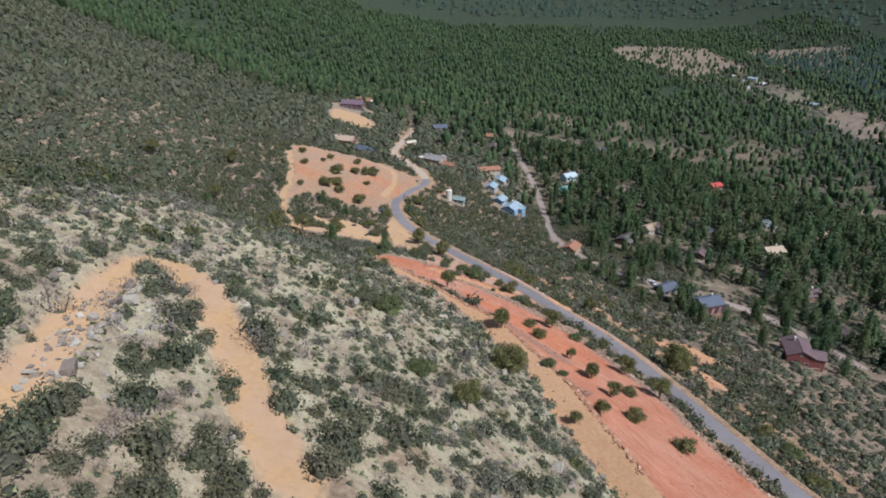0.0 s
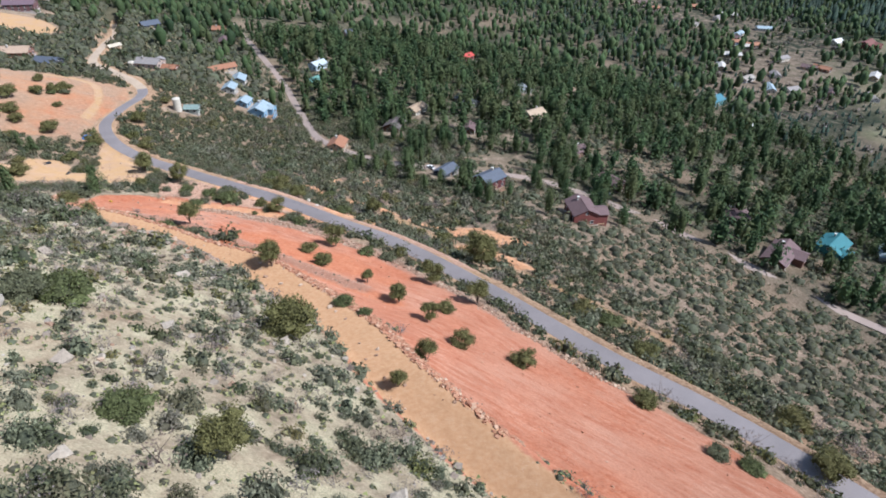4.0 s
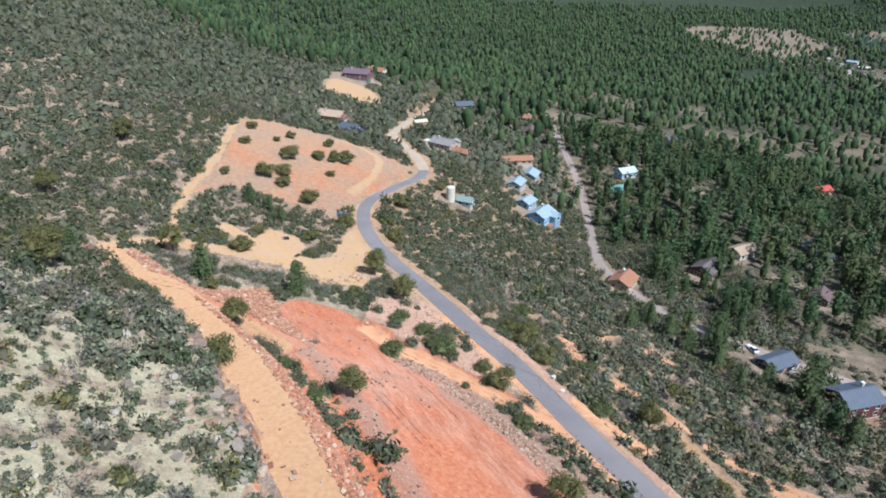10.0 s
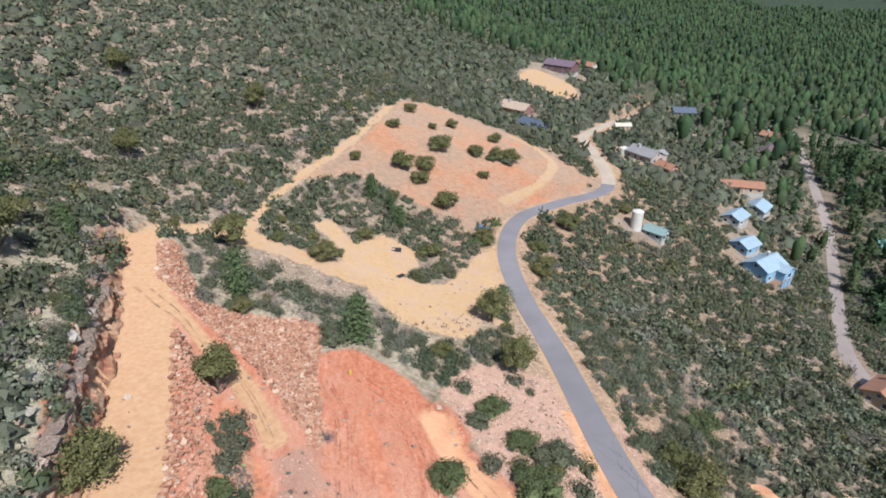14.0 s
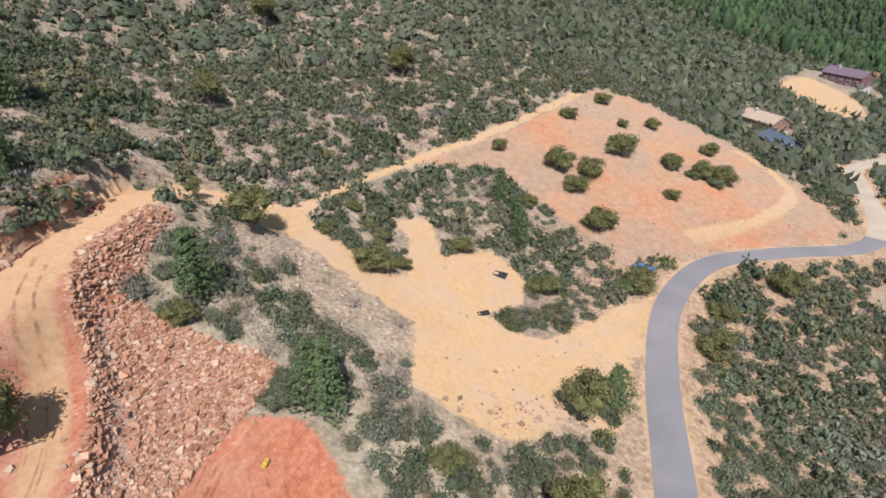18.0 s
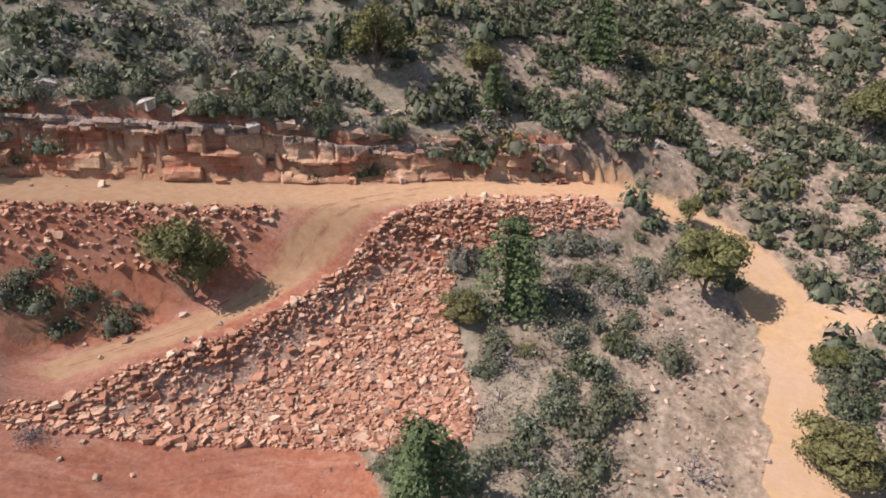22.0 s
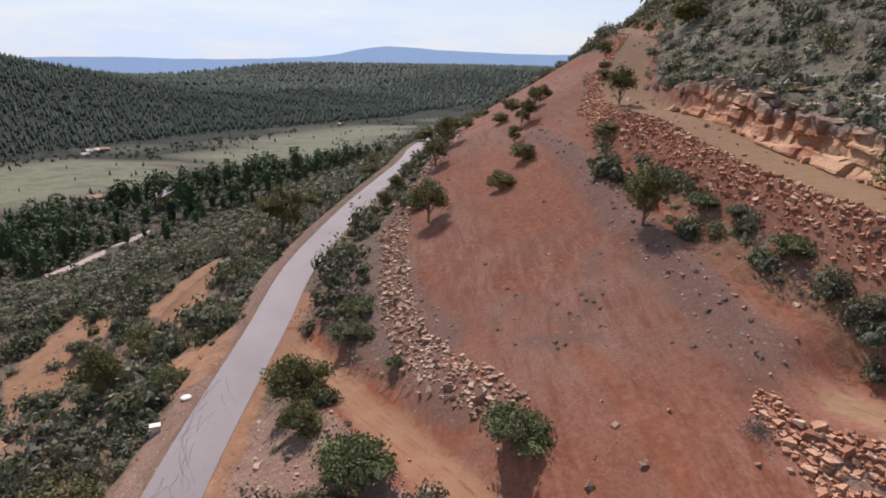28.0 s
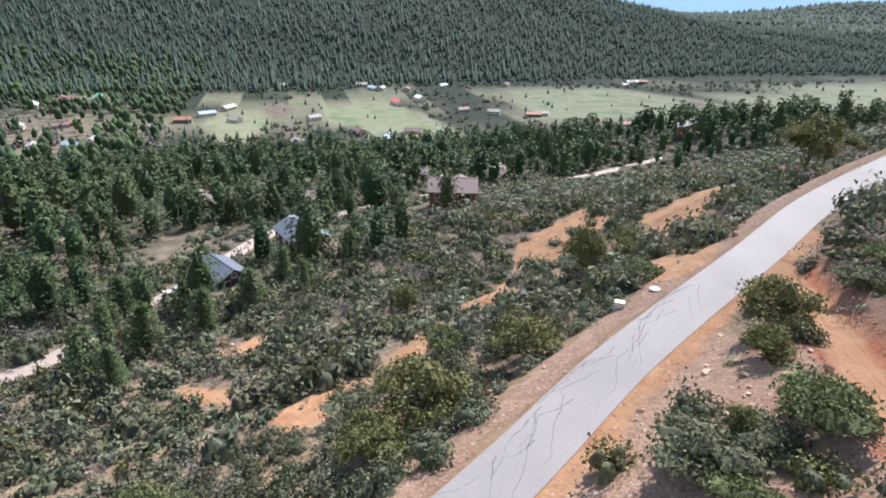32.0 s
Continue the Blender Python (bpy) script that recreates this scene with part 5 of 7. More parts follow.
def grow_forest():
    x, y, rng = sites(60, 560, -160, 620, 6.0, 9, 0.95)
    free, cover = clear_of(x, y)
    keep = free & (rng.random(len(x)) < (0.56 + 0.3 * smoothstep(230, 400, np.hypot(x, y - 260))) * forest_share(x, y)) & (np.hypot(x, y - 260) < 420)
    xy = np.stack([x[keep], y[keep]], -1)
    s = np.clip(rng.lognormal(0.16, 0.34, len(xy)), 0.5, 1.9)
    tall, tint = s * rng.uniform(0.8, 1.15, len(xy)), np.clip(rng.normal(0.3, 0.45, len(xy)), 0, 1)
    close = np.hypot(xy[:, 0] - 60, xy[:, 1] - 235) < 135
    for sel, leaves, size, seed in ((close, 420, 0.3, 7), (~close, 92, 0.6, 17)):
        scatter("pine_forest", pine_shapes(range(100, 108), leaves, size, 3.9, 9.6), [LEAF_PINE, PINE_BARK], xy[sel], s[sel], tall[sel], tint[sel], "dense pine forest between the houses", "forest", seed)
    x, y, rng = sites(-600, 1000, 380, 1900, 8.6, 10, 0.95)
    free, cover = clear_of(x, y)
    far = np.hypot(x, y - 260) >= 420
    meadow = meadow_share(x, y)
    gaps = smoothstep(0.15, 0.45, wave(x, y, 120, 2)) * smoothstep(450, 620, x) * 0.35
    keep = free & (rng.random(len(x)) < forest_share(x, y) * (1 - meadow) * (1 - gaps)) & ((x < 60) | far)
    soil = np.full(len(x), -9.0)
    inner = (x > 380) & (y > -950)
    soil[inner] = spread(x[inner], y[inner], TOWN_SOIL)
    keep &= (soil < 0) | (rng.random(len(x)) < 0.32)
    keep &= (line_distance(x, y, TOWN_LINE)[0] > 30 + 30 * wave(x, y, 50, 2)) | (rng.random(len(x)) < 0.4)
    xy = np.stack([x[keep], y[keep]], -1)
    s = np.clip(rng.lognormal(0.0, 0.28, len(xy)), 0.5, 1.7)
    scatter("far_pine_forest", pine_shapes(range(110, 116), 2, 1.5, 3.9, 9.6, 5, 2, False), [LEAF_PINE], xy, s, s, np.clip(rng.normal(0.25, 0.25, len(xy)), 0, 1), "wide pine forest filling the valley", "forest", 8)
    x, y, rng = sites(-1500, 2600, 1500, 3600, 34, 13)
    keep = (rng.random(len(x)) < 0.9) & (y > 2050 - 400 * (x > 1000))
    xy = np.stack([x[keep], y[keep]], -1)
    s = rng.uniform(1.5, 2.6, len(xy))
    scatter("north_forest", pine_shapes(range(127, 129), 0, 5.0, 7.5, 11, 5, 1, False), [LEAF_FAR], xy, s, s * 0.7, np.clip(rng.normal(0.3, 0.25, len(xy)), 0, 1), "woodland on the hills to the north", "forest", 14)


def grow_mountain():
    x, y, rng = sites(380, 2000, -2600, 1500, 8.6, 11, 0.95)
    hill = x + 0.10 * (y - 200) + 70 * wave(x, y, 420)
    keep = (rng.random(len(x)) < 0.95 * smoothstep(800, 835, hill) * (0.9 + 0.45 * wave(x, y, 90, 2))) & (x < 1800)
    town = (hill < 810) & (y < 900) & (rng.random(len(x)) < 0.02 + 0.55 * smoothstep(590, 480, x) * (np.abs(x) > 400) + 0.5 * smoothstep(0.25, 0.5, wave(x, y, 110, 2)))
    town &= (line_distance(x, y, TOWN_LINE)[0] > 60) | (rng.random(len(x)) < 0.2)
    keep |= (town & (meadow_share(x, y) < 0.35)) | ((meadow_share(x, y) >= 0.35) & (rng.random(len(x)) < 0.035))
    xy = np.stack([x[keep], y[keep]], -1)
    s = np.where(hill[keep] > 800, np.clip(rng.lognormal(0.2, 0.3, len(xy)), 0.6, 2.1), rng.uniform(0.45, 0.9, len(xy)))
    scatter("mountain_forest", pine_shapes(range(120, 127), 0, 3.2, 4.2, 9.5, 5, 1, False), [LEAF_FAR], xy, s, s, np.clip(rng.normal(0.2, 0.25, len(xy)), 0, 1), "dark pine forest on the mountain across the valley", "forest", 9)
    x, y, rng = sites(-1500, 1700, -4200, -450, 30, 12)
    keep = (rng.random(len(x)) < 0.85 * smoothstep(-900, -1300, y + 0.3 * x + 150 * wave(x, y, 500)))
    xy = np.stack([x[keep], y[keep]], -1)
    s = rng.uniform(1.2, 2.2, len(xy))
    x2, y2, rng = sites(1500, 4500, -4400, -1200, 40, 18)
    xy = np.vstack([xy, np.stack([x2, y2], -1)[(rng.random(len(x2)) < 0.95) & (np.hypot(x2, y2) < 4600)]])
    s = np.r_[s, rng.uniform(2.2, 3.4, len(xy) - len(s))]
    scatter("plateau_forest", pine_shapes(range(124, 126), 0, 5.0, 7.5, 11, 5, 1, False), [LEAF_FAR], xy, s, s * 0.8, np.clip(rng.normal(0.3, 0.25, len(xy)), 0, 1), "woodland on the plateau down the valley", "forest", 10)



def grow_valley_trees():
    """Bare cottonwoods and round green trees between the fields and the homes."""
    x, y, rng = sites(440, 840, -900, 1500, 12.5, 15)
    keep = (meadow_share(x, y) < 0.3) & (rng.random(len(x)) < 0.42 + 0.5 * wave(x, y, 60, 2)) & (spread(x, y, TOWN_SOIL) < 2)
    x, y = x[keep], y[keep]
    s = rng.uniform(2.2, 5.0, len(x))
    green = rng.random(len(x)) < 0.45
    for sel, mat, label in ((green, LEAF_OAK, "round green trees between the valley fields"), (~green, LEAF_DRY, "leafless grey cottonwoods between the valley homes")):
        scatter("valley_trees", shrub_shapes(2, 14, 0.4, (130, 131, 132), 1.5), [mat], np.stack([x[sel], y[sel]], -1), s[sel], s[sel], rng.uniform(0, 0.5, sel.sum()), label, "trees", 16)


grow_shrubs()
grow_valley_trees()
grow_tufts()
grow_weeds()
grow_far_hill()
grow_forest()
grow_mountain()


# ---- rocks ----
def stone_material(name, stops):
    m, n, l, bsdf = material(name)
    at = n.new("ShaderNodeTexCoord").outputs["Object"]
    isle = n.new("ShaderNodeNewGeometry").outputs["Random Per Island"]
    own = n.new("ShaderNodeObjectInfo").outputs["Random"]
    pick = arith(n, l, "FRACT", arith(n, l, "ADD", isle, own))
    c = ramp(n, l, pick, stops)
    fine = noise_node(n, l, 3.5, 5, at).outputs[0]
    c = mixed(n, l, 0.6, c, ramp(n, l, fine, [(0.28, (0.62, 0.60, 0.58)), (0.72, (1.22, 1.2, 1.18))]), "MULTIPLY")
    l.new(c, bsdf.inputs["Base Color"])
    bsdf.inputs["Roughness"].default_value = 0.92
    bsdf.inputs["Specular IOR Level"].default_value = 0.2
    bumped(n, l, bsdf, fine, 0.5, 0.08)
    return m


RED_STONE = stone_material("red_sandstone", [(0.0, (0.27, 0.122, 0.075)), (0.4, (0.385, 0.195, 0.120)), (0.8, (0.455, 0.262, 0.168)), (1.0, (0.52, 0.37, 0.265))])
PALE_STONE = stone_material("weathered_pale_rock", [(0.0, (0.20, 0.16, 0.13)), (0.5, (0.31, 0.265, 0.215)), (1.0, (0.43, 0.385, 0.325))])
GREY_STONE = stone_material("broken_grey_rock", [(0.0, (0.23, 0.14, 0.095)), (0.5, (0.345, 0.23, 0.162)), (1.0, (0.45, 0.345, 0.26))])
CLIFF_STONE = stone_material("cut_red_rock", [(0.0, (0.17, 0.07, 0.048)), (0.4, (0.31, 0.14, 0.088)), (0.75, (0.45, 0.25, 0.15)), (1.0, (0.48, 0.35, 0.26))])


def bedded_rock():
    """Red sandstone in thin beds, buff where it broke freshly, grey along its weathered rim."""
    m, n, l, bsdf = material("bedded_red_rock")
    at = n.new("ShaderNodeTexCoord").outputs["Object"]
    beds, streaks = n.new("ShaderNodeMapping"), n.new("ShaderNodeMapping")
    beds.inputs["Scale"].default_value, streaks.inputs["Scale"].default_value = (0.22, 0.22, 2.6), (1.6, 1.6, 0.25)
    l.new(at, beds.inputs[0])
    l.new(at, streaks.inputs[0])
    band = noise_node(n, l, 1.0, 5, beds.outputs[0], 0.65).outputs[0]
    upright = noise_node(n, l, 1.0, 4, streaks.outputs[0]).outputs[0]
    patch = noise_node(n, l, 0.16, 3, at).outputs[0]
    fine = noise_node(n, l, 4.0, 6, at, 0.7).outputs[0]
    c = ramp(n, l, band, [(0.28, (0.17, 0.062, 0.040)), (0.45, (0.33, 0.135, 0.080)), (0.58, (0.41, 0.20, 0.115)), (0.72, (0.30, 0.15, 0.10))])
    c = mixed(n, l, ramp(n, l, patch, [(0.45, (0, 0, 0)), (0.58, (0.85, 0.85, 0.85))]), c, (0.50, 0.33, 0.205))
    high = n.new("ShaderNodeAttribute")
    high.attribute_name = "height_share"
    rim = arith(n, l, "ADD", high.outputs["Fac"], arith(n, l, "MULTIPLY", arith(n, l, "SUBTRACT", upright, 0.5), 0.5))
    c = mixed(n, l, ramp(n, l, rim, [(0.72, (0, 0, 0)), (0.90, (0.85, 0.85, 0.85))]), c, ramp(n, l, fine, [(0.3, (0.135, 0.105, 0.085)), (0.7, (0.33, 0.27, 0.22))]))
    c = mixed(n, l, ramp(n, l, rim, [(0.02, (0.9, 0.9, 0.9)), (0.22, (0, 0, 0))]), c, (0.40, 0.215, 0.125))
    c = mixed(n, l, 0.7, c, ramp(n, l, fine, [(0.28, (0.55, 0.53, 0.52)), (0.72, (1.3, 1.28, 1.25))]), "MULTIPLY")
    l.new(c, bsdf.inputs["Base Color"])
    bsdf.inputs["Roughness"].default_value = 0.93
    bsdf.inputs["Specular IOR Level"].default_value = 0.2
    bumped(n, l, bsdf, arith(n, l, "ADD", fine, band), 0.8, 0.15)
    return m


BEDDED_ROCK = bedded_rock()
CUBE_FACES = [(0, 3, 2, 1), (4, 5, 6, 7), (0, 1, 5, 4), (1, 2, 6, 5), (2, 3, 7, 6), (3, 0, 4, 7)]


def stone_shape(seed, flat=0.7, rough=0.26, cuts=2):
    """An angular block, one unit long, with its corners broken off unevenly."""
    rng = np.random.default_rng(seed)
    bm = bmesh.new()
    bmesh.ops.create_cube(bm, size=1.0)
    for v in bm.verts:
        v.co = Vector((v.co.x * rng.uniform(0.7, 1.1), v.co.y * rng.uniform(0.55, 0.95), v.co.z * flat * rng.uniform(0.65, 1.1))) + Vector(rng.normal(0, rough * 0.35, 3))
    for k in range(cuts):
        n = Vector(rng.normal(0, 1, 3)).normalized()
        cut = bmesh.ops.bisect_plane(bm, geom=bm.verts[:] + bm.edges[:] + bm.faces[:], plane_co=n * rng.uniform(0.34, 0.5), plane_no=n, clear_outer=True)
        edges = [e for e in cut["geom_cut"] if isinstance(e, bmesh.types.BMEdge)]
        if edges:
            bmesh.ops.holes_fill(bm, edges=edges)
    bmesh.ops.triangulate(bm, faces=bm.faces[:])
    v = np.array([tuple(x.co) for x in bm.verts])
    f = np.array([[x.index for x in p.verts] for p in bm.faces])
    bm.free()
    return v, f


STONES = [stone_shape(200 + k, 0.52, 0.24, 3) for k in range(10)]
SLABS = [stone_shape(230 + k, 0.34) for k in range(6)]


def cliff_block(seed):
    """A squarish piece of bedded rock, one unit each way, with chipped corners."""
    rng = np.random.default_rng(seed)
    bm = bmesh.new()
    bmesh.ops.create_cube(bm, size=1.0)
    bmesh.ops.subdivide_edges(bm, edges=bm.edges[:], cuts=1, use_grid_fill=True)
    for v in bm.verts:
        v.co = v.co * rng.uniform(0.8, 1.1) + Vector(rng.normal(0, 0.075, 3))
    bmesh.ops.triangulate(bm, faces=bm.faces[:])
    v = np.array([tuple(x.co) for x in bm.verts])
    f = np.array([[x.index for x in p.verts] for p in bm.faces])
    bm.free()
    return v, f


BLOCKS = [cliff_block(250 + k) for k in range(8)]
CAPS = [stone_shape(270 + k, 0.3, 0.2, 4) for k in range(5)]


def turned(rng, n, tip):
    """Random turns: about the upright, with a lean of at most about tip radians."""
    a, b, c = rng.uniform(0, 2 * math.pi, n), rng.normal(0, tip, n), rng.normal(0, tip, n)
    return [Euler((b[i], c[i], a[i])).to_matrix() for i in range(n)]


def joined_stones(name, shapes, spots, sizes, mat, label, parent=None, tip=0.35, seed=1, sink=0.12):
    rng = np.random.default_rng(seed)
    z = ground_level(spots[:, 0], spots[:, 1])
    V, F, at = [], [], 0
    for i, m in enumerate(turned(rng, len(spots), tip)):
        v, f = shapes[int(rng.integers(0, len(shapes)))]
        V.append(v @ np.array(m).T * sizes[i] + (spots[i, 0], spots[i, 1], z[i] + sizes[i] * (0.3 - sink)))
        F.append(f + at)
        at += len(v)
    ob = mesh_object(name, np.vstack(V), np.vstack(F), mat)
    if parent:
        ob.parent = parent
        return tagged(ob, label, kind="stuff")
    return tagged(ob, label, "rocks", kind="stuff")


def single_stones(name, shapes, spots, sizes, mat, parent, tip=0.35, seed=2, lift=0.2):
    """Stones that can be picked apart, each an object on shared meshes."""
    rng = np.random.default_rng(seed)
    z = ground_level(spots[:, 0], spots[:, 1])
    meshes = []
    for v, f in shapes:
        first = mesh_object(name, v, f, mat)
        meshes.append(first.data)
        bpy.data.objects.remove(first)
    for i, m in enumerate(turned(rng, len(spots), tip)):
        ob = new(name, meshes[int(rng.integers(0, len(meshes)))])
        ob.parent = parent
        ob.matrix_basis = Matrix.Translation((spots[i, 0], spots[i, 1], z[i] + sizes[i] * lift)) @ m.to_4x4() @ Matrix.Scale(sizes[i], 4)


def spots_in(outline, step, seed, gap=0.0, share=1.0):
    p = np.array(outline)
    x, y, rng = sites(p[:, 0].min(), p[:, 0].max(), p[:, 1].min(), p[:, 1].max(), step, seed)
    keep = (inside(x, y, outline) > gap) & (rng.random(len(x)) < share)
    return np.stack([x[keep], y[keep]], -1), rng


def spots_beside(line, y0, y1, near, far, step, seed, share=1.0):
    """Places on the east side of a line, between two distances from it."""
    sel = LINES[line][(LINES[line][:, 1] > y0) & (LINES[line][:, 1] < y1)]
    x, y, rng = sites(sel[:, 0].min() - far - 5, sel[:, 0].max() + far + 5, y0, y1, step, seed)
    d, level = line_distance(x, y, sel)
    east = x > np.interp(y, *(lambda s: (s[:, 1], s[:, 0]))(sel[np.argsort(sel[:, 1])]))
    edge = far + 1.6 * wave(x, y, 9, 2)
    keep = east & (d > near) & (d < edge) & (rng.random(len(x)) < share)
    return np.stack([x[keep], y[keep]], -1), rng


def build_rocks():
    # the slope of broken rock below the fork of the track
    pile = tagged(new("rock_pile"), "slope of broken red sandstone blocks below the dirt track", "rocks")
    s, rng = spots_in(TALUS, 0.31, 31, -0.9)
    c = levels(s[:, 0], s[:, 1])[1]
    s = s[c["branch"] < -0.2]
    size = np.clip(rng.lognormal(-1.0, 0.42, len(s)), 0.18, 0.95)
    front = np.argsort(-size)
    single_stones("stone", STONES + SLABS, s[front[:300]], size[front[:300]] * 1.05, RED_STONE, pile, tip=0.22, lift=0.12)
    joined_stones("rubble", STONES, s[front[300:]], size[front[300:]], RED_STONE, "small broken red stones", pile, tip=0.25, seed=3, sink=0.2)
    # the bank below the upper track
    bank = tagged(new("stone_bank"), "bank of loose red stones below the dirt track", "rocks")
    s, rng = spots_beside("track", 84, 236, 3.8, 8.0, 0.46, 33, 0.9)
    c = levels(s[:, 0], s[:, 1])[1]
    s = s[(c["branch"] < -0.3) & (c["talus"] < 0)]
    size = np.clip(rng.lognormal(-1.0, 0.42, len(s)), 0.18, 0.9)
    nearest = np.argsort(-size)
    single_stones("stone", STONES + SLABS, s[nearest[:280]], size[nearest[:280]], RED_STONE, bank, tip=0.24, seed=5, lift=0.12)
    joined_stones("rubble", STONES, s[nearest[280:]], size[nearest[280:]], RED_STONE, "small loose red stones", bank, tip=0.25, seed=4, sink=0.2)
    # stones dumped along the edge of the pad, above the road
    edge = tagged(new("stone_edging"), "row of dumped grey stones along the edge of the pad", "rocks")
    line = smooth_line([(x, y, 0) for x, y in ((6, 223.5), (9, 222), (16.5, 218), (25.4, 211), (33, 201.5), (39, 193), (46, 182), (53.5, 166), (61.5, 141), (71.5, 117), (81, 99))])
    x, y, rng = sites(-30, 90, 95, 250, 0.5, 35)
    d, level = line_distance(x, y, line)
    wide = 1.0 + 1.2 * (x < 48) + 0.7 * wave(x, y, 14)
    keep = (d < wide) & (rng.random(len(x)) < 0.85)
    keep &= levels(x, y)[1]["drive"] < -2.0
    s = np.stack([x[keep], y[keep]], -1)
    size = np.clip(rng.lognormal(-0.95, 0.42, len(s)), 0.18, 1.1)
    big = np.argsort(-size)
    single_stones("stone", STONES, s[big[:200]], size[big[:200]], GREY_STONE, edge, seed=6, lift=0.14)
    joined_stones("rubble", STONES, s[big[200:]], size[big[200:]], GREY_STONE, "small dumped grey stones", edge, seed=7)
    # the cut face above the track: blocks in courses, flat ledges on top
    face = tagged(new("sandstone_cliff"), "cut face of red sandstone ledges above the dirt track", "rock")
    p = smooth_line([q for q in TRACK if 150 < q[1] < 252], 24)
    t = np.gradient(p[:, :2], axis=0)
    t /= np.linalg.norm(t, axis=1)[:, None]
    west = np.stack([-t[:, 1], t[:, 0]], -1)
    west[west[:, 0] > 0] *= -1
    west = np.where((west[:, :1] > 0), -west, west)
    run = np.r_[0, np.cumsum(np.linalg.norm(np.diff(p[:, :2], axis=0), axis=1))]
    rng = np.random.default_rng(37)
    meshes = {}
    for key, shapes, mat in (("block", BLOCKS, CLIFF_STONE), ("ledge", CAPS, GREY_STONE)):
        meshes[key] = []
        for v, f in shapes:
            first = mesh_object(key, v, f, mat)
            meshes[key].append(first.data)
            bpy.data.objects.remove(first)
    def piece(key, i, off, z, w, deep, high, swing):
        ob = new(key, meshes[key][int(rng.integers(0, len(meshes[key])))])
        ob.parent = face
        a = math.degrees(math.atan2(t[i, 1], t[i, 0]))
        ob.matrix_basis = pose(p[i, 0] + west[i, 0] * off, p[i, 1] + west[i, 1] * off, z, rng.normal(0, 3), rng.normal(0, 3), a + rng.normal(0, swing)) @ Matrix.Diagonal((w, deep, high, 1))

    # the face itself: beds of rock split by upright joints, leaning back into the hill
    top = ground_level(p[:, 0] + west[:, 0] * 6.0, p[:, 1] + west[:, 1] * 6.0) - p[:, 2]
    along = np.arange(0, float(run[-1]), 0.24)
    px, py, pz, ox, oy, tall = (np.interp(along, run, q) for q in (p[:, 0], p[:, 1], p[:, 2], west[:, 0], west[:, 1], top))
    tall = np.clip(tall * (1.0 + 0.28 * wave(along, along * 0 + 9, 9, 3)), 0.5, 6) * smoothstep(0, 6, along) * smoothstep(float(run[-1]), float(run[-1]) - 7, along)
    rows, verts, bed_share = 22, [], []
    bed_tops = np.cumsum(0.3 + 1.5 * LATTICE[:40, 77] ** 1.4)
    wander = 1.1 * wave(along, along * 0 + 3, 8, 3)
    bay = 1.5 * wave(along, along * 0 + 20, 7, 3)
    for r in range(rows + 1):
        v = r / rows
        z = tall * v
        bed = np.searchsorted(bed_tops, z + wander + 2.5)
        wide = 0.9 + 4.2 * LATTICE[bed % 256, 11] ** 1.5
        u = along / wide + 7.3 * LATTICE[bed % 256, 23]
        cell = np.floor(u).astype(int)
        proud = LATTICE[cell % 256, (bed * 5) % 256]
        joint = np.minimum(u - cell, 1 - (u - cell)) * wide
        out = 1.5 * proud ** 1.6 + bay * smoothstep(0.05, 0.4, v) + 0.35 * smoothstep(0.72, 0.95, v) - 0.3 * smoothstep(0.22, 0.02, joint) + 0.32 * wave(along, z * 1.6 + 40, 1.5, 3)
        out = out * smoothstep(0, 0.12, v) + 0.9 * (1 - smoothstep(0, 0.3, v)) * (0.6 + 0.5 * wave(along, along * 0, 4, 2))
        off = 3.5 + 1.9 * v ** 0.8 - 0.8 * out
        verts.append(np.stack([px + ox * off, py + oy * off, pz - 0.25 + (tall + 0.2) * v], -1))
        bed_share.append(np.full(len(along), v))
    verts.append(verts[-1] + np.stack([ox * 2.2, oy * 2.2, np.full(len(along), 0.0)], -1))
    verts[-1][:, 2] -= 0.35
    bed_share.append(np.ones(len(along)))
    k = len(along)
    i0 = np.arange((rows + 1) * k).reshape(rows + 1, k)[:, :-1].ravel()
    rock = part("rock_face", (np.concatenate(verts), np.stack([i0, i0 + 1, i0 + k + 1, i0 + k], -1)), BEDDED_ROCK, face)
    rock.data.attributes.new("height_share", "FLOAT", "POINT").data.foreach_set("value", np.concatenate(bed_share).astype(np.float32))
    s = 1.0
    while s < float(run[-1]) - 2:
        i = int(np.searchsorted(run, s))
        w = rng.uniform(0.7, 2.2)
        if rng.random() < 0.3:
            h = rng.uniform(0.35, 1.0)
            piece("block", i, 2.9 + rng.uniform(-0.2, 0.5), p[i, 2] + h * 0.3, w * 0.6, h * 1.2, h, 25)
        if rng.random() < 0.5:
            x, y = p[i, 0] + west[i, 0] * 5.6, p[i, 1] + west[i, 1] * 5.6
            piece("ledge", i, 5.8 + rng.uniform(-0.9, 1.4), float(ground_level(x, y)[0]) + rng.uniform(-0.3, 0.25), w * rng.uniform(0.7, 2.0), rng.uniform(1.2, 2.4), rng.uniform(1.2, 2.6), 20)
        if rng.random() < 0.4:
            back = rng.uniform(7, 13)
            x, y = p[i, 0] + west[i, 0] * back, p[i, 1] + west[i, 1] * back
            piece("ledge", i, back, float(ground_level(x, y)[0]) + rng.uniform(-0.1, 0.15), w * rng.uniform(0.9, 1.8), rng.uniform(1.0, 2.0), rng.uniform(0.9, 2.0), 20)
        s += w
    # rubble along the foot of the cut, and pale rocks over the hill
    s, rng = spots_in([(x, y) for x, y in ((6, 160), (-30, 200), (-64, 232), (-78, 252), (-84, 246), (-68, 226), (-34, 194), (0, 154))], 1.2, 39)
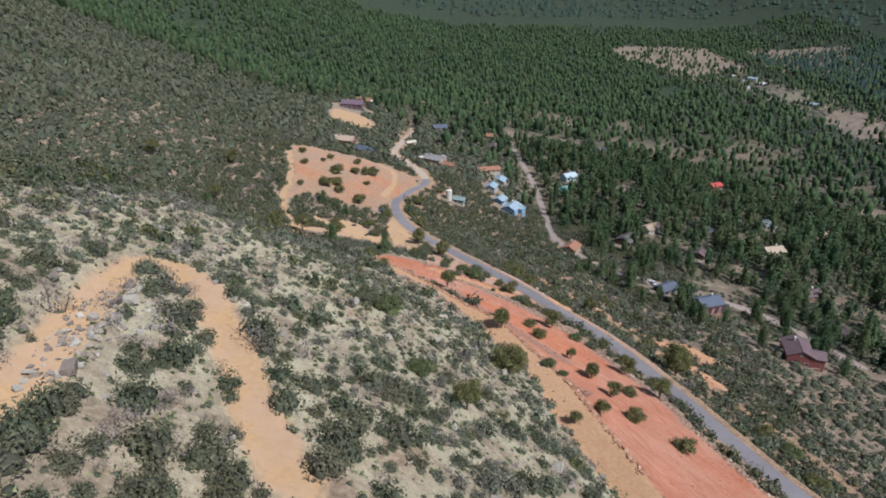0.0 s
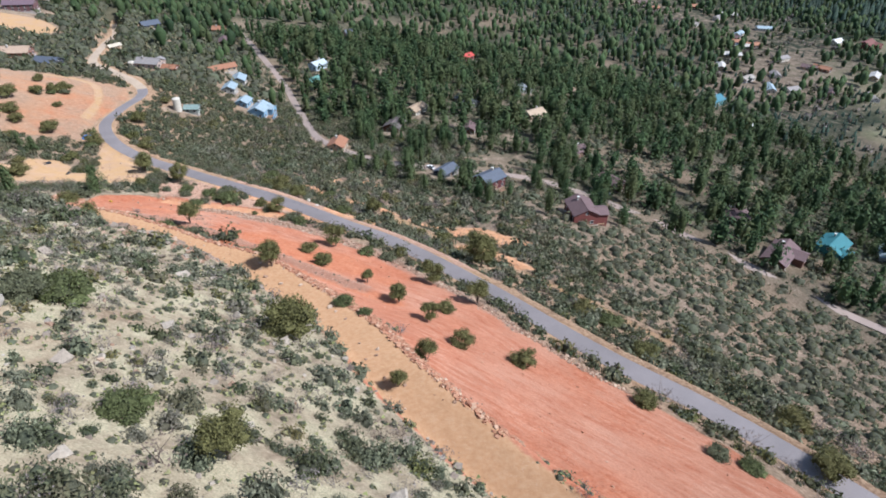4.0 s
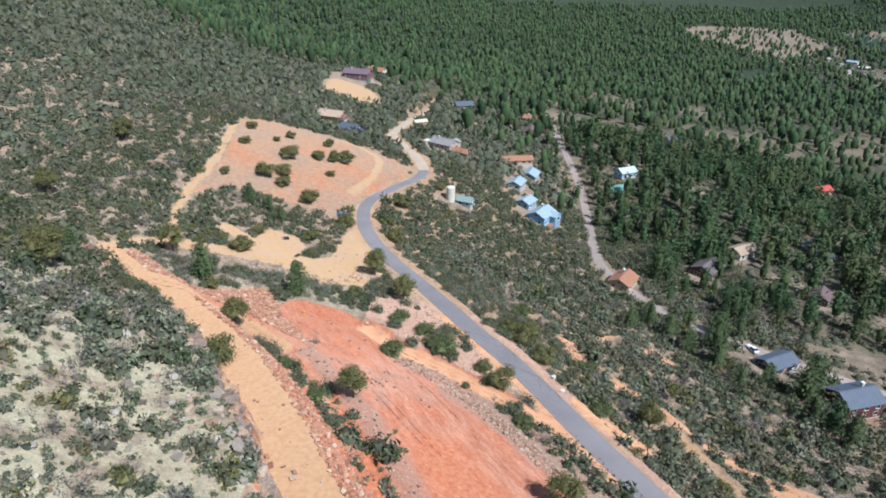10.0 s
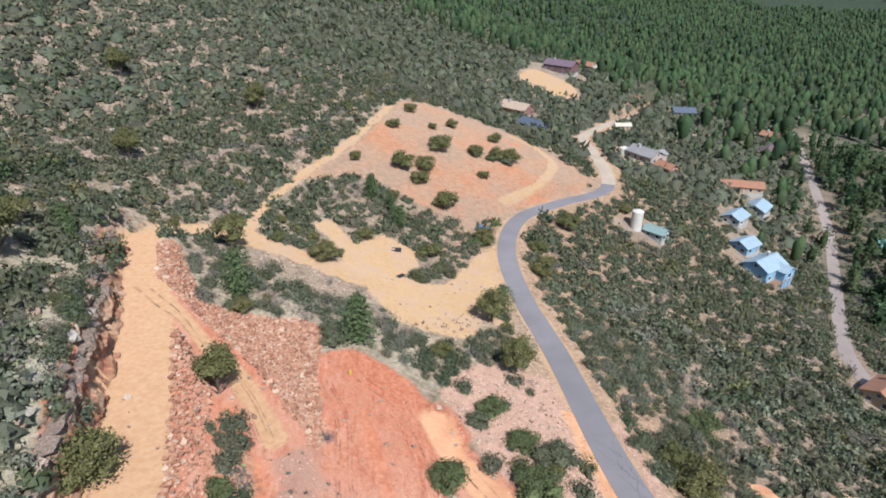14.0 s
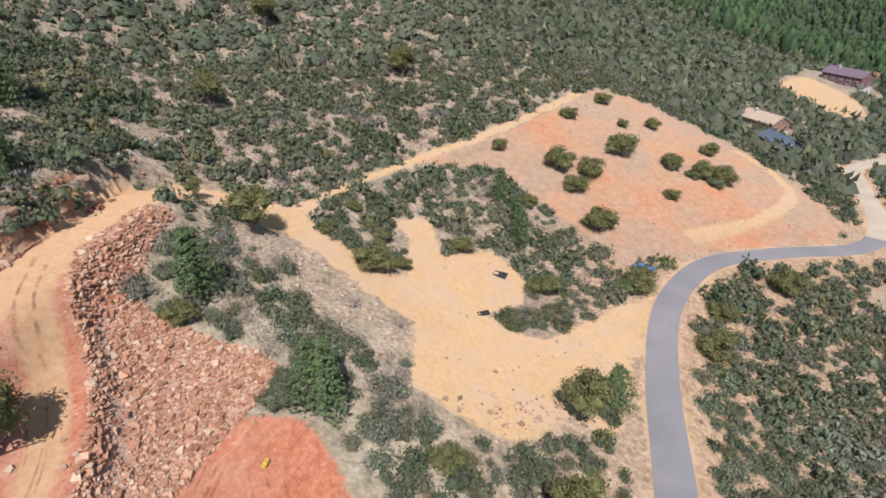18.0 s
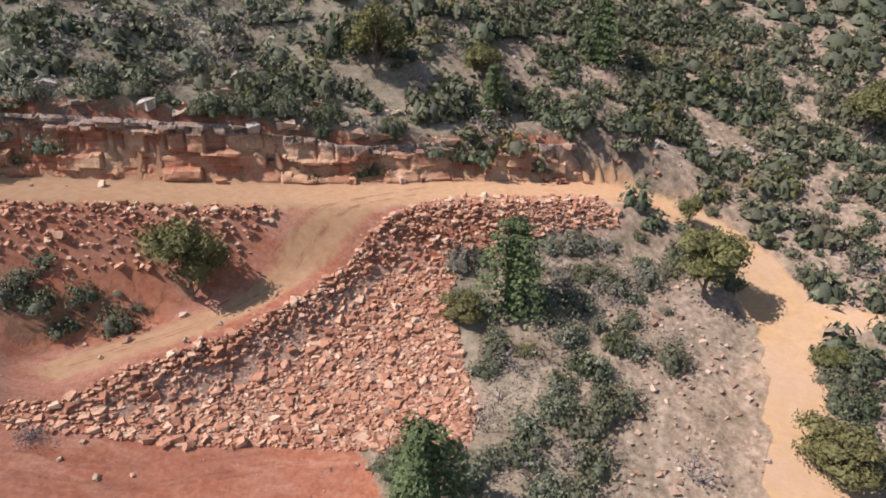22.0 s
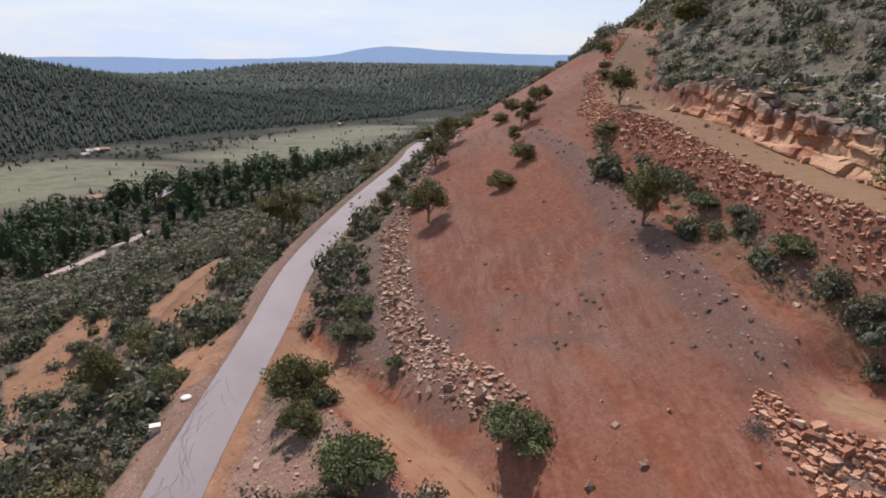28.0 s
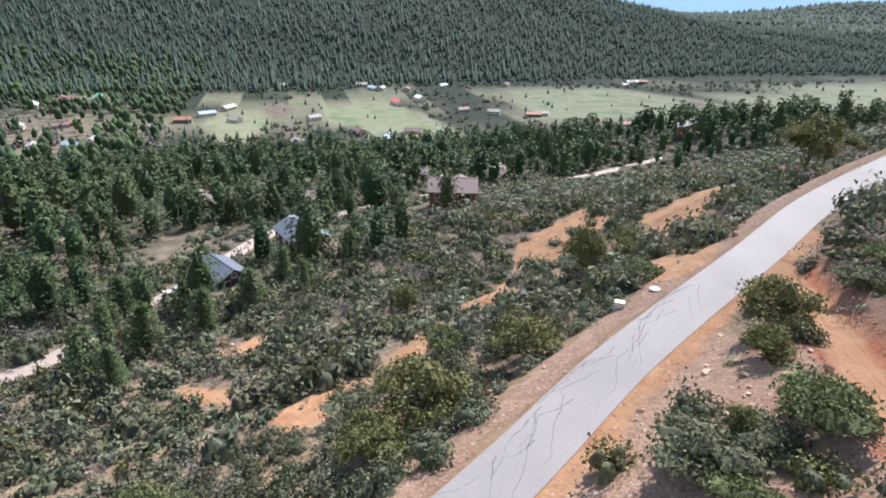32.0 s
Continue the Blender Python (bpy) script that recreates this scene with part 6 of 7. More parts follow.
    c = levels(s[:, 0], s[:, 1])[1]["track"]
    s = s[(c < 0.4) & (c > -2.5)]
    joined_stones("cut_rubble", STONES, s, np.clip(rng.lognormal(-1.1, 0.4, len(s)), 0.15, 0.7), RED_STONE, "small rubble at the foot of the cut face", seed=8)
    x, y, rng = sites(-125, 60, 45, 300, 2.1, 41)
    free, cover = clear_of(x, y)
    keep = free & (rng.random(len(x)) < 0.2 + 0.3 * (wave(x, y, 22, 2) > 0.2)) & (x < np.interp(y, LINES["track"][:, 1], LINES["track"][:, 0]) - 3)
    s = np.stack([x[keep], y[keep]], -1)
    joined_stones("hillside_rocks", STONES + SLABS + CAPS, s, np.clip(rng.lognormal(-0.55, 0.55, len(s)), 0.22, 2.2), PALE_STONE, "pale weathered rocks lying over the hillside", seed=9)
    x, y, rng = sites(-30, 125, 90, 300, 2.2, 43)
    cover = levels(x, y)[1]
    keep = (cover["road"] < -0.4) & (cover["pad"] < 1.5) & (cover["drive"] < -0.2) & (rng.random(len(x)) < 0.25)
    s = np.stack([x[keep], y[keep]], -1)
    joined_stones("roadside_stones", STONES, s, np.clip(rng.lognormal(-1.0, 0.45, len(s)), 0.15, 0.9), GREY_STONE, "scattered stones on the verges and slope", seed=10)
    s, rng = spots_in(VERGE, 0.8, 48, 0.3, 0.45)
    c = levels(s[:, 0], s[:, 1])[1]
    s = s[(c["drive"] < -0.3) & (c["road"] < -0.3)]
    joined_stones("verge_rubble", STONES, s, np.clip(rng.lognormal(-1.45, 0.5, len(s)), 0.1, 0.7), GREY_STONE, "small rubble on the red soil between drive and road", seed=13)
    x, y, rng = sites(-20, 72, 112, 236, 0.6, 49)
    d = np.minimum.reduce([line_distance(x, y, smooth_line([(*q, 0) for q in o]))[0] for o in SPOIL[::2]])
    keep = (d < 2.2 + 0.8 * wave(x, y, 6)) & (rng.random(len(x)) < 0.2)
    s = np.stack([x[keep], y[keep]], -1)
    joined_stones("spoil_clods", STONES, s, np.clip(rng.lognormal(-1.65, 0.45, len(s)), 0.08, 0.5), GREY_STONE, "clods and small stones in heaps of spoil on the pad", seed=14)
    for outline, seed in zip(STONY, (51, 52)):
        s, rng = spots_in(outline, 0.75, seed, 0.2, 0.5)
        joined_stones("bank_stones", STONES, s, np.clip(rng.lognormal(-1.3, 0.5, len(s)), 0.12, 0.9), GREY_STONE, "pinkish stones strewn over a bare bank", seed=seed)
    s, rng = spots_in(PAD, 1.1, 47, 1.5, 0.07)
    joined_stones("pad_stones", STONES, s, np.clip(rng.lognormal(-1.75, 0.5, len(s)), 0.08, 0.6), RED_STONE, "small stones left on the graded red pad", seed=12)
    x, y, rng = sites(-105, 40, 225, 420, 1.9, 45)
    cover = levels(x, y)[1]
    lots = np.maximum.reduce([cover["tan"] - 1, cover["red"] - 1])
    keep = (cover["road"] < -0.6) & (cover["track"] < -0.5) & (rng.random(len(x)) < np.where(lots > 0, 0.06, 0.16))
    s = np.stack([x[keep], y[keep]], -1)
    joined_stones("lot_stones", STONES, s, np.clip(rng.lognormal(-1.05, 0.45, len(s)), 0.15, 0.8), GREY_STONE, "loose stones on and round the cleared lots", seed=11)
    s, rng = spots_in([(-43, 56), (-43.5, 74), (-39, 77), (-33.5, 68), (-35, 55), (-33, 44), (-36, 42)], 0.7, 53, 0.0, 0.5)
    joined_stones("loop_rubble", STONES + SLABS, s, np.clip(rng.lognormal(-0.9, 0.5, len(s)), 0.15, 1.3), PALE_STONE, "pale broken rocks beside the bend of the dirt path", seed=15)
    for x, y, w in ((-5.2, 168.4, 2.4), (-2.4, 163.5, 1.8), (-7.6, 171.5, 1.6), (-3.6, 166.4, 1.4), (-26.1, 153.9, 1.8), (-38.6, 66, 1.9), (-37.2, 60.5, 1.5), (-34, 46, 1.6), (-28.5, 192.5, 2.3), (-33, 190, 1.8), (-31.5, 199, 1.5), (-8, 175, 1.7), (-14, 181, 2.0), (-44, 214, 1.8), (-23, 76, 1.6)):
        v, f = stone_shape(int(300 + x), 0.55, 0.3, 8)
        ob = mesh_object("boulder", v * w, f, PALE_STONE)
        ob.matrix_basis = pose(x, y, float(ground_level(x, y)[0]) + 0.2 * w, 4, 5, x * 7)
        tagged(ob, "large pale boulder on the edge of the cut", "rock", "boulders above the track")


build_rocks()


# ---- houses ----
def plain(name, colour, rough=0.8, grain=4.0, contrast=0.25, metal=0.0):
    m, n, l, bsdf = material(name)
    at = n.new("ShaderNodeTexCoord").outputs["Object"]
    fine = noise_node(n, l, grain, 4, at).outputs[0]
    big = noise_node(n, l, 0.35, 3, at).outputs[0]
    c = ramp(n, l, fine, [(0.3, tuple(v * (1 - contrast) for v in colour)), (0.7, tuple(min(1, v * (1 + contrast)) for v in colour))])
    c = mixed(n, l, 0.4, c, ramp(n, l, big, [(0.3, (0.78, 0.77, 0.76)), (0.7, (1.12, 1.12, 1.12))]), "MULTIPLY")
    l.new(c, bsdf.inputs["Base Color"])
    bsdf.inputs["Roughness"].default_value, bsdf.inputs["Metallic"].default_value = rough, metal
    bumped(n, l, bsdf, fine, 0.25, 0.03)
    return m


def glass_material():
    m, n, l, bsdf = material("window_glass")
    bsdf.inputs["Base Color"].default_value = (0.03, 0.04, 0.05, 1)
    bsdf.inputs["Roughness"].default_value = 0.06
    bsdf.inputs["Specular IOR Level"].default_value = 0.8
    return m


GLASS = glass_material()
TRIM = plain("white_trim", (0.62, 0.60, 0.56))
CONCRETE = plain("pale_concrete", (0.42, 0.38, 0.34))
DECK = plain("deck_wood", (0.26, 0.16, 0.10))
PAINTS = {}


def paint(kind, colour):
    key = (kind, colour)
    if key not in PAINTS:
        PAINTS[key] = plain(kind, colour, 0.75 if kind == "roof_cover" else 0.85)
    return PAINTS[key]


def box(x0, y0, z0, x1, y1, z1):
    v = np.array([(x0, y0, z0), (x1, y0, z0), (x1, y1, z0), (x0, y1, z0), (x0, y0, z1), (x1, y0, z1), (x1, y1, z1), (x0, y1, z1)], float)
    f = np.array([t for a, b, c, d in CUBE_FACES for t in ((a, b, c), (a, c, d))])
    return v, f


def prism(profile, x0, x1):
    """A profile of (y, z) drawn out along x."""
    n = len(profile)
    v = np.array([(x, y, z) for x in (x0, x1) for y, z in profile], float)
    f = [(i, (i + 1) % n, n + (i + 1) % n) for i in range(n)] + [(i, n + (i + 1) % n, n + i) for i in range(n)]
    f += [(0, i + 1, i) for i in range(1, n - 1)] + [(n, n + i, n + i + 1) for i in range(1, n - 1)]
    return v, np.array(f)


def shell(w, d, h, rise, t=0.2):
    """Four walls with thickness, gables at both ends."""
    a, b = w / 2, d / 2
    return joined([box(-a, -b, -2.5, a, -b + t, h), box(-a, b - t, -2.5, a, b, h),
                   prism([(-b + t, -2.5), (b - t, -2.5), (b - t, h), (0, h + rise), (-b + t, h)], -a, -a + t), prism([(-b + t, -2.5), (b - t, -2.5), (b - t, h), (0, h + rise), (-b + t, h)], a - t, a)])


def gable_roof(w, d, h, rise, over=0.6, t=0.22):
    a, b = w / 2 + over, d / 2 + over
    drop = rise * over / (d / 2)
    return [prism([(-b, h - drop), (0, h + rise), (0, h + rise + t), (-b, h - drop + t)], -a, a), prism([(b, h - drop + t), (0, h + rise + t), (0, h + rise), (b, h - drop)], -a, a)]


def window(parent, x, y, z, w, h, facing):
    """A framed window on a wall that faces along -y, +y, -x or +x."""
    holder = part("window", box(-w / 2 - 0.09, -0.06, -h / 2 - 0.09, w / 2 + 0.09, 0.04, h / 2 + 0.09), TRIM, parent)
    holder.matrix_basis = pose(x, y, z, 0, 0, {"-y": 0, "+x": 90, "+y": 180, "-x": 270}[facing])
    part("pane", box(-w / 2, -0.085, -h / 2, w / 2, -0.062, h / 2), GLASS, holder)
    part("sill", box(-w / 2 - 0.14, -0.18, -h / 2 - 0.15, w / 2 + 0.14, -0.064, -h / 2 - 0.095), TRIM, holder)


def house(x, y, turn, w, d, h, wall, roof, label, wing=None, rise=None, deck=False, chimney=True, lift=0.3, category="house"):
    base = tagged(new("house" if category == "house" else category), label, category)
    base.matrix_basis = pose(x, y, float(ground_level(x, y)[0]) + lift, 0, 0, turn)
    rise = rise or d * 0.24
    W, R = paint("wall_paint", wall), paint("roof_cover", roof)
    part("wall", shell(w, d, h, rise), W, base)
    part("foundation", box(-w / 2 - 0.12, -d / 2 - 0.12, -3.0, w / 2 + 0.12, d / 2 + 0.12, 0.12), CONCRETE, base)
    for side in gable_roof(w, d, h, rise):
        part("roof", side, R, base)
    part("ridge_cap", box(-w / 2 - 0.6, -0.16, h + rise + 0.13, w / 2 + 0.6, 0.16, h + rise + 0.27), R, base)
    n = max(2, int(w / 3.4))
    for k in range(n):
        u = -w / 2 + w * (k + 0.5) / n
        for face, yy in (("-y", -d / 2), ("+y", d / 2)):
            if face == "-y" and k == n // 2:
                door = part("door", box(u - 0.5, yy - 0.07, 0.12, u + 0.5, yy + 0.03, 2.2), DECK, base)
                part("door_frame", joined([box(u - 0.62, yy - 0.05, 0.12, u - 0.51, yy + 0.03, 2.32), box(u + 0.51, yy - 0.05, 0.12, u + 0.62, yy + 0.03, 2.32), box(u - 0.5, yy - 0.05, 2.21, u + 0.5, yy + 0.03, 2.32)]), TRIM, door)
            else:
                window(base, u, yy, min(1.55, h * 0.55), 1.25, 1.2, face)
            if h > 4.4:
                window(base, u, yy, h - 1.2, 1.25, 1.2, face)
    for face, xx in (("-x", -w / 2), ("+x", w / 2)):
        for v in (-d * 0.24, d * 0.24):
            window(base, xx, v, min(1.55, h * 0.55), 1.2, 1.2, face)
        window(base, xx, 0, h + rise * 0.28, 1.0, 0.9, face)
    if chimney:
        stack = part("chimney", box(w * 0.22 - 0.4, d * 0.12 - 0.4, h * 0.7, w * 0.22 + 0.4, d * 0.12 + 0.4, h + rise + 1.0), CONCRETE, base)
        part("chimney_cap", box(w * 0.22 - 0.52, d * 0.12 - 0.52, h + rise + 1.0, w * 0.22 + 0.52, d * 0.12 + 0.52, h + rise + 1.14), TRIM, stack)
    if wing:
        wx, wl, ww = wing
        v, f = shell(wl, ww, h * 0.86, ww * 0.22)
        turned_wing = lambda s: (np.stack([-s[0][:, 1] + wx, s[0][:, 0] - d / 2 - wl / 2 + 1.5, s[0][:, 2]], -1), s[1])
        part("wing_wall", turned_wing((v, f)), W, base)
        for side in gable_roof(wl, ww, h * 0.86, ww * 0.22, 0.5):
            part("wing_roof", turned_wing(side), R, base)
        window(base, wx, -d / 2 - wl + 1.5, h * 0.5, 1.6, 1.3, "-y")
    if deck:
        floor = part("deck", box(-w / 2, -d / 2 - 3.2, -0.15, w / 2, -d / 2 - 0.14, 0.02), DECK, base)
        for k in range(int(w / 2.2) + 1):
            u = -w / 2 + 0.1 + k * (w - 0.2) / int(w / 2.2)
            part("post", box(u - 0.06, -d / 2 - 3.18, -2.6, u + 0.06, -d / 2 - 3.06, 1.05), DECK, floor)
        part("rail", box(-w / 2, -d / 2 - 3.2, 1.06, w / 2, -d / 2 - 3.02, 1.14), DECK, floor)
    return base


RED_WALL, BROWN_WALL, BLUE_WALL, TAN_WALL, CREAM_WALL, NAVY_WALL, TEAL_WALL = (0.22, 0.035, 0.03), (0.12, 0.055, 0.04), (0.20, 0.36, 0.50), (0.40, 0.30, 0.20), (0.55, 0.50, 0.42), (0.035, 0.04, 0.055), (0.05, 0.20, 0.21)
SLATE, BROWN_ROOF, PALE_BLUE_ROOF, TEAL_ROOF, RUST_ROOF, GREY_ROOF, WHITE_ROOF, PURPLE_ROOF = (0.085, 0.10, 0.13), (0.135, 0.085, 0.085), (0.27, 0.34, 0.38), (0.03, 0.155, 0.175), (0.30, 0.14, 0.08), (0.24, 0.22, 0.21), (0.62, 0.62, 0.60), (0.15, 0.10, 0.12)

house(131, 266, 20, 12, 9, 5.2, (0.10, 0.025, 0.025), SLATE, "red two storey house with a dark slate roof", deck=True)
house(116, 283, 30, 11, 6.5, 2.7, NAVY_WALL, SLATE, "low dark outbuilding beside the red house", chimney=False)
house(153, 223, 75, 13, 10.5, 5.0, (0.20, 0.06, 0.05), BROWN_ROOF, "large red brown house with a brown shingle roof", wing=(-2, 6, 7), deck=True)
house(199, 261, 105, 13, 8, 2.9, BROWN_WALL, BROWN_ROOF, "long brown garage with a shingle roof beside the street", chimney=False, category="garage")
house(234, 185, 25, 19, 10, 3.2, BROWN_WALL, BROWN_ROOF, "wide brown house under a low dark roof", wing=(5, 6, 8))
house(272, 187, 20, 15, 11, 4.8, TEAL_WALL, TEAL_ROOF, "teal house with several bright teal gables", wing=(-3, 5, 8))
house(46, 391, 60, 11.5, 9, 4.2, BLUE_WALL, PALE_BLUE_ROOF, "pale blue house with white porch posts and a light roof", wing=(3, 4.5, 6), deck=True)
house(39, 405, 60, 8, 7, 3.0, BLUE_WALL, PALE_BLUE_ROOF, "small pale blue annex behind the blue house", chimney=False)
house(42, 448, 75, 10, 8, 3.0, (0.35, 0.34, 0.31), PALE_BLUE_ROOF, "grey house with a pale metal roof", chimney=False)
house(34, 426, 70, 9, 7, 2.8, (0.35, 0.34, 0.31), PALE_BLUE_ROOF, "small grey house with a pale metal roof", chimney=False)
house(76, 333, 60, 10, 8, 3.0, TAN_WALL, RUST_ROOF, "tan cabin with a rust brown roof among trees")
house(34, 469, 15, 18, 7, 2.8, TAN_WALL, RUST_ROOF, "long low house with a tan roof", chimney=False)
house(-8, 457, 150, 14, 9, 3.2, (0.42, 0.32, 0.27), GREY_ROOF, "grey roofed house on the bend of the road", wing=(-3, 5, 6))
house(3, 447, 150, 8, 6, 2.7, (0.34, 0.14, 0.10), RUST_ROOF, "small red brown outbuilding by the road", chimney=False)
house(10, 380, 160, 7, 5, 2.8, (0.26, 0.30, 0.27), (0.20, 0.27, 0.25), "grey green shed beside the water tank", chimney=False, category="shed")
house(-80, 482, 165, 16, 10, 3.6, (0.24, 0.12, 0.09), (0.40, 0.29, 0.21), "brown house with a tan roof above the red lot", deck=True)
house(-60, 450, 150, 13, 8, 2.8, NAVY_WALL, SLATE, "low dark house behind the red lot", chimney=False)
house(-88, 588, 170, 20, 11, 5.0, (0.16, 0.08, 0.08), PURPLE_ROOF, "large dark house with a purple brown roof on a cut bank", wing=(4, 5, 9), deck=True)
house(-84, 640, 160, 15, 9, 4.0, CREAM_WALL, RUST_ROOF, "cream house with a tan roof on the far slope")
house(-6, 584, 20, 13, 9, 3.2, NAVY_WALL, SLATE, "dark blue house among the trees", chimney=False)
house(-29, 510, 30, 8, 4, 2.6, (0.50, 0.40, 0.26), (0.50, 0.44, 0.34), "small tan cabin beside the dirt road", chimney=False)
house(47, 604, 160, 12, 8, 3.0, (0.30, 0.13, 0.08), RUST_ROOF, "red brown house at the edge of the forest")
house(45, 560, 80, 13, 8, 3.0, BROWN_WALL, BROWN_ROOF, "brown roofed house at the edge of the forest", chimney=False)
house(101, 483, 30, 11, 8, 3.6, (0.40, 0.50, 0.55), (0.42, 0.48, 0.52), "white roofed blue house among pines")
house(93, 461, 30, 11, 8, 3.0, TEAL_WALL, (0.14, 0.30, 0.26), "green roofed house among pines", chimney=False)
house(200, 298, 10, 12, 8, 3.4, (0.30, 0.16, 0.12), BROWN_ROOF, "brown house half hidden by pines")
house(281, 425, 30, 16, 9, 3.2, TAN_WALL, (0.33, 0.22, 0.16), "tan house among pines")
house(414, 408, 15, 18, 11, 4.5, TEAL_WALL, (0.05, 0.17, 0.22), "large house with a dark teal roof among pines")
house(391, 350, 40, 14, 8, 3.0, CREAM_WALL, WHITE_ROOF, "low white roofed house among pines", chimney=False)
house(253, 553, 25, 12, 8, 3.5, RED_WALL, (0.42, 0.06, 0.05), "house with a bright red roof in the forest", chimney=False)
house(140, 386, 35, 13, 8, 3.2, CREAM_WALL, (0.34, 0.25, 0.17), "tan roofed house with pale walls among pines", chimney=False)
house(117, 361, 50, 12, 9, 3.2, BROWN_WALL, (0.12, 0.10, 0.095), "dark brown roofed house by the gravel street", chimney=False)
house(180, 396, 110, 16, 7, 2.8, (0.30, 0.28, 0.26), (0.10, 0.11, 0.12), "long low house with a dark grey roof")
house(213, 364, 15, 13, 9, 3.0, TAN_WALL, (0.40, 0.31, 0.22), "house with a pale tan roof between pines")
house(158, 346, 60, 9, 7, 2.9, BROWN_WALL, BROWN_ROOF, "small brown cabin beside the gravel street", chimney=False)
house(163, 621, 25, 14, 9, 4.2, (0.42, 0.30, 0.22), (0.11, 0.12, 0.14), "tan house with a dark roof in the forest")
house(245, 432, 80, 11, 7, 2.8, (0.40, 0.40, 0.38), (0.33, 0.35, 0.36), "grey roofed workshop on bare ground", chimney=False)
house(276, 60, 150, 15, 10, 4.6, (0.32, 0.13, 0.05), GREY_ROOF, "orange wooden house with a grey roof on the slope", wing=(3, 5, 7))
house(303, 178, 40, 12, 8, 3.2, CREAM_WALL, PALE_BLUE_ROOF, "house with a pale blue roof below the street", chimney=False)
house(242, 219, 100, 15, 9, 3.6, BROWN_WALL, BROWN_ROOF, "brown house with joined gables below the street", wing=(2, 5, 7))


def valley_homes():
    """Homes and barns spread over the valley floor."""
    rng = np.random.default_rng(77)
    roofs, walls = [GREY_ROOF, BROWN_ROOF, (0.30, 0.27, 0.24), RUST_ROOF, PALE_BLUE_ROOF, (0.45, 0.43, 0.40)], [CREAM_WALL, TAN_WALL, (0.45, 0.42, 0.40), BROWN_WALL]
    models = [house(520 + 30 * k, 420 - 18 * k, 30 * k, 13 + k, 8, 3.0, walls[k % 4], roofs[k], "low valley home seen far across the pines", chimney=False) for k in range(6)]
    for ob in models:
        tagged(ob, group="valley homes")
    for k in range(56):
        if k < 16:
            x, y = rng.uniform(470, 640), rng.uniform(-50, 620)
        elif k < 44:
            at = TOWN_LINE[int(rng.integers(0, len(TOWN_LINE)))]
            x, y = at[0] + rng.uniform(-45, 45), at[1] + rng.uniform(-45, 45)
        else:
            x, y = rng.uniform(790, 850), rng.uniform(-900, 300)
        copy_thing(models[k % 6], pose(x, y, float(ground_level(x, y)[0]) + 0.3, 0, 0, rng.uniform(0, 180)))
    barn = house(720, 498, 20, 22, 13, 5.5, (0.17, 0.05, 0.04), (0.16, 0.06, 0.05), "large red barn on bare ground in the valley", wing=(6, 8, 9), chimney=False, category="barn")
    for x, y, w, c in ((700, 520, 16, WHITE_ROOF), (745, 470, 18, (0.10, 0.30, 0.20)), (690, 150, 20, (0.45, 0.10, 0.09)), (712, 120, 14, WHITE_ROOF)):
        house(x, y, 15, w, 9, 4.0, CREAM_WALL, c, "farm shed beside the valley fields", chimney=False, category="shed")


valley_homes()


# ---- smaller things ----
def ring(r, z, n=20):
    return [(r * math.cos(2 * math.pi * i / n), r * math.sin(2 * math.pi * i / n), z) for i in range(n)]


def lathe(profile, n=20):
    """A round body from (radius, height) pairs, closed at both ends."""
    v = [p for r, z in profile for p in ring(r, z, n)] + [(0, 0, profile[0][1]), (0, 0, profile[-1][1])]
    f = []
    for k in range(len(profile) - 1):
        for i in range(n):
            a, b, c, d = k * n + i, k * n + (i + 1) % n, (k + 1) * n + (i + 1) % n, (k + 1) * n + i
            f += [(a, b, c), (a, c, d)]
    m, e = len(profile) * n, (len(profile) - 1) * n
    f += [(m, (i + 1) % n, i) for i in range(n)] + [(m + 1, e + i, e + (i + 1) % n) for i in range(n)]
    return np.array(v), np.array(f)


TANK_PAINT = plain("tank_paint", (0.56, 0.51, 0.43), 0.6, 2.0, 0.1)
DARK_METAL = plain("dark_metal", (0.05, 0.055, 0.065), 0.5, 8.0, 0.2, 0.4)
TYRE = plain("tyre_rubber", (0.02, 0.02, 0.02))


def water_tank(x, y, r, h, label):
    base = tagged(new("water_tank"), label, "tank")
    base.matrix_basis = pose(x, y, float(ground_level(x, y)[0]))
    part("shell", lathe([(r, -1.5), (r, h), (r * 0.96, h + 0.08), (r * 0.5, h + 0.45), (r * 0.1, h + 0.55)]), TANK_PAINT, base)
    part("hatch", lathe([(0.35, h + 0.4), (0.35, h + 0.7), (0.1, h + 0.75)], 12), TRIM, base)
    for k in range(int(h / 0.4)):
        part("rung", box(r + 0.02, -0.22, 0.3 + 0.4 * k, r + 0.1, 0.22, 0.34 + 0.4 * k), DARK_METAL, base)
    part("ladder_rail", joined([box(r + 0.02, -0.28, -0.5, r + 0.1, -0.23, h + 0.2), box(r + 0.02, 0.23, -0.5, r + 0.1, 0.28, h + 0.2)]), DARK_METAL, base)


water_tank(3, 379, 2.0, 6.5, "tall cream water tank beside a grey green shed")
water_tank(-18, 459, 2.2, 2.6, "squat white tank beside the grey house")


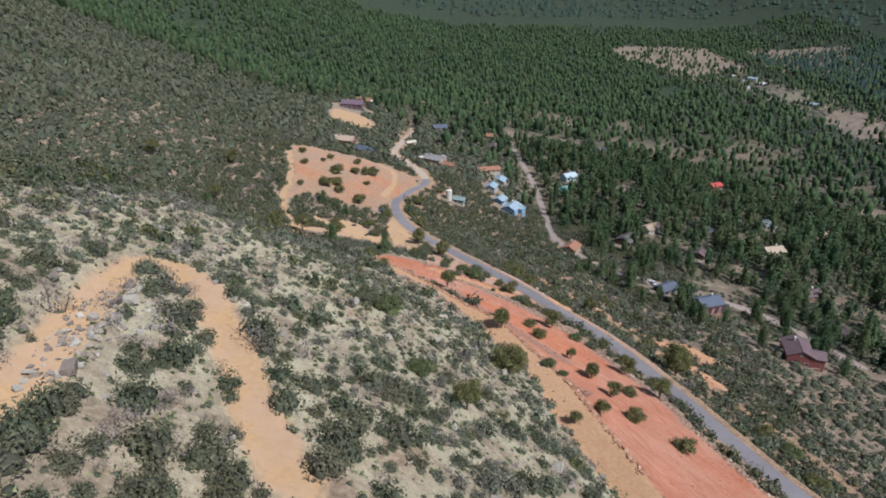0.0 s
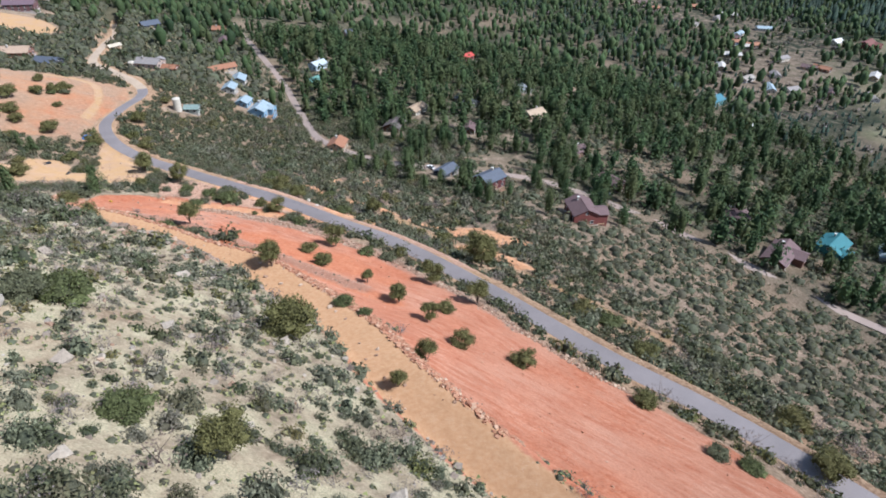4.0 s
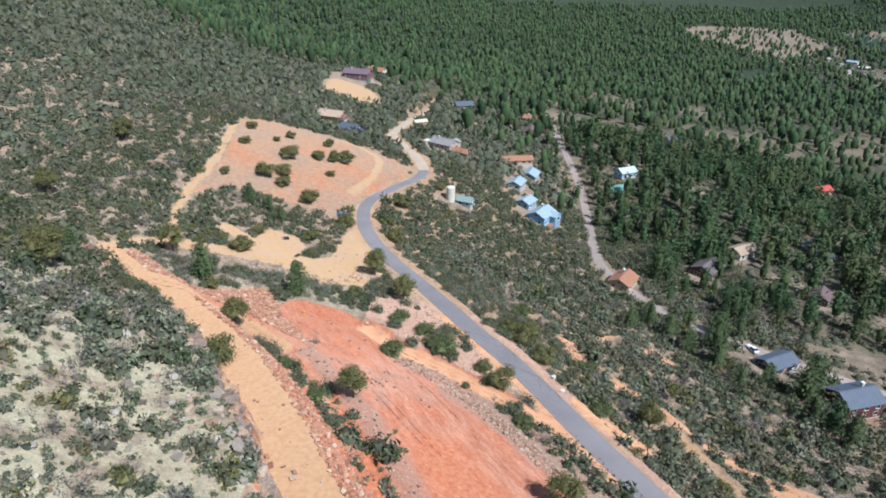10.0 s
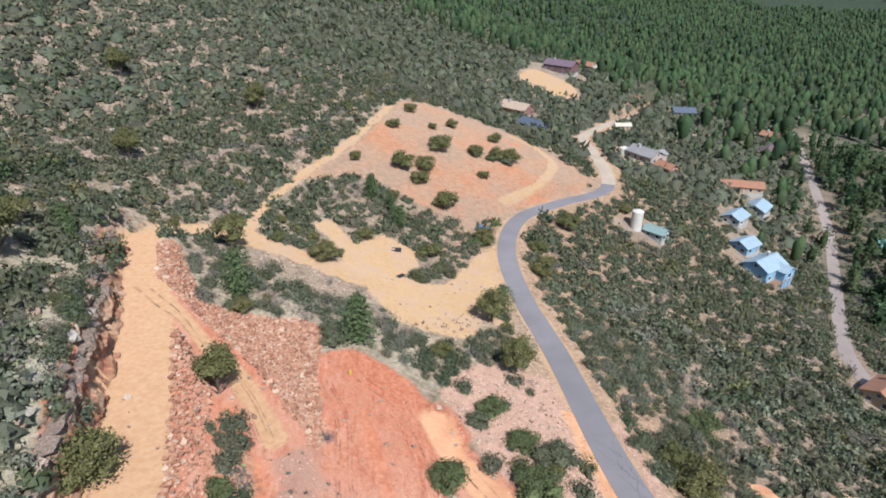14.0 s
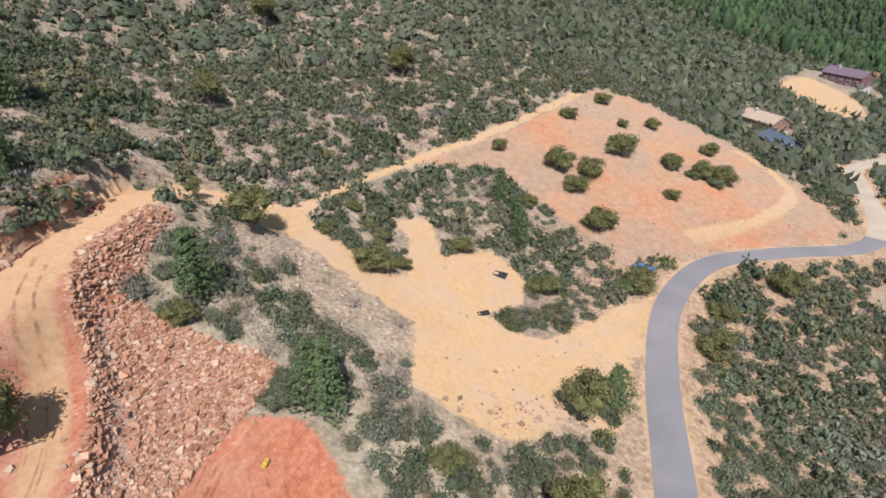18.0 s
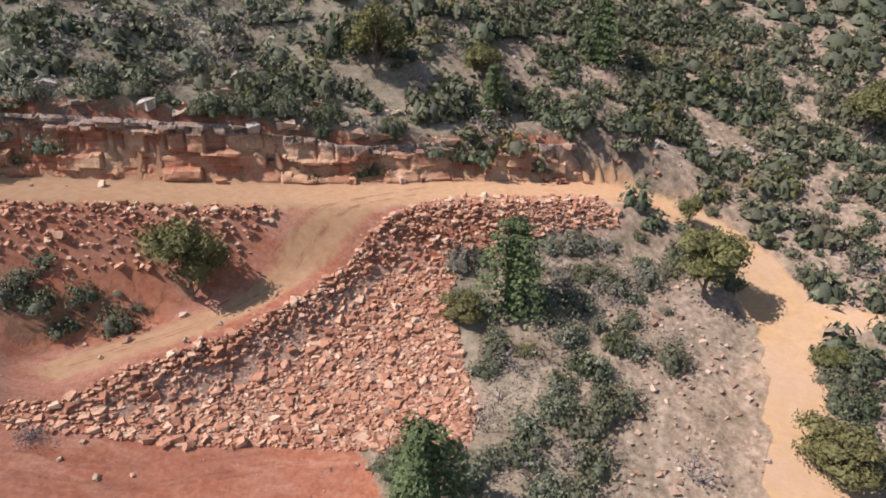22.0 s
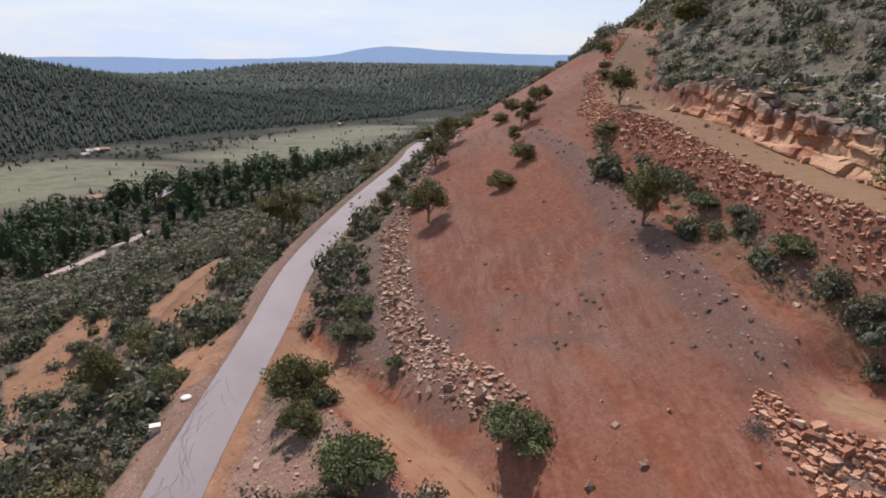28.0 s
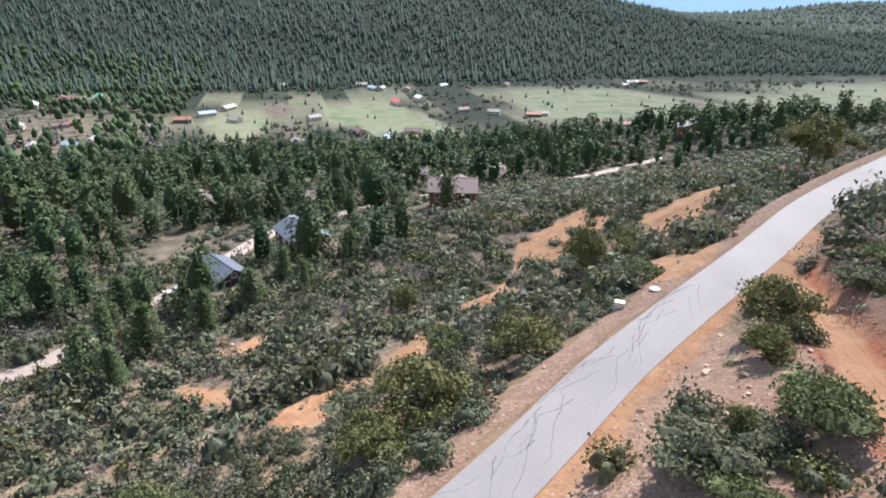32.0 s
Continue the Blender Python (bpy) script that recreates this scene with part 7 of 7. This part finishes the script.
def pickup(x, y, turn, paint_mat, label, category="car"):
    base = tagged(new("parked_car"), label, category)
    base.matrix_basis = pose(x, y, float(ground_level(x, y)[0]) + 0.05, 0, 0, turn)
    body = prism([(-0.92, 0.42), (0.92, 0.42), (0.95, 0.75), (0.88, 1.0), (-0.88, 1.0), (-0.95, 0.75)], -2.35, 2.35)
    part("body", body, paint_mat, base)
    cab = np.array([(-1.5, -0.82, 1.0), (0.9, -0.82, 1.0), (0.9, 0.82, 1.0), (-1.5, 0.82, 1.0), (-1.1, -0.68, 1.62), (0.3, -0.68, 1.62), (0.3, 0.68, 1.62), (-1.1, 0.68, 1.62)])
    part("cabin", (cab, box(0, 0, 0, 1, 1, 1)[1]), GLASS, base)
    part("roof", box(-1.08, -0.66, 1.62, 0.28, 0.66, 1.67), paint_mat, base)
    for wx in (-1.45, 1.45):
        for wy in (-0.86, 0.86):
            v, f = lathe([(0.3, -0.11), (0.35, -0.07), (0.35, 0.07), (0.3, 0.11)], 14)
            tyre = part("wheel", (np.stack([v[:, 0], v[:, 2], v[:, 1]], -1), f), TYRE, base)
            tyre.matrix_basis = pose(wx, wy, 0.35)
            v, f = lathe([(0.2, -0.12), (0.2, 0.12)], 12)
            part("rim", (np.stack([v[:, 0], v[:, 2], v[:, 1]], -1), f), TRIM, tyre)
    for wy in (-0.62, 0.62):
        part("headlight", box(2.352, wy - 0.18, 0.68, 2.38, wy + 0.18, 0.84), TRIM, base)
        part("taillight", box(-2.38, wy - 0.18, 0.68, -2.352, wy + 0.18, 0.84), paint("lamp_red", (0.4, 0.02, 0.02)), base)


pickup(-35.5, 331.5, 30, paint("car_blue", (0.05, 0.16, 0.36)), "blue car parked at the foot of the red lot")
pickup(112, 292, 110, paint("car_white", (0.6, 0.6, 0.6)), "white car parked beside the dark outbuilding")
pickup(190, 250, 60, paint("car_grey", (0.2, 0.2, 0.22)), "grey car parked by the brown garage")


def utility_box(x, y, turn):
    base = tagged(new("utility_box"), "pale metal utility box standing on the road verge", "utility box")
    base.matrix_basis = pose(x, y, float(ground_level(x, y)[0]), 0, 0, turn)
    part("plinth", box(-0.6, -0.46, -0.5, 0.6, 0.46, 0.1), CONCRETE, base)
    part("cabinet", box(-0.5, -0.36, 0.1, 0.5, 0.36, 0.75), TANK_PAINT, base)
    part("lid", box(-0.55, -0.41, 0.75, 0.55, 0.41, 0.82), TANK_PAINT, base)
    part("handle", box(-0.08, -0.40, 0.4, 0.08, -0.364, 0.5), DARK_METAL, base)


utility_box(40.8, 233.4, 55)
cover = tagged(new("manhole_cover"), "pale round concrete cover beside the road", "cover")
cover.matrix_basis = pose(42.6, 228.2, float(ground_level(42.6, 228.2)[0]) + 0.02)
part("ring", lathe([(0.62, -0.1), (0.62, 0.1), (0.5, 0.12)], 18), CONCRETE, cover)
part("lid", lathe([(0.48, 0.0), (0.48, 0.14)], 18), TANK_PAINT, cover)


def metal_tray(x, y, turn, w, d, label):
    """A shallow dark steel tray lying on the bare soil."""
    base = tagged(new("steel_tray"), label, "tray")
    base.matrix_basis = pose(x, y, float(ground_level(x, y)[0]) + 0.05, 0, 0, turn)
    part("floor", box(-w / 2, -d / 2, 0, w / 2, d / 2, 0.08), DARK_METAL, base)
    for a, b, c, e in ((-w / 2, -d / 2, w / 2, -d / 2 + 0.1), (-w / 2, d / 2 - 0.1, w / 2, d / 2), (-w / 2, -d / 2 + 0.1, -w / 2 + 0.1, d / 2 - 0.1), (w / 2 - 0.1, -d / 2 + 0.1, w / 2, d / 2 - 0.1)):
        part("rim", box(a, b, 0.085, c, e, 0.4), DARK_METAL, base)


metal_tray(-47.5, 300.5, 25, 2.6, 1.6, "dark steel trailer bed on the tan lot")
metal_tray(-39.5, 288.5, 70, 2.2, 0.9, "flat dark steel sheet on the tan lot")
drum = tagged(new("yellow_drum"), "small yellow drum lying at the edge of the pad", "drum")
drum.matrix_basis = pose(-21.5, 240.5, float(ground_level(-21.5, 240.5)[0]) + 0.3, 90, 0, 40)
part("body", lathe([(0.28, -0.45), (0.3, -0.4), (0.3, 0.4), (0.28, 0.45)], 14), paint("drum_yellow", (0.55, 0.33, 0.05)), drum)
part("rim", lathe([(0.31, -0.02), (0.315, 0.0), (0.31, 0.02)], 14), DARK_METAL, drum)


SIDE = 1.0


def cracks():
    """Dark sealed cracks that branch along the asphalt."""
    rng = np.random.default_rng(91)
    line = LINES["road"]
    run = np.r_[0, np.cumsum(np.linalg.norm(np.diff(line[:, :2], axis=0), axis=1))]
    V, F, at = [], [], 0
    start = run[np.argmin(np.hypot(line[:, 0] - 44, line[:, 1] - 217))]
    for k in range(26):
        s, off, heading = start + rng.uniform(2, 44), -rng.uniform(0.3, 2.4) * SIDE, rng.uniform(-0.35, 0.35)
        pts = []
        for j in range(int(rng.integers(6, 16))):
            i = min(int(np.searchsorted(run, s)), len(line) - 1)
            t = line[min(i + 1, len(line) - 1), :2] - line[i - 1, :2]
            t = t / np.linalg.norm(t)
            u = (s - run[i - 1]) / max(run[i] - run[i - 1], 1e-6)
            c = line[i - 1] + (line[i] - line[i - 1]) * u
            o = float(np.clip(off, -2.5, 2.5))
            pts.append((c[0] - t[1] * o, c[1] + t[0] * o, c[2] + 0.062 + 0.06 * (1 - abs(o) / 2.7), t))
            s += rng.uniform(0.35, 0.9)
            heading = np.clip(heading + rng.normal(0, 0.25), -0.7, 0.7)
            off += heading * 0.6
        for j, (x, y, z, t) in enumerate(pts):
            w = 0.03 * rng.uniform(0.5, 1.4) * (1 - 0.7 * j / len(pts))
            V += [(x - t[1] * w, y + t[0] * w, z), (x + t[1] * w, y - t[0] * w, z)]
            if j:
                F.append((at - 2, at - 1, at + 1))
                F.append((at - 2, at + 1, at))
            at += 2
    ob = mesh_object("road_cracks", np.array(V), np.array(F), paint("crack_seal", (0.035, 0.035, 0.04)))
    return tagged(ob, "dark sealed cracks in the asphalt", "cracks", kind="stuff")


cracks()


def tyre_ruts():
    """Pairs of wheel ruts pressed into the soil of the pad, the track and the drive."""
    m, n, l, bsdf = material("rut_soil")
    at = n.new("ShaderNodeTexCoord").outputs["Object"]
    broken = noise_node(n, l, 0.6, 5, at, 0.7).outputs[0]
    l.new(ramp(n, l, noise_node(n, l, 6.0, 3, at).outputs[0], [(0.3, (0.20, 0.08, 0.052)), (0.7, (0.34, 0.155, 0.105))]), bsdf.inputs["Base Color"])
    bsdf.inputs["Roughness"].default_value = 0.95
    l.new(ramp(n, l, broken, [(0.44, (0, 0, 0)), (0.60, (0.3, 0.3, 0.3))]), bsdf.inputs["Alpha"])
    rng = np.random.default_rng(95)
    ways = [[(-24, 236), (-14, 228), (-6, 216), (4, 205), (18, 188)], [(-20, 240), (-8, 236), (6, 222), (16, 210), (30, 190)], [(-55, 231), (-45, 227.5), (-36, 226), (-27, 223), (-17, 217)],
            [(42, 212.5), (32, 218.5), (21, 224), (11, 229), (2, 233)]]
    for way in ways:
        marks = tagged(new("tyre_mark"), "faint wheel marks pressed into bare red soil", "tyre mark", "wheel marks on the soil")
        for turn in range(2):
            shift = rng.uniform(-0.9, 0.9)
            p = smooth_line([(x + shift + rng.normal(0, 0.3), y + shift + rng.normal(0, 0.3), 0) for x, y in way], 14)
            t = np.gradient(p[:, :2], axis=0)
            t /= np.linalg.norm(t, axis=1)[:, None]
            side = np.stack([-t[:, 1], t[:, 0]], -1)
            for wheel in (-0.8, 0.8):
                a, b = p[:, :2] + side * (wheel - 0.13), p[:, :2] + side * (wheel + 0.13)
                rim = np.stack([np.c_[a, ground_level(a[:, 0], a[:, 1]) + 0.06], np.c_[b, ground_level(b[:, 0], b[:, 1]) + 0.06]], 1).reshape(-1, 3)
                k = np.arange(len(p) - 1) * 2
                part("wheel_line", (rim, np.stack([k, k + 1, k + 3, k + 2], -1)), m, marks)


tyre_ruts()
